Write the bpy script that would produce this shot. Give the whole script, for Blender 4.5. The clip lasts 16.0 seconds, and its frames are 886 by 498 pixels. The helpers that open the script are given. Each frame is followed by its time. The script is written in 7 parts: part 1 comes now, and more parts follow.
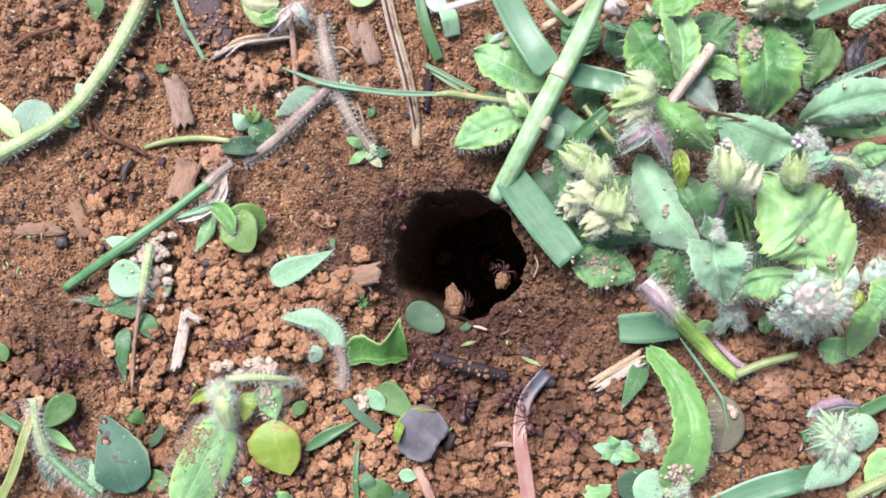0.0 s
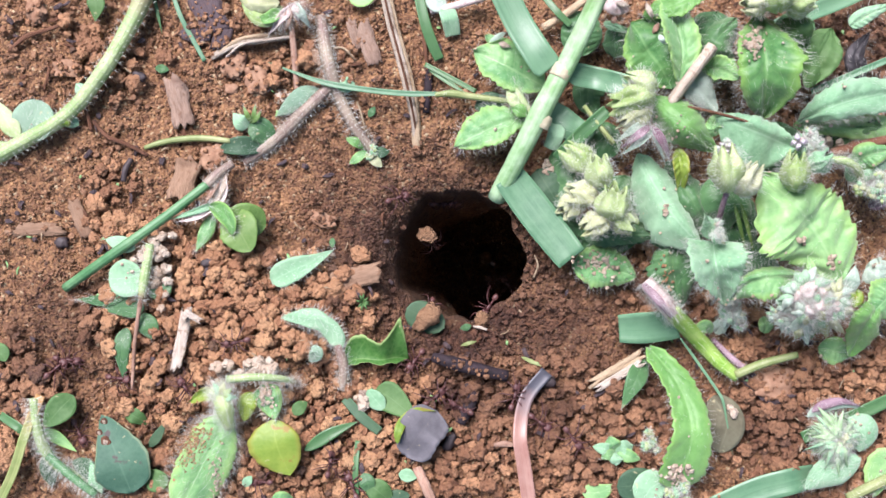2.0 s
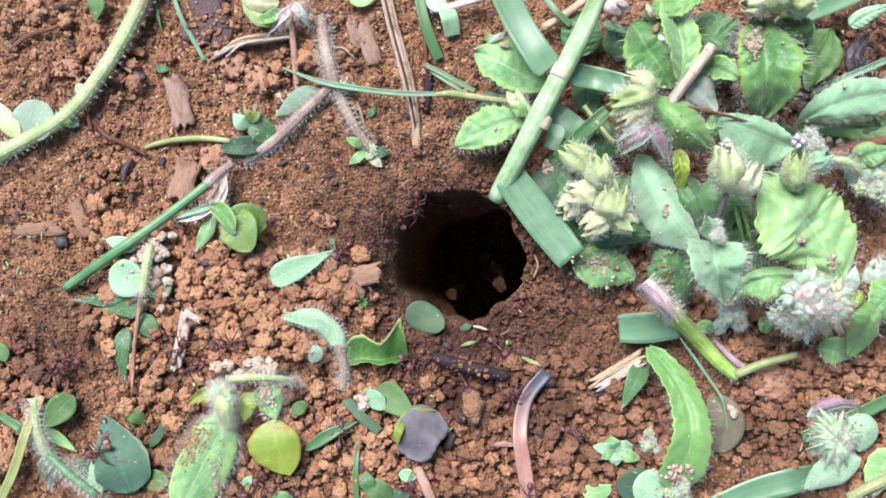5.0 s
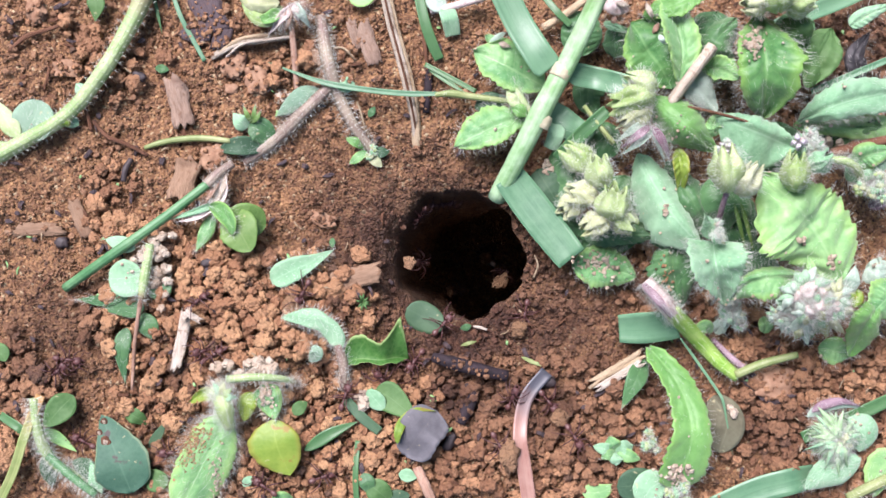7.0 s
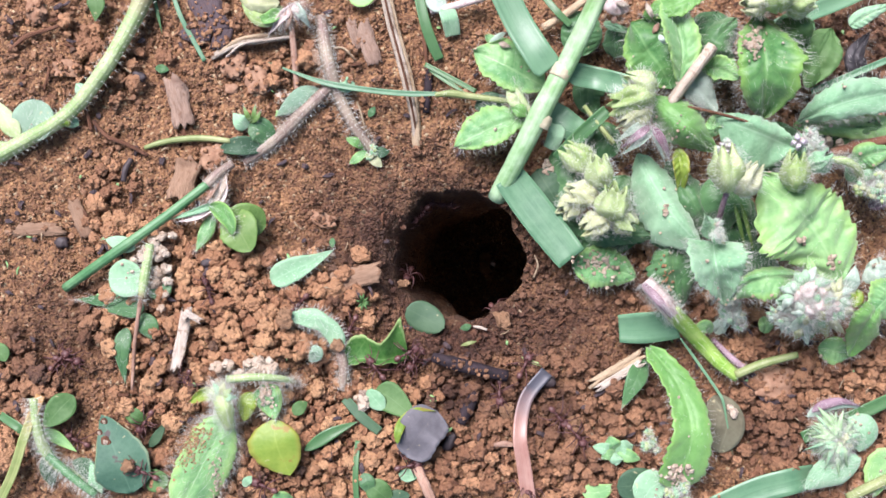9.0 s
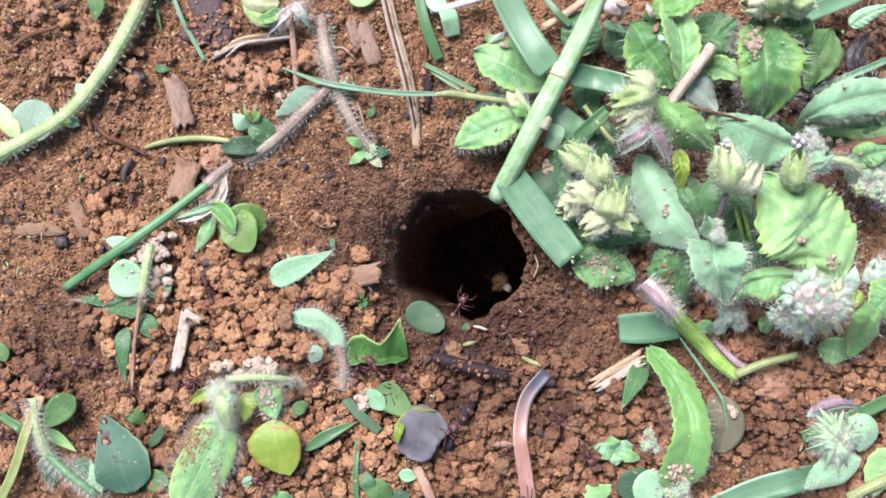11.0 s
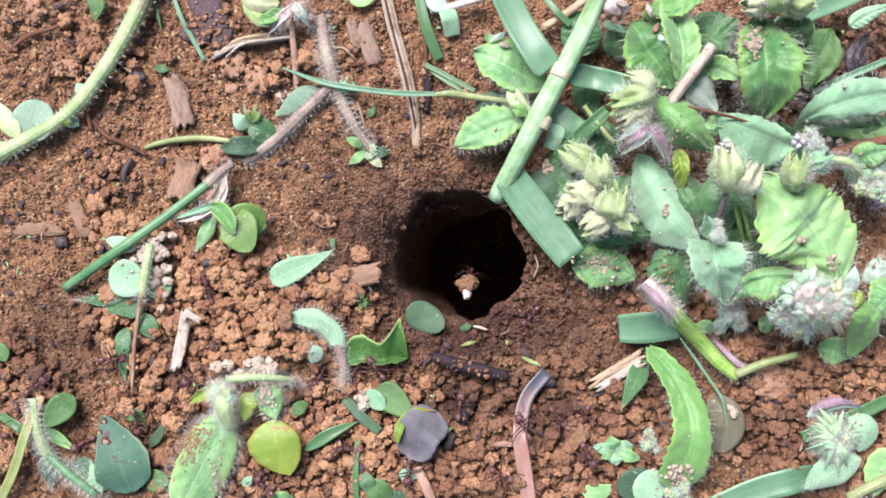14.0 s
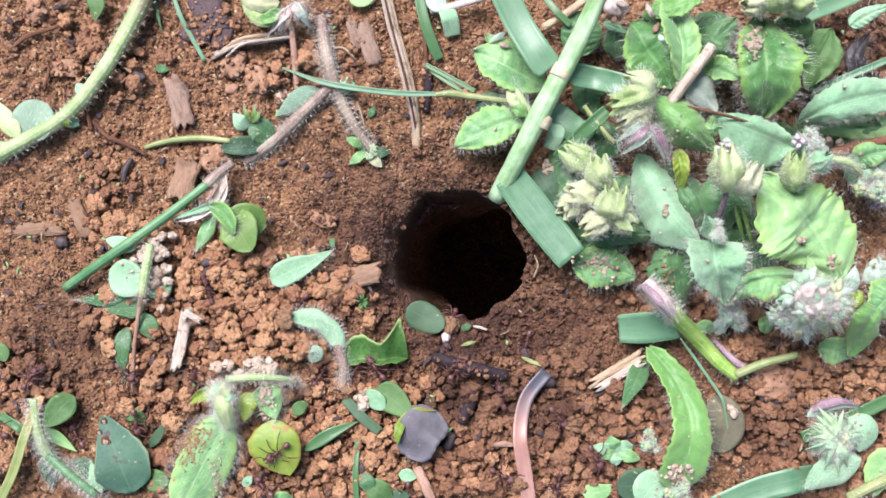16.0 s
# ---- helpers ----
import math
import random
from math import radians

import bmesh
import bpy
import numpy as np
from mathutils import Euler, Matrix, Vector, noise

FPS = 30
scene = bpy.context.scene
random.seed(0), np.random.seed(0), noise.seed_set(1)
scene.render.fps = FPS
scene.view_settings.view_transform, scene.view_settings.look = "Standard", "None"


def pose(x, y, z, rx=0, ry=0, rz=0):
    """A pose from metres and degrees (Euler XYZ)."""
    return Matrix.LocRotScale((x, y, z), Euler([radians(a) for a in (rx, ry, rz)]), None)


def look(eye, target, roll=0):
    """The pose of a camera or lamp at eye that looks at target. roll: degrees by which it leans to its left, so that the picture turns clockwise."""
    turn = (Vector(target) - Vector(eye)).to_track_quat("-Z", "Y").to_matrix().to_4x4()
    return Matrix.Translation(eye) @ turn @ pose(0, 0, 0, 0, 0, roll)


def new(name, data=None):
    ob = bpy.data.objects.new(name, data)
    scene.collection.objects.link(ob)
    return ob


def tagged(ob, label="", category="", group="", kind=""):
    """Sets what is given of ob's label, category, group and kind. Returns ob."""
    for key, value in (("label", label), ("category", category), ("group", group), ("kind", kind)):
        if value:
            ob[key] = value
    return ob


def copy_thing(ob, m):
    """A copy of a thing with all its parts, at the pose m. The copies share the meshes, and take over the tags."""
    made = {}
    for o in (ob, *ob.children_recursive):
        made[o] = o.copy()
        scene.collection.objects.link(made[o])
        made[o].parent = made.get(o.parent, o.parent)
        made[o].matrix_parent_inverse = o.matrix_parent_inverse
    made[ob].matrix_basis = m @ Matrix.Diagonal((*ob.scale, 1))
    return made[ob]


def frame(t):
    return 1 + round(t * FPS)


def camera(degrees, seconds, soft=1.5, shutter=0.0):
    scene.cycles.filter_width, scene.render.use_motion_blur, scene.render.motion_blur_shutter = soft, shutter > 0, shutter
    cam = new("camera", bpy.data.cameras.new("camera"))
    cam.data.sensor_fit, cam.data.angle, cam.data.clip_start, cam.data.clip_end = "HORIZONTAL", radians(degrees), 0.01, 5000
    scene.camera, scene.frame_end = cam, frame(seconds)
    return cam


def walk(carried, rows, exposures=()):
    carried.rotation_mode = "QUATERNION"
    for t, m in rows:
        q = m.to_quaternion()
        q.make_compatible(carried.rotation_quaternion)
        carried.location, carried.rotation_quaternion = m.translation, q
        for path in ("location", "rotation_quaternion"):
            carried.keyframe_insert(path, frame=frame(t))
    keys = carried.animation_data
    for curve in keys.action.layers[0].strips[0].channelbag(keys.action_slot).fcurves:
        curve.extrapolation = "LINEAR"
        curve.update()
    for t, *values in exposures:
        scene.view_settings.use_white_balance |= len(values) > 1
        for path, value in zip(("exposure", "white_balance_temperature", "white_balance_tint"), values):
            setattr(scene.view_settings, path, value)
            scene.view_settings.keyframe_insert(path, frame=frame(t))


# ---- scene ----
# Plan grid: u to the right and v towards the viewer's feet, in tenths of a millimetre; h is height in the same unit.
EYE = 0.0784 / math.tan(radians(20))
G = 1e-4
cam = camera(40, 16.0, 1.55)
walk(cam, [(0, pose(0, 0, EYE)), (16, pose(0, 0, EYE))])

# ---- light: bright overcast day ----
SUN_UP, SUN_ROUND = 58, 120
world = bpy.data.worlds.new("sky")
scene.world = world
world.use_nodes = True
wt = world.node_tree
sky = wt.nodes.new("ShaderNodeTexSky")
sky.sky_type = "NISHITA"
sky.sun_disc = False
sky.sun_elevation = radians(SUN_UP)
sky.sun_rotation = radians(90 - SUN_ROUND)
sky.air_density, sky.dust_density, sky.ozone_density = 1.0, 2.0, 1.5
wt.links.new(sky.outputs[0], wt.nodes["Background"].inputs[0])
wt.nodes["Background"].inputs[1].default_value = 0.095
sun = new("sun", bpy.data.lights.new("sun", "SUN"))
sun.data.energy, sun.data.angle, sun.data.color = 4.8, radians(32), (1.0, 0.915, 1.0)
d = Vector((math.cos(radians(SUN_ROUND)) * math.cos(radians(SUN_UP)), math.sin(radians(SUN_ROUND)) * math.cos(radians(SUN_UP)), math.sin(radians(SUN_UP))))
sun.matrix_world = look(d * 2, (0, 0, 0))
scene.view_settings.exposure = 1.08


# ---- small tools ----
def at(u, v, h=0.0):
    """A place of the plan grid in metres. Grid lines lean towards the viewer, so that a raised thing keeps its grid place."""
    s = (1 - max(h, -40) * G / EYE) * G
    return Vector(((u - 784) * s, (441 - v) * s, h * G))


def at_many(u, v, h):
    s = (1 - np.maximum(h, -40) * G / EYE) * G
    return np.stack([(u - 784) * s, (441 - v) * s, h * G + 0 * u], -1)


def hashed(i, j, seed):
    n = (i.astype(np.int64) * 374761393 + j.astype(np.int64) * 668265263 + seed * 974711) & 0x7FFFFFFF
    n = ((n ^ (n >> 13)) * 1274126177) & 0x7FFFFFFF
    return ((n ^ (n >> 16)) & 0xFFFF) / 32767.5 - 1


def lattice(x, y, seed):
    i, j = np.floor(x), np.floor(y)
    fx, fy = x - i, y - j
    fx, fy = fx * fx * (3 - 2 * fx), fy * fy * (3 - 2 * fy)
    a, b = hashed(i, j, seed), hashed(i + 1, j, seed)
    c, e = hashed(i, j + 1, seed), hashed(i + 1, j + 1, seed)
    return (a * (1 - fx) + b * fx) * (1 - fy) + (c * (1 - fx) + e * fx) * fy


def fbm(u, v, size, octaves=3, seed=0):
    total, amp = 0, 1.0
    for k in range(octaves):
        total = total + amp * lattice(u / size * 2 ** k, v / size * 2 ** k, seed + 17 * k)
        amp *= 0.5
    return total


def mesh_of(name, verts, faces, uvs=None, smooth=True):
    me = bpy.data.meshes.new(name)
    me.from_pydata([tuple(p) for p in verts], [], faces)
    if uvs is not None:
        idx = np.empty(len(me.loops), int)
        me.loops.foreach_get("vertex_index", idx)
        me.uv_layers.new(name="uv").data.foreach_set("uv", np.asarray(uvs, float)[idx].ravel())
    me.polygons.foreach_set("use_smooth", [smooth] * len(me.polygons))
    me.update()
    return me


def big_mesh(name, verts, faces, smooth=True):
    """A large mesh from arrays; every face has as many corners."""
    me = bpy.data.meshes.new(name)
    n, k = faces.shape
    me.vertices.add(len(verts))
    me.vertices.foreach_set("co", verts.astype(np.float32).ravel())
    me.loops.add(n * k)
    me.loops.foreach_set("vertex_index", faces.astype(np.int32).ravel())
    me.polygons.add(n)
    me.polygons.foreach_set("loop_start", np.arange(0, n * k, k, dtype=np.int32))
    me.polygons.foreach_set("use_smooth", np.full(n, smooth))
    me.update(calc_edges=True)
    me.validate()
    return me


class Shape:
    """Corners, faces and surface coordinates of one mesh to be, in metres, with places where hairs can grow."""

    def __init__(self):
        self.v, self.f, self.uv, self.roots = [], [], [], []

    def add(self, other):
        n = len(self.v)
        self.v += other.v
        self.uv += other.uv
        self.f += [tuple(i + n for i in f) for f in other.f]
        self.roots += other.roots
        return self


def home(ob):
    p = Vector(ob.location)
    while ob.parent:
        ob = ob.parent
        p += ob.location
    return p


def part(name, shape, material, parent, label="", smooth=True, kind=""):
    """One mesh object under a thing or under a part."""
    o = home(parent)
    ob = new(name, mesh_of(name, [Vector(p) - o for p in shape.v], shape.f, shape.uv, smooth))
    ob.data.materials.append(material)
    ob.parent = parent
    return tagged(ob, label, kind=kind)


def single(name, shape, material, label, category, group="", smooth=True, kind=""):
    """A thing that is one mesh; its origin is the middle of its underside."""
    vs = [Vector(p) for p in shape.v]
    o = sum(vs, Vector()) / len(vs)
    o.z = min(p.z for p in vs)
    ob = new(name, mesh_of(name, [p - o for p in vs], shape.f, shape.uv, smooth))
    ob.location = o
    ob.data.materials.append(material)
    return tagged(ob, label, category, group, kind)


def thing(name, place, label, category, group=""):
    ob = new(name)
    ob.location = place
    ob.empty_display_size = 0.004
    return tagged(ob, label, category, group)


def spline(points, n):
    """n + 1 points and headings on a smooth line through the points."""
    p = [Vector(q) for q in points]
    if len(p) == 2:
        p = [p[0], p[0].lerp(p[1], 0.5), p[1]]
    p = [2 * p[0] - p[1]] + p + [2 * p[-1] - p[-2]]
    m = len(p) - 3
    out = []
    for k in range(n + 1):
        x = min(k / n * m, m - 1e-6)
        i, t = int(x), x - int(x)
        a, b, c, e = p[i:i + 4]
        q = 0.5 * (2 * b + (c - a) * t + (2 * a - 5 * b + 4 * c - e) * t * t + (3 * b - a - 3 * c + e) * t ** 3)
        w = 0.5 * ((c - a) + 2 * (2 * a - 5 * b + 4 * c - e) * t + 3 * (3 * b - a - 3 * c + e) * t * t)
        out.append((q, w.normalized()))
    return out


PROFILES = {
    "oval": lambda s: max(0.0, math.sin(math.pi * s ** 0.85)) ** 0.72,
    "lance": lambda s: max(0.0, math.sin(math.pi * s ** 0.7)) ** 0.95,
    "egg": lambda s: max(0.0, math.sin(math.pi * s ** 0.62)) ** 0.7,
    "spoon": lambda s: max(0.0, math.sin(math.pi * s ** 1.5)) ** 0.75,
    "round": lambda s: math.sqrt(max(0.0, 1 - (2 * s - 1) ** 2)),
    "strap": lambda s: min(1.0, 0.72 + 4 * s) * (1 - 0.06 * s),
    "cut": lambda s: 1.0 - 0.12 * (2 * s - 1) ** 2,
    "tip": lambda s: min(1.0, 0.5 + 3 * s, (1 - s) * 2.2 + 0.03),
    "taper": lambda s: min(1.0, 0.8 + 2 * s) * (1 - 0.75 * s),
    "heart": lambda s: (math.sqrt(max(0.0, 1 - (2 * s - 1) ** 2)) * (1.15 - 0.35 * s)),
}


def leaf(points, width, form="oval", cup=0.0, roll=0, teeth=0, depth=0.06, wave=0.0, vein=0.0, thick=3.0, nl=24, nw=8, seed=0, sides=None, fold=(0.0, 0.0)):
    """A leaf or blade along grid points (u, v, h): width across, cup the lift of its edges, roll its lean in degrees.
    sides: widths to the left and to the right of the midrib, spread evenly over its length.
    vein: depth of the grooves along the side veins; fold: the slope of the left and of the right half."""
    sh = Shape()
    rnd = random.Random(seed)
    ph = rnd.random() * 50
    path = spline([at(*p) for p in points], nl)
    up = Vector((0, 0, 1))
    top, low = [], []
    for k, (q, t) in enumerate(path):
        s = k / nl
        side = t.cross(up)
        side = side.normalized() if side.length > 1e-4 else Vector((1, 0, 0))
        side = Matrix.Rotation(radians(roll), 3, t) @ side
        nrm = side.cross(t).normalized()
        half = 0.5 * width * G * PROFILES[form](s)
        if teeth:
            half *= 1 + depth * (2 * ((s * teeth) % 1) - 1)
        wings = [half, half]
        if sides:
            wings = [(float(np.interp(s * (len(w) - 1), range(len(w)), w)) + 0.5) * G * min(1, (1 - s) * 14, s * 14 + 0.1) ** 0.5 for w in sides]
            wings = [w * (1 + depth * (2 * ((s * (teeth or 11)) % 1) - 1) + 0.07 * noise.noise((s * 9, ph, i))) for i, w in enumerate(wings)]
            half = sum(wings) / 2
        for j in range(nw + 1):
            a = 2 * j / nw - 1
            z = cup * half * (a * a - 0.3) + wave * width * G * (noise.noise((s * 3 + ph, a * 1.2, ph)) + 0.5 * abs(a) * noise.noise((s * 9 + ph, a, ph + 3)))
            if vein:
                groove = abs(math.sin((s * 7 - abs(a) * 1.22 + 0.22 * noise.noise((s * 5 + ph, a * 2, ph))) * math.pi)) ** 0.8
                z += vein * G * ((2.2 * groove - 1.1) * min(1, abs(a) * 3) * (0.6 + 0.6 * noise.noise((s * 4, a * 2 + ph, 1.7))) - 2.4 * max(0, 1 - abs(a) * 5))
            z += abs(a) * wings[1 if a > 0 else 0] * fold[1 if a > 0 else 0]
            p = q + side * (a * wings[1 if a > 0 else 0]) + nrm * z
            top.append(p)
            low.append(p - nrm * thick * G * (1 if abs(a) < 0.9 else 0.5))
            sh.uv.append((s, j / nw))
            sh.roots.append((p, nrm, side * a, t, abs(a)))
    sh.uv = sh.uv * 2
    sh.v = top + low
    n, w = len(top), nw + 1
    for k in range(nl):
        for j in range(nw):
            i = k * w + j
            sh.f.append((i, i + 1, i + 1 + w, i + w))
            sh.f.append((n + i, n + i + w, n + i + 1 + w, n + i + 1))
        for i in (k * w, k * w + nw):
            g = (i, i + w, n + i + w, n + i)
            sh.f.append(g if i == k * w else g[::-1])
    for k in (0, nl):
        for j in range(nw):
            i = k * w + j
            g = (i, n + i, n + i + 1, i + 1)
            sh.f.append(g if k == 0 else g[::-1])
    return sh


def tube(points, radii, sides=10, n=None, rough=0.0, seed=0, flat=1.0, ridges=0, metres=False):
    """A round or flattened stalk along grid points, with radii spread evenly over its length."""
    sh = Shape()
    pts = [Vector(p) for p in points] if metres else [at(*p) for p in points]
    n = n or max(6, 6 * (len(pts) - 1))
    path = spline(pts, n)
    side = path[0][1].cross(Vector((0, 0, 1)))
    side = side.normalized() if side.length > 1e-4 else Vector((1, 0, 0))
    for k, (q, t) in enumerate(path):
        side = (side - t * side.dot(t)).normalized()
        nrm = side.cross(t)
        x = k / n * (len(radii) - 1)
        i = min(int(x), len(radii) - 2)
        r0 = (radii[i] * (1 - (x - i)) + radii[i + 1] * (x - i)) * G
        for j in range(sides):
            b = 2 * math.pi * j / sides
            r = r0 * (1 + rough * noise.noise((k * 0.45 + seed, math.cos(b) * 1.3, math.sin(b) * 1.3 + seed)) + (0.1 * math.cos(ridges * b) if ridges else 0))
            w = side * math.cos(b) + nrm * math.sin(b) * flat
            sh.v.append(q + w * r)
            sh.uv.append((k / n, j / sides))
            sh.roots.append((q + w * r, w.normalized(), w, t, 0.5))
    for k in range(n):
        for j in range(sides):
            a, b = k * sides + j, k * sides + (j + 1) % sides
            sh.f.append((a, b, b + sides, a + sides))
    for k, order in ((0, -1), (n, 1)):
        c = len(sh.v)
        sh.v.append(path[k][0])
        sh.uv.append((k / n, 0.5))
        for j in range(sides):
            g = (k * sides + j, k * sides + (j + 1) % sides, c)
            sh.f.append(g[::order])
    return sh


def fuzz(shape, count, length, seed=0, lean=0.3, edge=0.0, radius=0.3, up_only=False, flat=0.0):
    """Fine hairs on a shape: slim three-sided spikes with a kink."""
    rnd = random.Random(seed)
    sh = Shape()
    roots = [r for r in shape.roots if not edge or r[4] > edge]
    if up_only:
        roots = [r for r in roots if r[1].z > -0.2]
    for _ in range(count if roots else 0):
        p, nrm, out, t, a = rnd.choice(roots)
        q = rnd.choice(roots)[0]
        if (q - p).length < 12 * G:
            p = p.lerp(q, rnd.random())
        w = nrm * (1 - flat) + (out.normalized() * 1.6 if edge and out.length > 1e-9 else Vector()) + t * lean
        w = (w + Vector((rnd.gauss(0, 0.35), rnd.gauss(0, 0.35), rnd.gauss(0, 0.25)))).normalized()
        ln = length * G * rnd.uniform(0.5, 1.25)
        bend = Vector((rnd.gauss(0, 1), rnd.gauss(0, 1), rnd.gauss(0, 1))) * ln * 0.14
        mid, tip = p + w * ln * 0.5 + bend, p + w * ln
        x = w.orthogonal().normalized()
        y = w.cross(x)
        n = len(sh.v)
        for c, r in ((p, radius), (mid, radius * 0.8)):
            for k in range(3):
                b = 2.0944 * k
                sh.v.append(c + (x * math.cos(b) + y * math.sin(b)) * r * G)
        sh.v.append(tip)
        sh.uv += [(0, 0)] * 7
        for k in range(3):
            j = (k + 1) % 3
            sh.f += [(n + k, n + j, n + 3 + j, n + 3 + k), (n + 3 + k, n + 3 + j, n + 6)]
    return sh


def lump(centre, radii, seed=0, rough=0.25, turn=(0, 0, 0), sub=2, scale=1.6, square=0.0, metres=False):
    """An uneven clod, chip or stone; square above 0 makes it blocky."""
    sh = Shape()
    bm = bmesh.new()
    bmesh.ops.create_icosphere(bm, subdivisions=sub, radius=1)
    rot = Euler([radians(a) for a in turn]).to_matrix()
    c = Vector(centre) if metres else at(*centre)
    for vert in bm.verts:
        p = vert.co.copy()
        if square:
            m = max(abs(x) for x in p)
            p = p.lerp(p / m, square)
        k = 1 + rough * noise.noise(p * scale + Vector((seed * 3.7, seed, 0))) + 0.4 * rough * noise.noise(p * scale * 3 + Vector((seed, 0, seed)))
        p = Vector([p[i] * radii[i] * k * G for i in range(3)])
        sh.v.append(c + rot @ p)
        sh.uv.append((vert.co.x * 0.5 + 0.5, vert.co.y * 0.5 + 0.5))
        sh.roots.append((sh.v[-1], (rot @ vert.co).normalized(), vert.co, rot @ Vector((1, 0, 0)), 0.5))
    bm.verts.index_update()
    sh.f = [tuple(x.index for x in f.verts) for f in bm.faces]
    bm.free()
    return sh


# ---- materials ----
class Mat:
    """A node material with short ways to make its nodes."""

    def __init__(self, name, rough=0.6, spec=0.4):
        self.m = bpy.data.materials.new(name)
        self.m.use_nodes = True
        self.t = self.m.node_tree
        self.b = self.t.nodes["Principled BSDF"]
        self.set(self.b, "Roughness", rough)
        self.set(self.b, "Specular IOR Level", spec)
        self.co = self.t.nodes.new("ShaderNodeTexCoord")

    def set(self, node, key, value):
        s = node.inputs[key]
        if isinstance(value, bpy.types.NodeSocket):
            self.t.links.new(value, s)
        elif isinstance(value, tuple) and len(value) == 3 and len(s.default_value) == 4:
            s.default_value = (*value, 1)
        else:
            s.default_value = value

    def noise(self, scale, detail=4, rough=0.6, source="Object"):
        n = self.t.nodes.new("ShaderNodeTexNoise")
        self.set(n, "Vector", self.co.outputs[source])
        self.set(n, "Scale", scale)
        self.set(n, "Detail", detail)
        self.set(n, "Roughness", rough)
        return n.outputs["Fac"]

    def cells(self, scale):
        n = self.t.nodes.new("ShaderNodeTexVoronoi")
        self.set(n, "Vector", self.co.outputs["Object"])
        self.set(n, "Scale", scale)
        return n.outputs["Distance"], n.outputs["Color"]

    def math(self, op, a, b=0.0, clamp=False):
        n = self.t.nodes.new("ShaderNodeMath")
        n.operation, n.use_clamp = op, clamp
        self.set(n, 0, a)
        self.set(n, 1, b)
        return n.outputs[0]

    def band(self, x, low, high, a=0.0, b=1.0):
        n = self.t.nodes.new("ShaderNodeMapRange")
        for k, value in (("Value", x), ("From Min", low), ("From Max", high), ("To Min", a), ("To Max", b)):
            self.set(n, k, value)
        return n.outputs[0]

    def mix(self, fac, a, b):
        n = self.t.nodes.new("ShaderNodeMix")
        n.data_type = "RGBA"
        for i, value in ((0, fac), (6, a), (7, b)):
            if isinstance(value, tuple):
                n.inputs[i].default_value = (*value, 1)
            elif isinstance(value, (int, float)):
                n.inputs[i].default_value = value
            else:
                self.t.links.new(value, n.inputs[i])
        return n.outputs[2]

    def bump(self, height, strength, distance):
        n = self.t.nodes.new("ShaderNodeBump")
        self.set(n, "Height", height)
        self.set(n, "Strength", strength)
        self.set(n, "Distance", distance)
        self.set(self.b, "Normal", n.outputs[0])
        return n

    def uv(self):
        n = self.t.nodes.new("ShaderNodeSeparateXYZ")
        self.set(n, 0, self.co.outputs["UV"])
        return n.outputs[0], n.outputs[1]

    def chance(self):
        return self.t.nodes.new("ShaderNodeObjectInfo").outputs["Random"]

    def island(self):
        return self.t.nodes.new("ShaderNodeNewGeometry").outputs["Random Per Island"]

    def color(self, value):
        self.set(self.b, "Base Color", value)

    def damp_shade(self):
        """Damp soil where ants tread, plus shade painted about the burrow; 0 none, 1 full."""
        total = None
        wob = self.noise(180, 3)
        # The patches over the mouth and the upper right leaf gaps are painted shade.
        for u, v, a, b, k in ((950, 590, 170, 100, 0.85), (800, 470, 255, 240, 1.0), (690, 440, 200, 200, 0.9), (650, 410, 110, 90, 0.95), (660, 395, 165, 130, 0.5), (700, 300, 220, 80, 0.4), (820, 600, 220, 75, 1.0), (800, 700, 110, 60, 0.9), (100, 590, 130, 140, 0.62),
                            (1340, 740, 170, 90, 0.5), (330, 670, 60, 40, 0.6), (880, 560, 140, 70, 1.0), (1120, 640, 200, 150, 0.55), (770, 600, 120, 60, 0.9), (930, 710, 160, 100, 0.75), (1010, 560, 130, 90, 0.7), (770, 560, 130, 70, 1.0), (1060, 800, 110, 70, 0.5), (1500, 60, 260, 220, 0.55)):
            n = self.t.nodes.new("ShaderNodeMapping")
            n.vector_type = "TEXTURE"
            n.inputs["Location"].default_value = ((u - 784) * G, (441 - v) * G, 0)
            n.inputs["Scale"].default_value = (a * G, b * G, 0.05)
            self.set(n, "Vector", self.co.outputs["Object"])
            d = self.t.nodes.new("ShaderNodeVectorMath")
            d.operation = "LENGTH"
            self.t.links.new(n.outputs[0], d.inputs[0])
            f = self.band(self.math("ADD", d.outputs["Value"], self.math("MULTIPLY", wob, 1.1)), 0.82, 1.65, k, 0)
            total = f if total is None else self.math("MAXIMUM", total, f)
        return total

    def glow_through(self, colour, share):
        """Light that passes through a thin leaf."""
        tr = self.t.nodes.new("ShaderNodeBsdfTranslucent")
        self.set(tr, "Color", colour)
        mx = self.t.nodes.new("ShaderNodeMixShader")
        self.set(mx, 0, share)
        self.t.links.new(self.b.outputs[0], mx.inputs[1])
        self.t.links.new(tr.outputs[0], mx.inputs[2])
        self.t.links.new(mx.outputs[0], self.t.nodes["Material Output"].inputs[0])


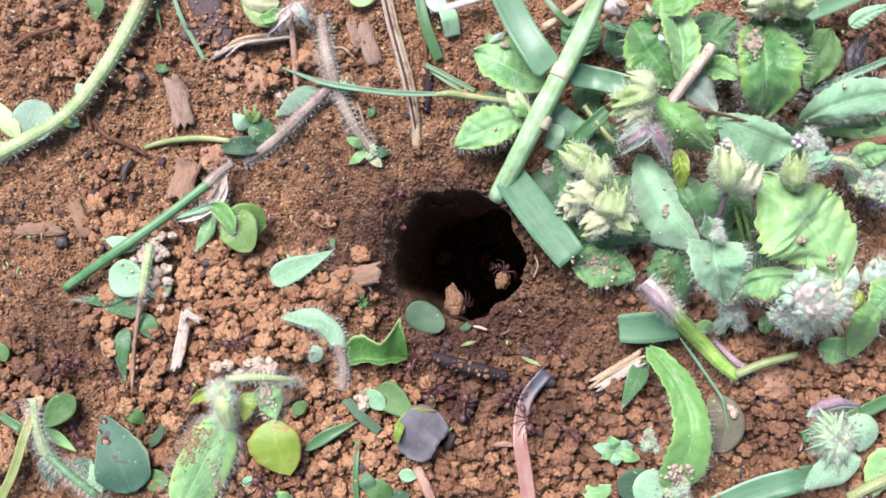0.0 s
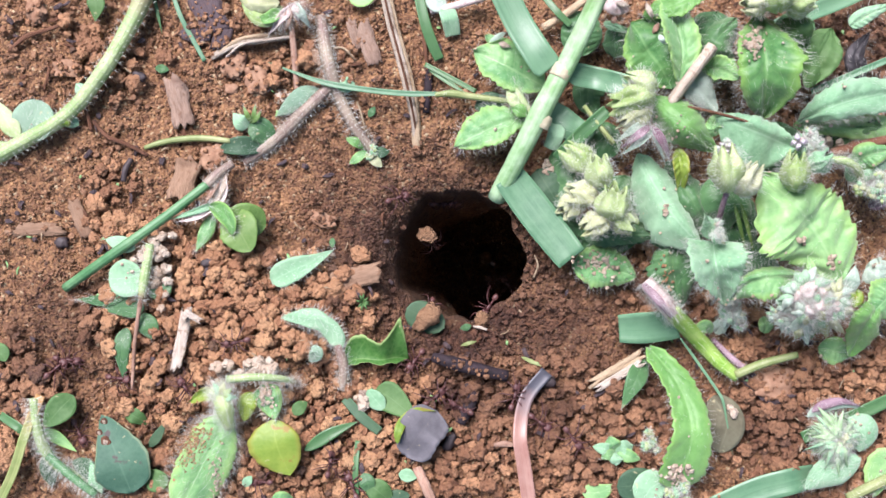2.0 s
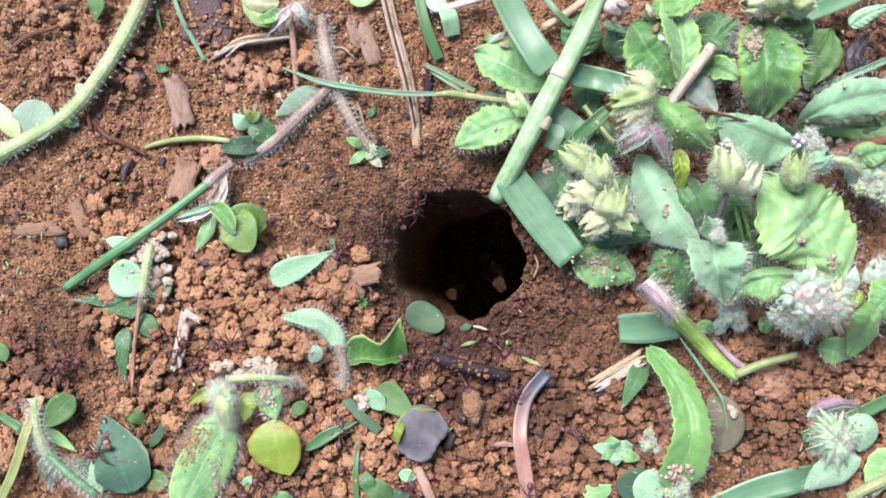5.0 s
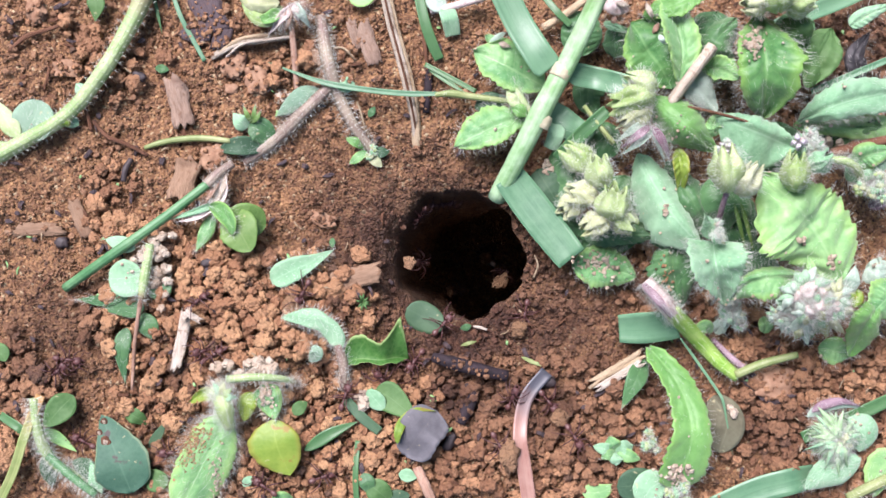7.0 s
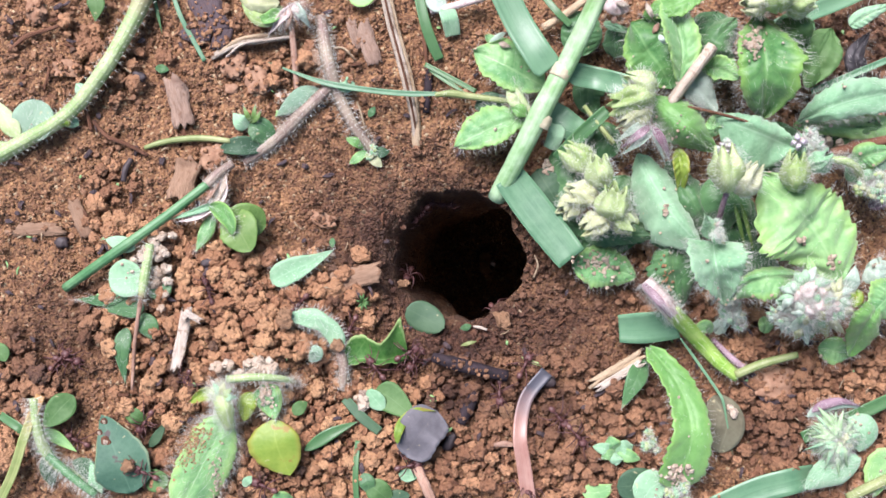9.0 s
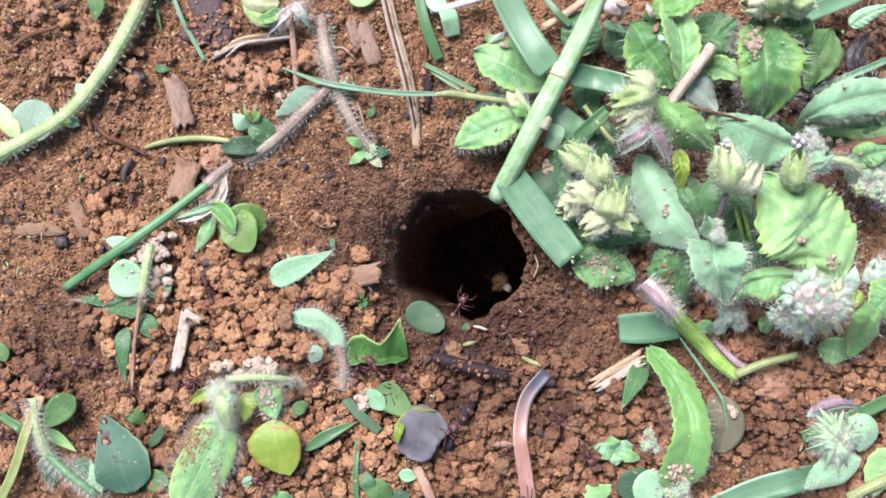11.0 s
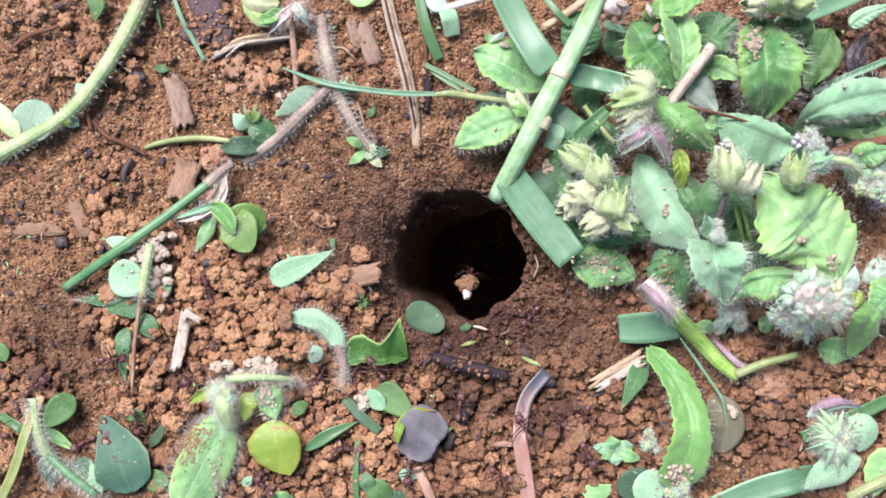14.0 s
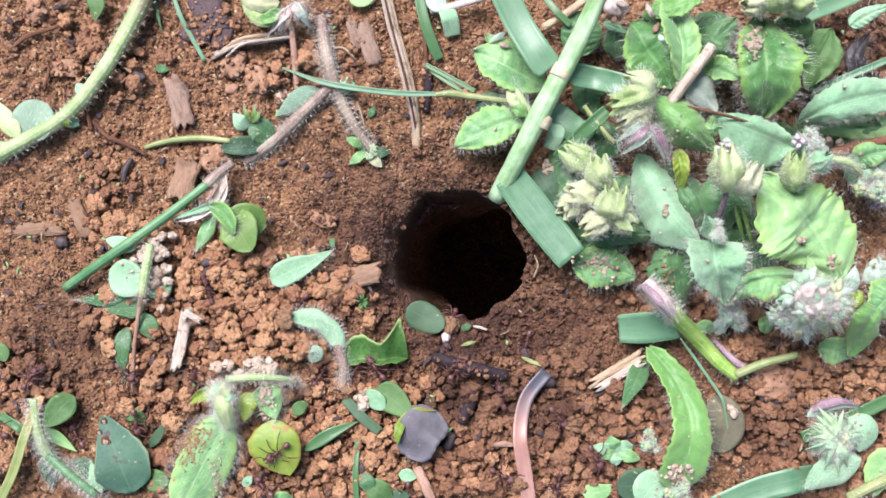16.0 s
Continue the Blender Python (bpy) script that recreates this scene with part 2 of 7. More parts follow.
def soil_material():
    a = Mat("packed_soil", 0.62, 0.42)
    big = a.noise(45, 4)
    mid = a.noise(420, 6, 0.7)
    fine = a.noise(2600, 4, 0.7)
    col = a.mix(a.band(mid, 0.35, 0.68), (0.15, 0.0663, 0.0335), (0.442, 0.24, 0.118))
    col = a.mix(a.band(big, 0.52, 0.7, 0, 0.8), col, a.mix(fine, (0.101, 0.0432, 0.0247), (0.28, 0.135, 0.0655)))
    dist, tint = a.cells(1900)
    grain = a.t.nodes.new("ShaderNodeSeparateColor")
    a.set(grain, 0, tint)
    col = a.mix(a.band(grain.outputs[0], 0.0, 0.5, 0.62, 0.0), col, (0.0816, 0.0345, 0.0231))
    col = a.mix(a.band(grain.outputs[1], 0.45, 1.0, 0.0, 0.6), col, (0.555, 0.327, 0.155))
    col = a.mix(a.band(grain.outputs[2], 0.955, 0.965, 0.0, 0.7), col, (0.654, 0.53, 0.329))
    col = a.mix(a.band(fine, 0.62, 0.72), col, (0.48, 0.318, 0.148))
    col = a.mix(a.band(a.noise(1100, 3), 0.58, 0.66), col, (0.048, 0.024, 0.0148))
    col = a.mix(a.math("MULTIPLY", a.damp_shade(), 0.87), col, a.mix(a.band(mid, 0.35, 0.65), (0.0262, 0.0109, 0.00794), (0.111, 0.049, 0.0308)))
    a.color(col)
    h = a.math("ADD", a.math("MULTIPLY", mid, 1.2), a.math("ADD", a.math("MULTIPLY", fine, 0.5), a.math("MULTIPLY", dist, -0.55)))
    a.bump(h, 1.0, 0.0018)
    return a.m


def crumb_material(name, dark, light, odd, damp_shade=False, speck=0.6):
    a = Mat(name, 0.62, 0.4)
    i = a.math("FRACT", a.math("ADD", a.island(), a.chance()))
    fine = a.noise(2400, 5, 0.7)
    mid = a.noise(700, 3)
    col = a.mix(a.band(i, 0.1, 1.0), dark, light)
    col = a.mix(a.band(i, 0.95, 0.96), col, odd)
    col = a.mix(a.band(fine, 0.32, 0.7, 0.0, speck), col, a.mix(mid, (0.553, 0.35, 0.183), (0.209, 0.0915, 0.0476)))
    if damp_shade:
        col = a.mix(a.math("MULTIPLY", a.damp_shade(), 0.93), col, a.mix(i, (0.0283, 0.0119, 0.00914), (0.111, 0.0481, 0.0308)))
    a.color(col)
    dist, tint = a.cells(2100)
    h = a.math("ADD", a.math("MULTIPLY", a.noise(1500, 2, 0.5), 1.0), a.math("MULTIPLY", a.noise(4200, 3, 0.6), 0.8))
    a.bump(a.math("ADD", h, a.math("MULTIPLY", dist, -0.3)), 1.0, 0.0012)
    return a.m


def leaf_material(name, base, light, vein, side_veins=7.0, share=0.25, rough=0.4, blotch=None, puffy=0.0, margin=None, reach=0.36, spots=0.58, velvet=0.0):
    a = Mat(name, rough + 0.08, 0.4)
    a.set(a.b, "Sheen Weight", velvet)
    a.set(a.b, "Sheen Roughness", 0.55)
    a.set(a.b, "Sheen Tint", (0.85, 0.95, 0.8))
    s, x = a.uv()
    off = a.math("ABSOLUTE", a.math("SUBTRACT", x, 0.5))
    big = a.noise(130, 3)
    fine = a.noise(1500, 4)
    r = a.chance()
    col = a.mix(a.band(a.math("ADD", big, a.math("MULTIPLY", r, 0.3)), 0.45, 0.82), base, light)
    col = a.mix(a.band(fine, 0.45, 0.7, 0.0, 0.35), col, light)
    col = a.mix(a.band(a.noise(420, 3), 0.38, 0.62, 0.35, 0.0), col, base)
    mid = a.band(off, 0.010, 0.026, 1, 0)
    lines = a.math("ABSOLUTE", a.math("SINE", a.math("MULTIPLY", a.math("SUBTRACT", s, a.math("MULTIPLY", off, 0.35)), side_veins * math.pi)))
    veins = a.math("MULTIPLY", a.band(lines, 0.0, 0.16, 1, 0), 0.4)
    both = a.math("MAXIMUM", mid, veins)
    col = a.mix(a.math("MULTIPLY", both, 0.4), col, vein)
    # a yellower margin, wider on some leaves
    edge = a.band(a.math("ADD", off, a.math("MULTIPLY", a.noise(160, 2), 0.12)), reach, 0.54, 0, 0.42 if margin else 0.3)
    col = a.mix(edge, col, margin or light)
    # a net of the smallest veins, and pale scars
    net, tint = a.cells(1500)
    col = a.mix(a.band(net, 0.35, 0.6, 0.0, 0.12), col, vein)
    col = a.mix(a.band(a.noise(700, 2), 0.70, 0.74, 0, 0.55), col, (0.42, 0.38, 0.22))
    if blotch:
        col = a.mix(a.band(a.noise(260, 3), spots, spots + 0.06), col, blotch)
    a.color(col)
    puff = a.math("MULTIPLY", a.math("POWER", lines, 0.5), a.band(off, 0.02, 0.12))
    rise = a.math("ADD", a.math("MULTIPLY", fine, 0.4), a.math("MULTIPLY", a.noise(420, 3), 0.6))
    a.bump(a.math("ADD", a.math("MULTIPLY", puff, puffy), a.math("ADD", rise, a.math("MULTIPLY", net, -0.08))), 0.36, 0.0004)
    a.glow_through(col, share)
    return a.m


def grass_material(name, base, light, share=0.2, stripes=26, ends=None):
    a = Mat(name, 0.4, 0.45)
    s, x = a.uv()
    w = a.math("SINE", a.math("MULTIPLY", x, stripes * math.pi))
    n = a.noise(300, 4)
    col = a.mix(a.band(a.math("ADD", n, a.math("MULTIPLY", a.chance(), 0.3)), 0.3, 0.72), base, light)
    col = a.mix(a.band(w, 0.2, 1.0, 0, 0.12), col, light)
    off = a.math("ABSOLUTE", a.math("SUBTRACT", x, 0.5))
    g = a.t.nodes.new("ShaderNodeCombineXYZ")
    a.set(g, 0, a.math("MULTIPLY", s, 1.6))
    a.set(g, 1, a.math("MULTIPLY", x, 9.0))
    a.set(g, 2, a.math("MULTIPLY", a.chance(), 40.0))
    streak = a.t.nodes.new("ShaderNodeTexNoise")
    a.set(streak, "Vector", g.outputs[0])
    a.set(streak, "Scale", 1.0)
    a.set(streak, "Detail", 3.0)
    dark = tuple(c * 0.55 for c in base)
    col = a.mix(a.band(streak.outputs["Fac"], 0.52, 0.72, 0, 0.22), col, dark)
    col = a.mix(a.band(streak.outputs["Fac"], 0.5, 0.34, 0, 0.5), col, light)
    col = a.mix(a.band(off, 0.015, 0.04, 0.35, 0), col, light)
    col = a.mix(a.band(off, 0.45, 0.49, 0, 0.6), col, tuple(min(1, c * 1.25) for c in light))
    col = a.mix(a.band(a.noise(900, 4), 0.64, 0.72, 0, 0.5), col, light)
    if ends:
        col = a.mix(a.band(a.math("ADD", s, a.math("MULTIPLY", n, 0.2)), ends[0], ends[1]), col, ends[2])
    a.color(col)
    a.bump(a.math("ADD", a.math("MULTIPLY", w, 0.12), a.noise(1800, 3)), 0.12, 0.0002)
    a.glow_through(col, share)
    return a.m


def stalk_material(name, base, light, tip=None, stripes=10, rough=0.5, share=0.1):
    a = Mat(name, rough, 0.4)
    s, x = a.uv()
    w = a.math("SINE", a.math("ADD", a.math("MULTIPLY", x, stripes * 2 * math.pi), a.math("MULTIPLY", a.noise(200, 2), 3.0)))
    n = a.noise(260, 4)
    col = a.mix(a.band(n, 0.35, 0.7), base, light)
    col = a.mix(a.band(w, 0.0, 1.0, 0, 0.25), col, light)
    if tip:
        col = a.mix(a.band(a.math("ADD", s, a.math("MULTIPLY", n, 0.25)), tip[0], tip[1]), col, tip[2])
    a.color(col)
    a.bump(a.math("ADD", a.math("MULTIPLY", w, 0.3), a.noise(1500, 3)), 0.3, 0.0002)
    if share:
        a.glow_through(col, share)
    return a.m


def wood_material(name, base, light, crack):
    a = Mat(name, 0.8, 0.25)
    s, x = a.uv()
    g = a.t.nodes.new("ShaderNodeCombineXYZ")
    a.set(g, 0, a.math("MULTIPLY", s, 2.5))
    a.set(g, 1, a.math("MULTIPLY", x, 26.0))
    n = a.t.nodes.new("ShaderNodeTexNoise")
    a.set(n, "Vector", g.outputs[0])
    a.set(n, "Scale", 1.0)
    a.set(n, "Detail", 4.0)
    grain = n.outputs["Fac"]
    blot = a.noise(220, 4)
    col = a.mix(a.band(grain, 0.35, 0.65), base, light)
    col = a.mix(a.band(grain, 0.57, 0.68, 0, 0.8), col, crack)
    col = a.mix(a.band(a.noise(900, 4), 0.56, 0.66, 0, 0.6), col, (0.148, 0.0693, 0.0338))
    col = a.mix(a.band(blot, 0.5, 0.68, 0, 0.75), col, a.mix(a.chance(), crack, base))
    a.color(col)
    a.bump(a.math("ADD", grain, a.math("MULTIPLY", a.noise(2000, 3), 0.3)), 0.7, 0.0006)
    return a.m


def plain_material(name, base, light, rough=0.6, spec=0.4, scale=500, share=0.0):
    a = Mat(name, rough, spec)
    n = a.noise(scale, 5, 0.65)
    col = a.mix(a.band(n, 0.35, 0.68), base, light)
    a.color(col)
    a.bump(n, 0.4, 0.0004)
    if share:
        a.glow_through(col, share)
    return a.m


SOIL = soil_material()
CRUMB = crumb_material("loose_soil", (0.206, 0.0876, 0.0467), (0.566, 0.304, 0.16), (0.0595, 0.0307, 0.0273), True)
GRIT = crumb_material("fine_grit", (0.171, 0.081, 0.046), (0.451, 0.249, 0.143), (0.0622, 0.0324, 0.0273), True)
CLUMP = crumb_material("loose_soil_clump", (0.323, 0.146, 0.0738), (0.609, 0.356, 0.185), (0.0539, 0.0277, 0.0248))
PALE_CRUMB = crumb_material("pale_soil", (0.56, 0.438, 0.324), (0.688, 0.603, 0.485), (0.412, 0.322, 0.252), speck=0.25)
CLOD = plain_material("grey_brown_clod", (0.176, 0.0951, 0.0583), (0.306, 0.199, 0.129), 0.9, 0.2, 500)
STONE = plain_material("dark_stone", (0.0166, 0.0117, 0.0144), (0.0474, 0.035, 0.0336), 0.6, 0.4, 500)
# black of one twig, also used for two strips of painted shade
TWIG_SHADE = plain_material("blackened_wood_and_shade", (0.0074, 0.00511, 0.00675), (0.0296, 0.0197, 0.024), 0.8, 0.25, 700)
LEAF = leaf_material("hairy_leaf_green", (0.0809, 0.244, 0.0839), (0.29, 0.507, 0.198), (0.356, 0.548, 0.277), puffy=0.3, share=0.32, margin=(0.366, 0.559, 0.114), velvet=0.35)
# Variant of LEAF: the brightness of single leaves is put into its colour.
LEAF_BRIGHT = leaf_material("bright_leaf_green", (0.0828, 0.233, 0.0509), (0.186, 0.392, 0.109), (0.226, 0.416, 0.161), puffy=0.2, share=0.35, margin=(0.221, 0.416, 0.0781), velvet=0.35)
LEAF_DEEP = leaf_material("hairy_leaf_deep_green", (0.0442, 0.163, 0.0398), (0.157, 0.347, 0.0968), (0.217, 0.415, 0.159), puffy=0.4, share=0.35, margin=(0.304, 0.501, 0.0813), velvet=0.35)
# Dark green of some leaves; on the low ones it also holds painted shade.
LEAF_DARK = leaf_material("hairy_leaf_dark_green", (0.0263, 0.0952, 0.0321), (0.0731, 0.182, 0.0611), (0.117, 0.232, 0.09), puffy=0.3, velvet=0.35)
LEAF_MINT = leaf_material("woolly_leaf_mint", (0.142, 0.303, 0.16), (0.301, 0.488, 0.303), (0.35, 0.532, 0.356), rough=0.7, velvet=0.35)
LEAF_PALE = leaf_material("woolly_leaf_grey", (0.25, 0.354, 0.266), (0.431, 0.528, 0.437), (0.467, 0.559, 0.474), rough=0.8, velvet=0.35)
CLOVER = leaf_material("smooth_leaf_green", (0.0395, 0.107, 0.0274), (0.094, 0.185, 0.0594), (0.128, 0.22, 0.0915), 9, rough=0.58)
CLOVER_DEEP = leaf_material("glossy_leaf_deep_green", (0.0223, 0.097, 0.0145), (0.0595, 0.175, 0.0289), (0.199, 0.328, 0.116), 5, rough=0.58, margin=(0.48, 0.588, 0.242), reach=0.47)
CLOVER_BLUE = leaf_material("smooth_leaf_blue_green", (0.0285, 0.0741, 0.0389), (0.0647, 0.125, 0.0643), (0.0837, 0.145, 0.0813), 9, rough=0.58)
CLOVER_SPOT = leaf_material("spotted_leaf_blue_green", (0.0251, 0.0788, 0.05), (0.0613, 0.14, 0.0857), (0.0949, 0.188, 0.122), 9, rough=0.58, blotch=(0.067, 0.0545, 0.05), margin=(0.297, 0.336, 0.19), reach=0.52, spots=0.66)
LEAF_LIGHT = leaf_material("smooth_leaf_light_green", (0.0758, 0.159, 0.0345), (0.158, 0.26, 0.069), (0.207, 0.303, 0.107), 5, rough=0.45)
LEAF_YELLOW = leaf_material("yellowing_leaf", (0.118, 0.215, 0.027), (0.235, 0.318, 0.052), (0.26, 0.35, 0.07), 6, blotch=(0.25, 0.17, 0.04), spots=0.62, margin=(0.34, 0.22, 0.05), reach=0.42)
LEAF_DUSTY = leaf_material("dusty_blue_green_leaf", (0.115, 0.21, 0.135), (0.225, 0.335, 0.235), (0.26, 0.36, 0.27), 7, rough=0.75, velvet=0.35)
LEAF_BLACKISH = leaf_material("withered_blackish_leaf", (0.03, 0.028, 0.031), (0.07, 0.064, 0.068), (0.06, 0.055, 0.056), 6)
LEAF_PURPLE = leaf_material("purple_grey_leaf", (0.085, 0.082, 0.092), (0.172, 0.168, 0.182), (0.13, 0.122, 0.128), 6, rough=0.6)
LEAF_DEAD = leaf_material("dead_leaf_brown", (0.0923, 0.0852, 0.0513), (0.173, 0.17, 0.11), (0.196, 0.199, 0.131), 6, rough=0.7)
BRACT = leaf_material("flower_bract", (0.269, 0.403, 0.12), (0.521, 0.609, 0.34), (0.571, 0.645, 0.45), 2, share=0.4, rough=0.6)
BRACT_TIP = leaf_material("flower_bract_dry", (0.345, 0.392, 0.187), (0.514, 0.541, 0.36), (0.404, 0.376, 0.27), 2, share=0.3, rough=0.7)
GRASS = grass_material("grass_blade_blue_green", (0.0476, 0.139, 0.0697), (0.112, 0.226, 0.125))
GRASS_DARK = grass_material("grass_blade_dark_green", (0.0216, 0.0816, 0.0252), (0.0672, 0.154, 0.0588))
GRASS_YELLOW = grass_material("grass_blade_yellowing", (0.104, 0.187, 0.0378), (0.273, 0.312, 0.126), ends=(0.8, 1.0, (0.356, 0.205, 0.0756)))
GRASS_PINK = grass_material("grass_blade_pink", (0.238, 0.113, 0.0874), (0.328, 0.204, 0.164), 0.15, 16, ends=(0.62, 0.95, (0.062, 0.064, 0.078)))
STEM = stalk_material("grass_stem_green", (0.15, 0.288, 0.108), (0.37, 0.515, 0.335), tip=(0.86, 1.15, (0.0808, 0.0327, 0.0301)))
STALK = stalk_material("green_stalk", (0.0484, 0.153, 0.0581), (0.132, 0.248, 0.122))
SEPAL_MINT = plain_material("soft_sepal_mint", (0.268, 0.41, 0.216), (0.471, 0.611, 0.408), 0.8, 0.2, 300, 0.35)
HAIRY_STEM = stalk_material("hairy_stem_pale_green", (0.185, 0.284, 0.107), (0.369, 0.445, 0.237), tip=(0.9, 1.1, (0.185, 0.122, 0.0733)))
HAIRY_PURPLE = stalk_material("hairy_stem_purple_grey", (0.156, 0.103, 0.087), (0.297, 0.254, 0.19))
PURPLE = stalk_material("purple_sepal", (0.144, 0.0755, 0.105), (0.343, 0.256, 0.285))
PINK_WOOL = plain_material("pinkish_wool", (0.4, 0.3, 0.275), (0.675, 0.6, 0.562), 0.9, 0.2, 600, 0.2)
PETIOLE = stalk_material("yellow_green_petiole", (0.146, 0.195, 0.0634), (0.269, 0.297, 0.137))
STRAW = wood_material("dry_straw", (0.31, 0.232, 0.145), (0.455, 0.368, 0.249), (0.131, 0.0815, 0.0477))
STRAW_TAN = wood_material("grey_tan_straw", (0.30, 0.25, 0.19), (0.46, 0.41, 0.34), (0.22, 0.17, 0.12))
STRAW_WHITE = wood_material("bleached_straw", (0.387, 0.326, 0.258), (0.54, 0.484, 0.413), (0.19, 0.131, 0.08))
STRAW_PINK = wood_material("pinkish_straw", (0.275, 0.164, 0.115), (0.364, 0.249, 0.187), (0.155, 0.0849, 0.0543))
WOOD = wood_material("weathered_wood", (0.179, 0.115, 0.0815), (0.321, 0.238, 0.182), (0.0625, 0.0398, 0.0317))
WOOD_TAN = wood_material("tan_wood", (0.185, 0.114, 0.072), (0.286, 0.191, 0.126), (0.102, 0.0548, 0.0342))
TWIG = wood_material("brown_twig", (0.0918, 0.0385, 0.0209), (0.152, 0.0766, 0.0465), (0.0413, 0.0181, 0.0116))
HAIR = plain_material("white_hair", (0.80, 0.82, 0.76), (0.88, 0.89, 0.85), 0.5, 0.4, 900, 0.6)
ANT = plain_material("ant_shell", (0.044, 0.0165, 0.0165), (0.098, 0.039, 0.036), 0.5, 0.4, 900)
ANT_LEG = plain_material("ant_leg_shell", (0.04, 0.015, 0.015), (0.08, 0.031, 0.03), 0.5, 0.4, 900)


# ---- ground with the burrow ----
HOLE_U, HOLE_V = 820.0, 450.0


def rim(theta):
    """The mouth's radius towards theta (0 to the right, growing towards the viewer's feet)."""
    return 109 + 18 * np.clip(-np.cos(theta + 0.1), 0, 1) ** 2 + 7 * np.clip(np.sin(theta), 0, 1) ** 2 - 4 * np.cos(2 * theta + 0.2) + 5 * np.sin(3 * theta + 1) + 4 * np.sin(5 * theta) + 2.5 * np.sin(9 * theta + 2) + 1.8 * np.sin(17 * theta)


def relief(u, v, fine=True):
    h = 13 * fbm(u, v, 240, 2, 3) + 7 * fbm(u, v, 70, 2, 11)
    if fine:
        h = h + 6.5 * fbm(u, v, 20, 2, 23) - 6 * np.abs(fbm(u, v, 11, 2, 31))
    for cu, cv, su, sv, top in ((430, 600, 150, 90, 26), (240, 430, 120, 90, 10), (650, 800, 210, 90, 20), (1000, 800, 200, 90, 14),
                                (1430, 720, 150, 90, 16), (60, 700, 80, 90, 10), (100, 430, 120, 100, -12), (560, 380, 130, 90, -18)):
        h = h + top * np.exp(-((u - cu) / su) ** 2 - ((v - cv) / sv) ** 2)
    r2 = (u - HOLE_U) ** 2 + (v - HOLE_V) ** 2
    # the trodden slope into the burrow on its shallow side
    th = np.arctan2(v - HOLE_V, u - HOLE_U)
    ramp = np.clip((178 - np.sqrt(r2)) / 75, 0, 1) ** 1.6 * np.clip(-np.cos(th + 0.5) * 1.25, 0, 1) ** 1.5
    return h - 34 * np.exp(-r2 / 200.0 ** 2) - 34 * np.exp(-r2 / 135.0 ** 2) - 85 * ramp


GROUND = None


def build_ground():
    global GROUND
    def axis(low, high, step):
        inner = np.arange(low, high + step, step)
        grow = np.cumsum(step * 1.3 ** np.arange(1, 32))
        return np.concatenate([low - grow[::-1], inner, inner[-1] + grow])
    us, vs = axis(-40, 1610, 3.8), axis(-40, 925, 3.8)
    u, v = np.meshgrid(us, vs)
    h = relief(u, v)
    du, dv = u - HOLE_U, v - HOLE_V
    r, th = np.hypot(du, dv) + 1e-6, np.arctan2(dv, du)
    R = rim(th)
    rho = r / R
    inside = rho < 1
    t = np.clip(1 - rho, 0, 1)
    # a trodden funnel on the shallow side, a sheer wall on the other, then a leaning pipe that closes deep down
    low = np.clip(0.32 - 0.75 * np.cos(th) - 0.25 * np.sin(th), 0, 1)
    slide = np.clip(t / 0.32, 0, 1)
    sheer = 1300 * t ** 1.5
    funnel = 800 * slide ** 0.8 + 500 * np.clip((t - 0.32) / 0.68, 0, 1) ** 1.3
    deep = sheer * (1 - low) + funnel * low
    close = np.clip((1 - t) * 5.5, 0, 1) ** 0.6
    wall = 1 + 0.05 * fbm(th * 60, deep * 1.2, 30, 3, 5) * np.clip(t * 12, 0, 1)
    rad = R * (1 - 0.2 * low * slide) * (1 + 0.30 * np.clip((deep - 800 * low) / 260, 0, 2)) * close * wall
    uu = HOLE_U + np.cos(th) * rad + 0.16 * np.minimum(deep, 600) * (1 - 0.75 * low)
    vv = HOLE_V + np.sin(th) * rad + 0.04 * np.minimum(deep, 600)
    rubble = (7 * fbm(u, v, 15, 2, 9) + 4 * fbm(u, v, 7, 2, 10)) * np.clip(t * 10, 0, 1)
    u, v, h = np.where(inside, uu, u), np.where(inside, vv, v), np.where(inside, relief(u, v, False) * (1 - t) + rubble - deep, h)
    # the lip rolls over
    lip = np.exp(-((rho - 1) / 0.10) ** 2)
    h = h - 7 * lip
    far = np.maximum(np.abs(u - 784) - 900, np.abs(v - 441) - 560)
    h = np.where(far > 0, h * np.exp(-np.clip(far, 0, None) / 900), h)
    co = at_many(u, v, h).reshape(-1, 3)
    n, w = len(vs), len(us)
    i = (np.arange(n - 1)[:, None] * w + np.arange(w - 1)[None, :]).ravel()
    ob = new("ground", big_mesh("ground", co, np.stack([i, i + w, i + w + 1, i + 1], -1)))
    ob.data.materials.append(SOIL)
    GROUND = ob
    tagged(ob, "reddish-brown packed soil sheet with a deep burrow opening", "ground", kind="structure")


build_ground()


def sphere_parts(sub):
    bm = bmesh.new()
    bmesh.ops.create_icosphere(bm, subdivisions=sub, radius=1)
    v = np.array([x.co[:] for x in bm.verts])
    bm.verts.index_update()
    f = np.array([[x.index for x in p.verts] for p in bm.faces])
    bm.free()
    return v, f


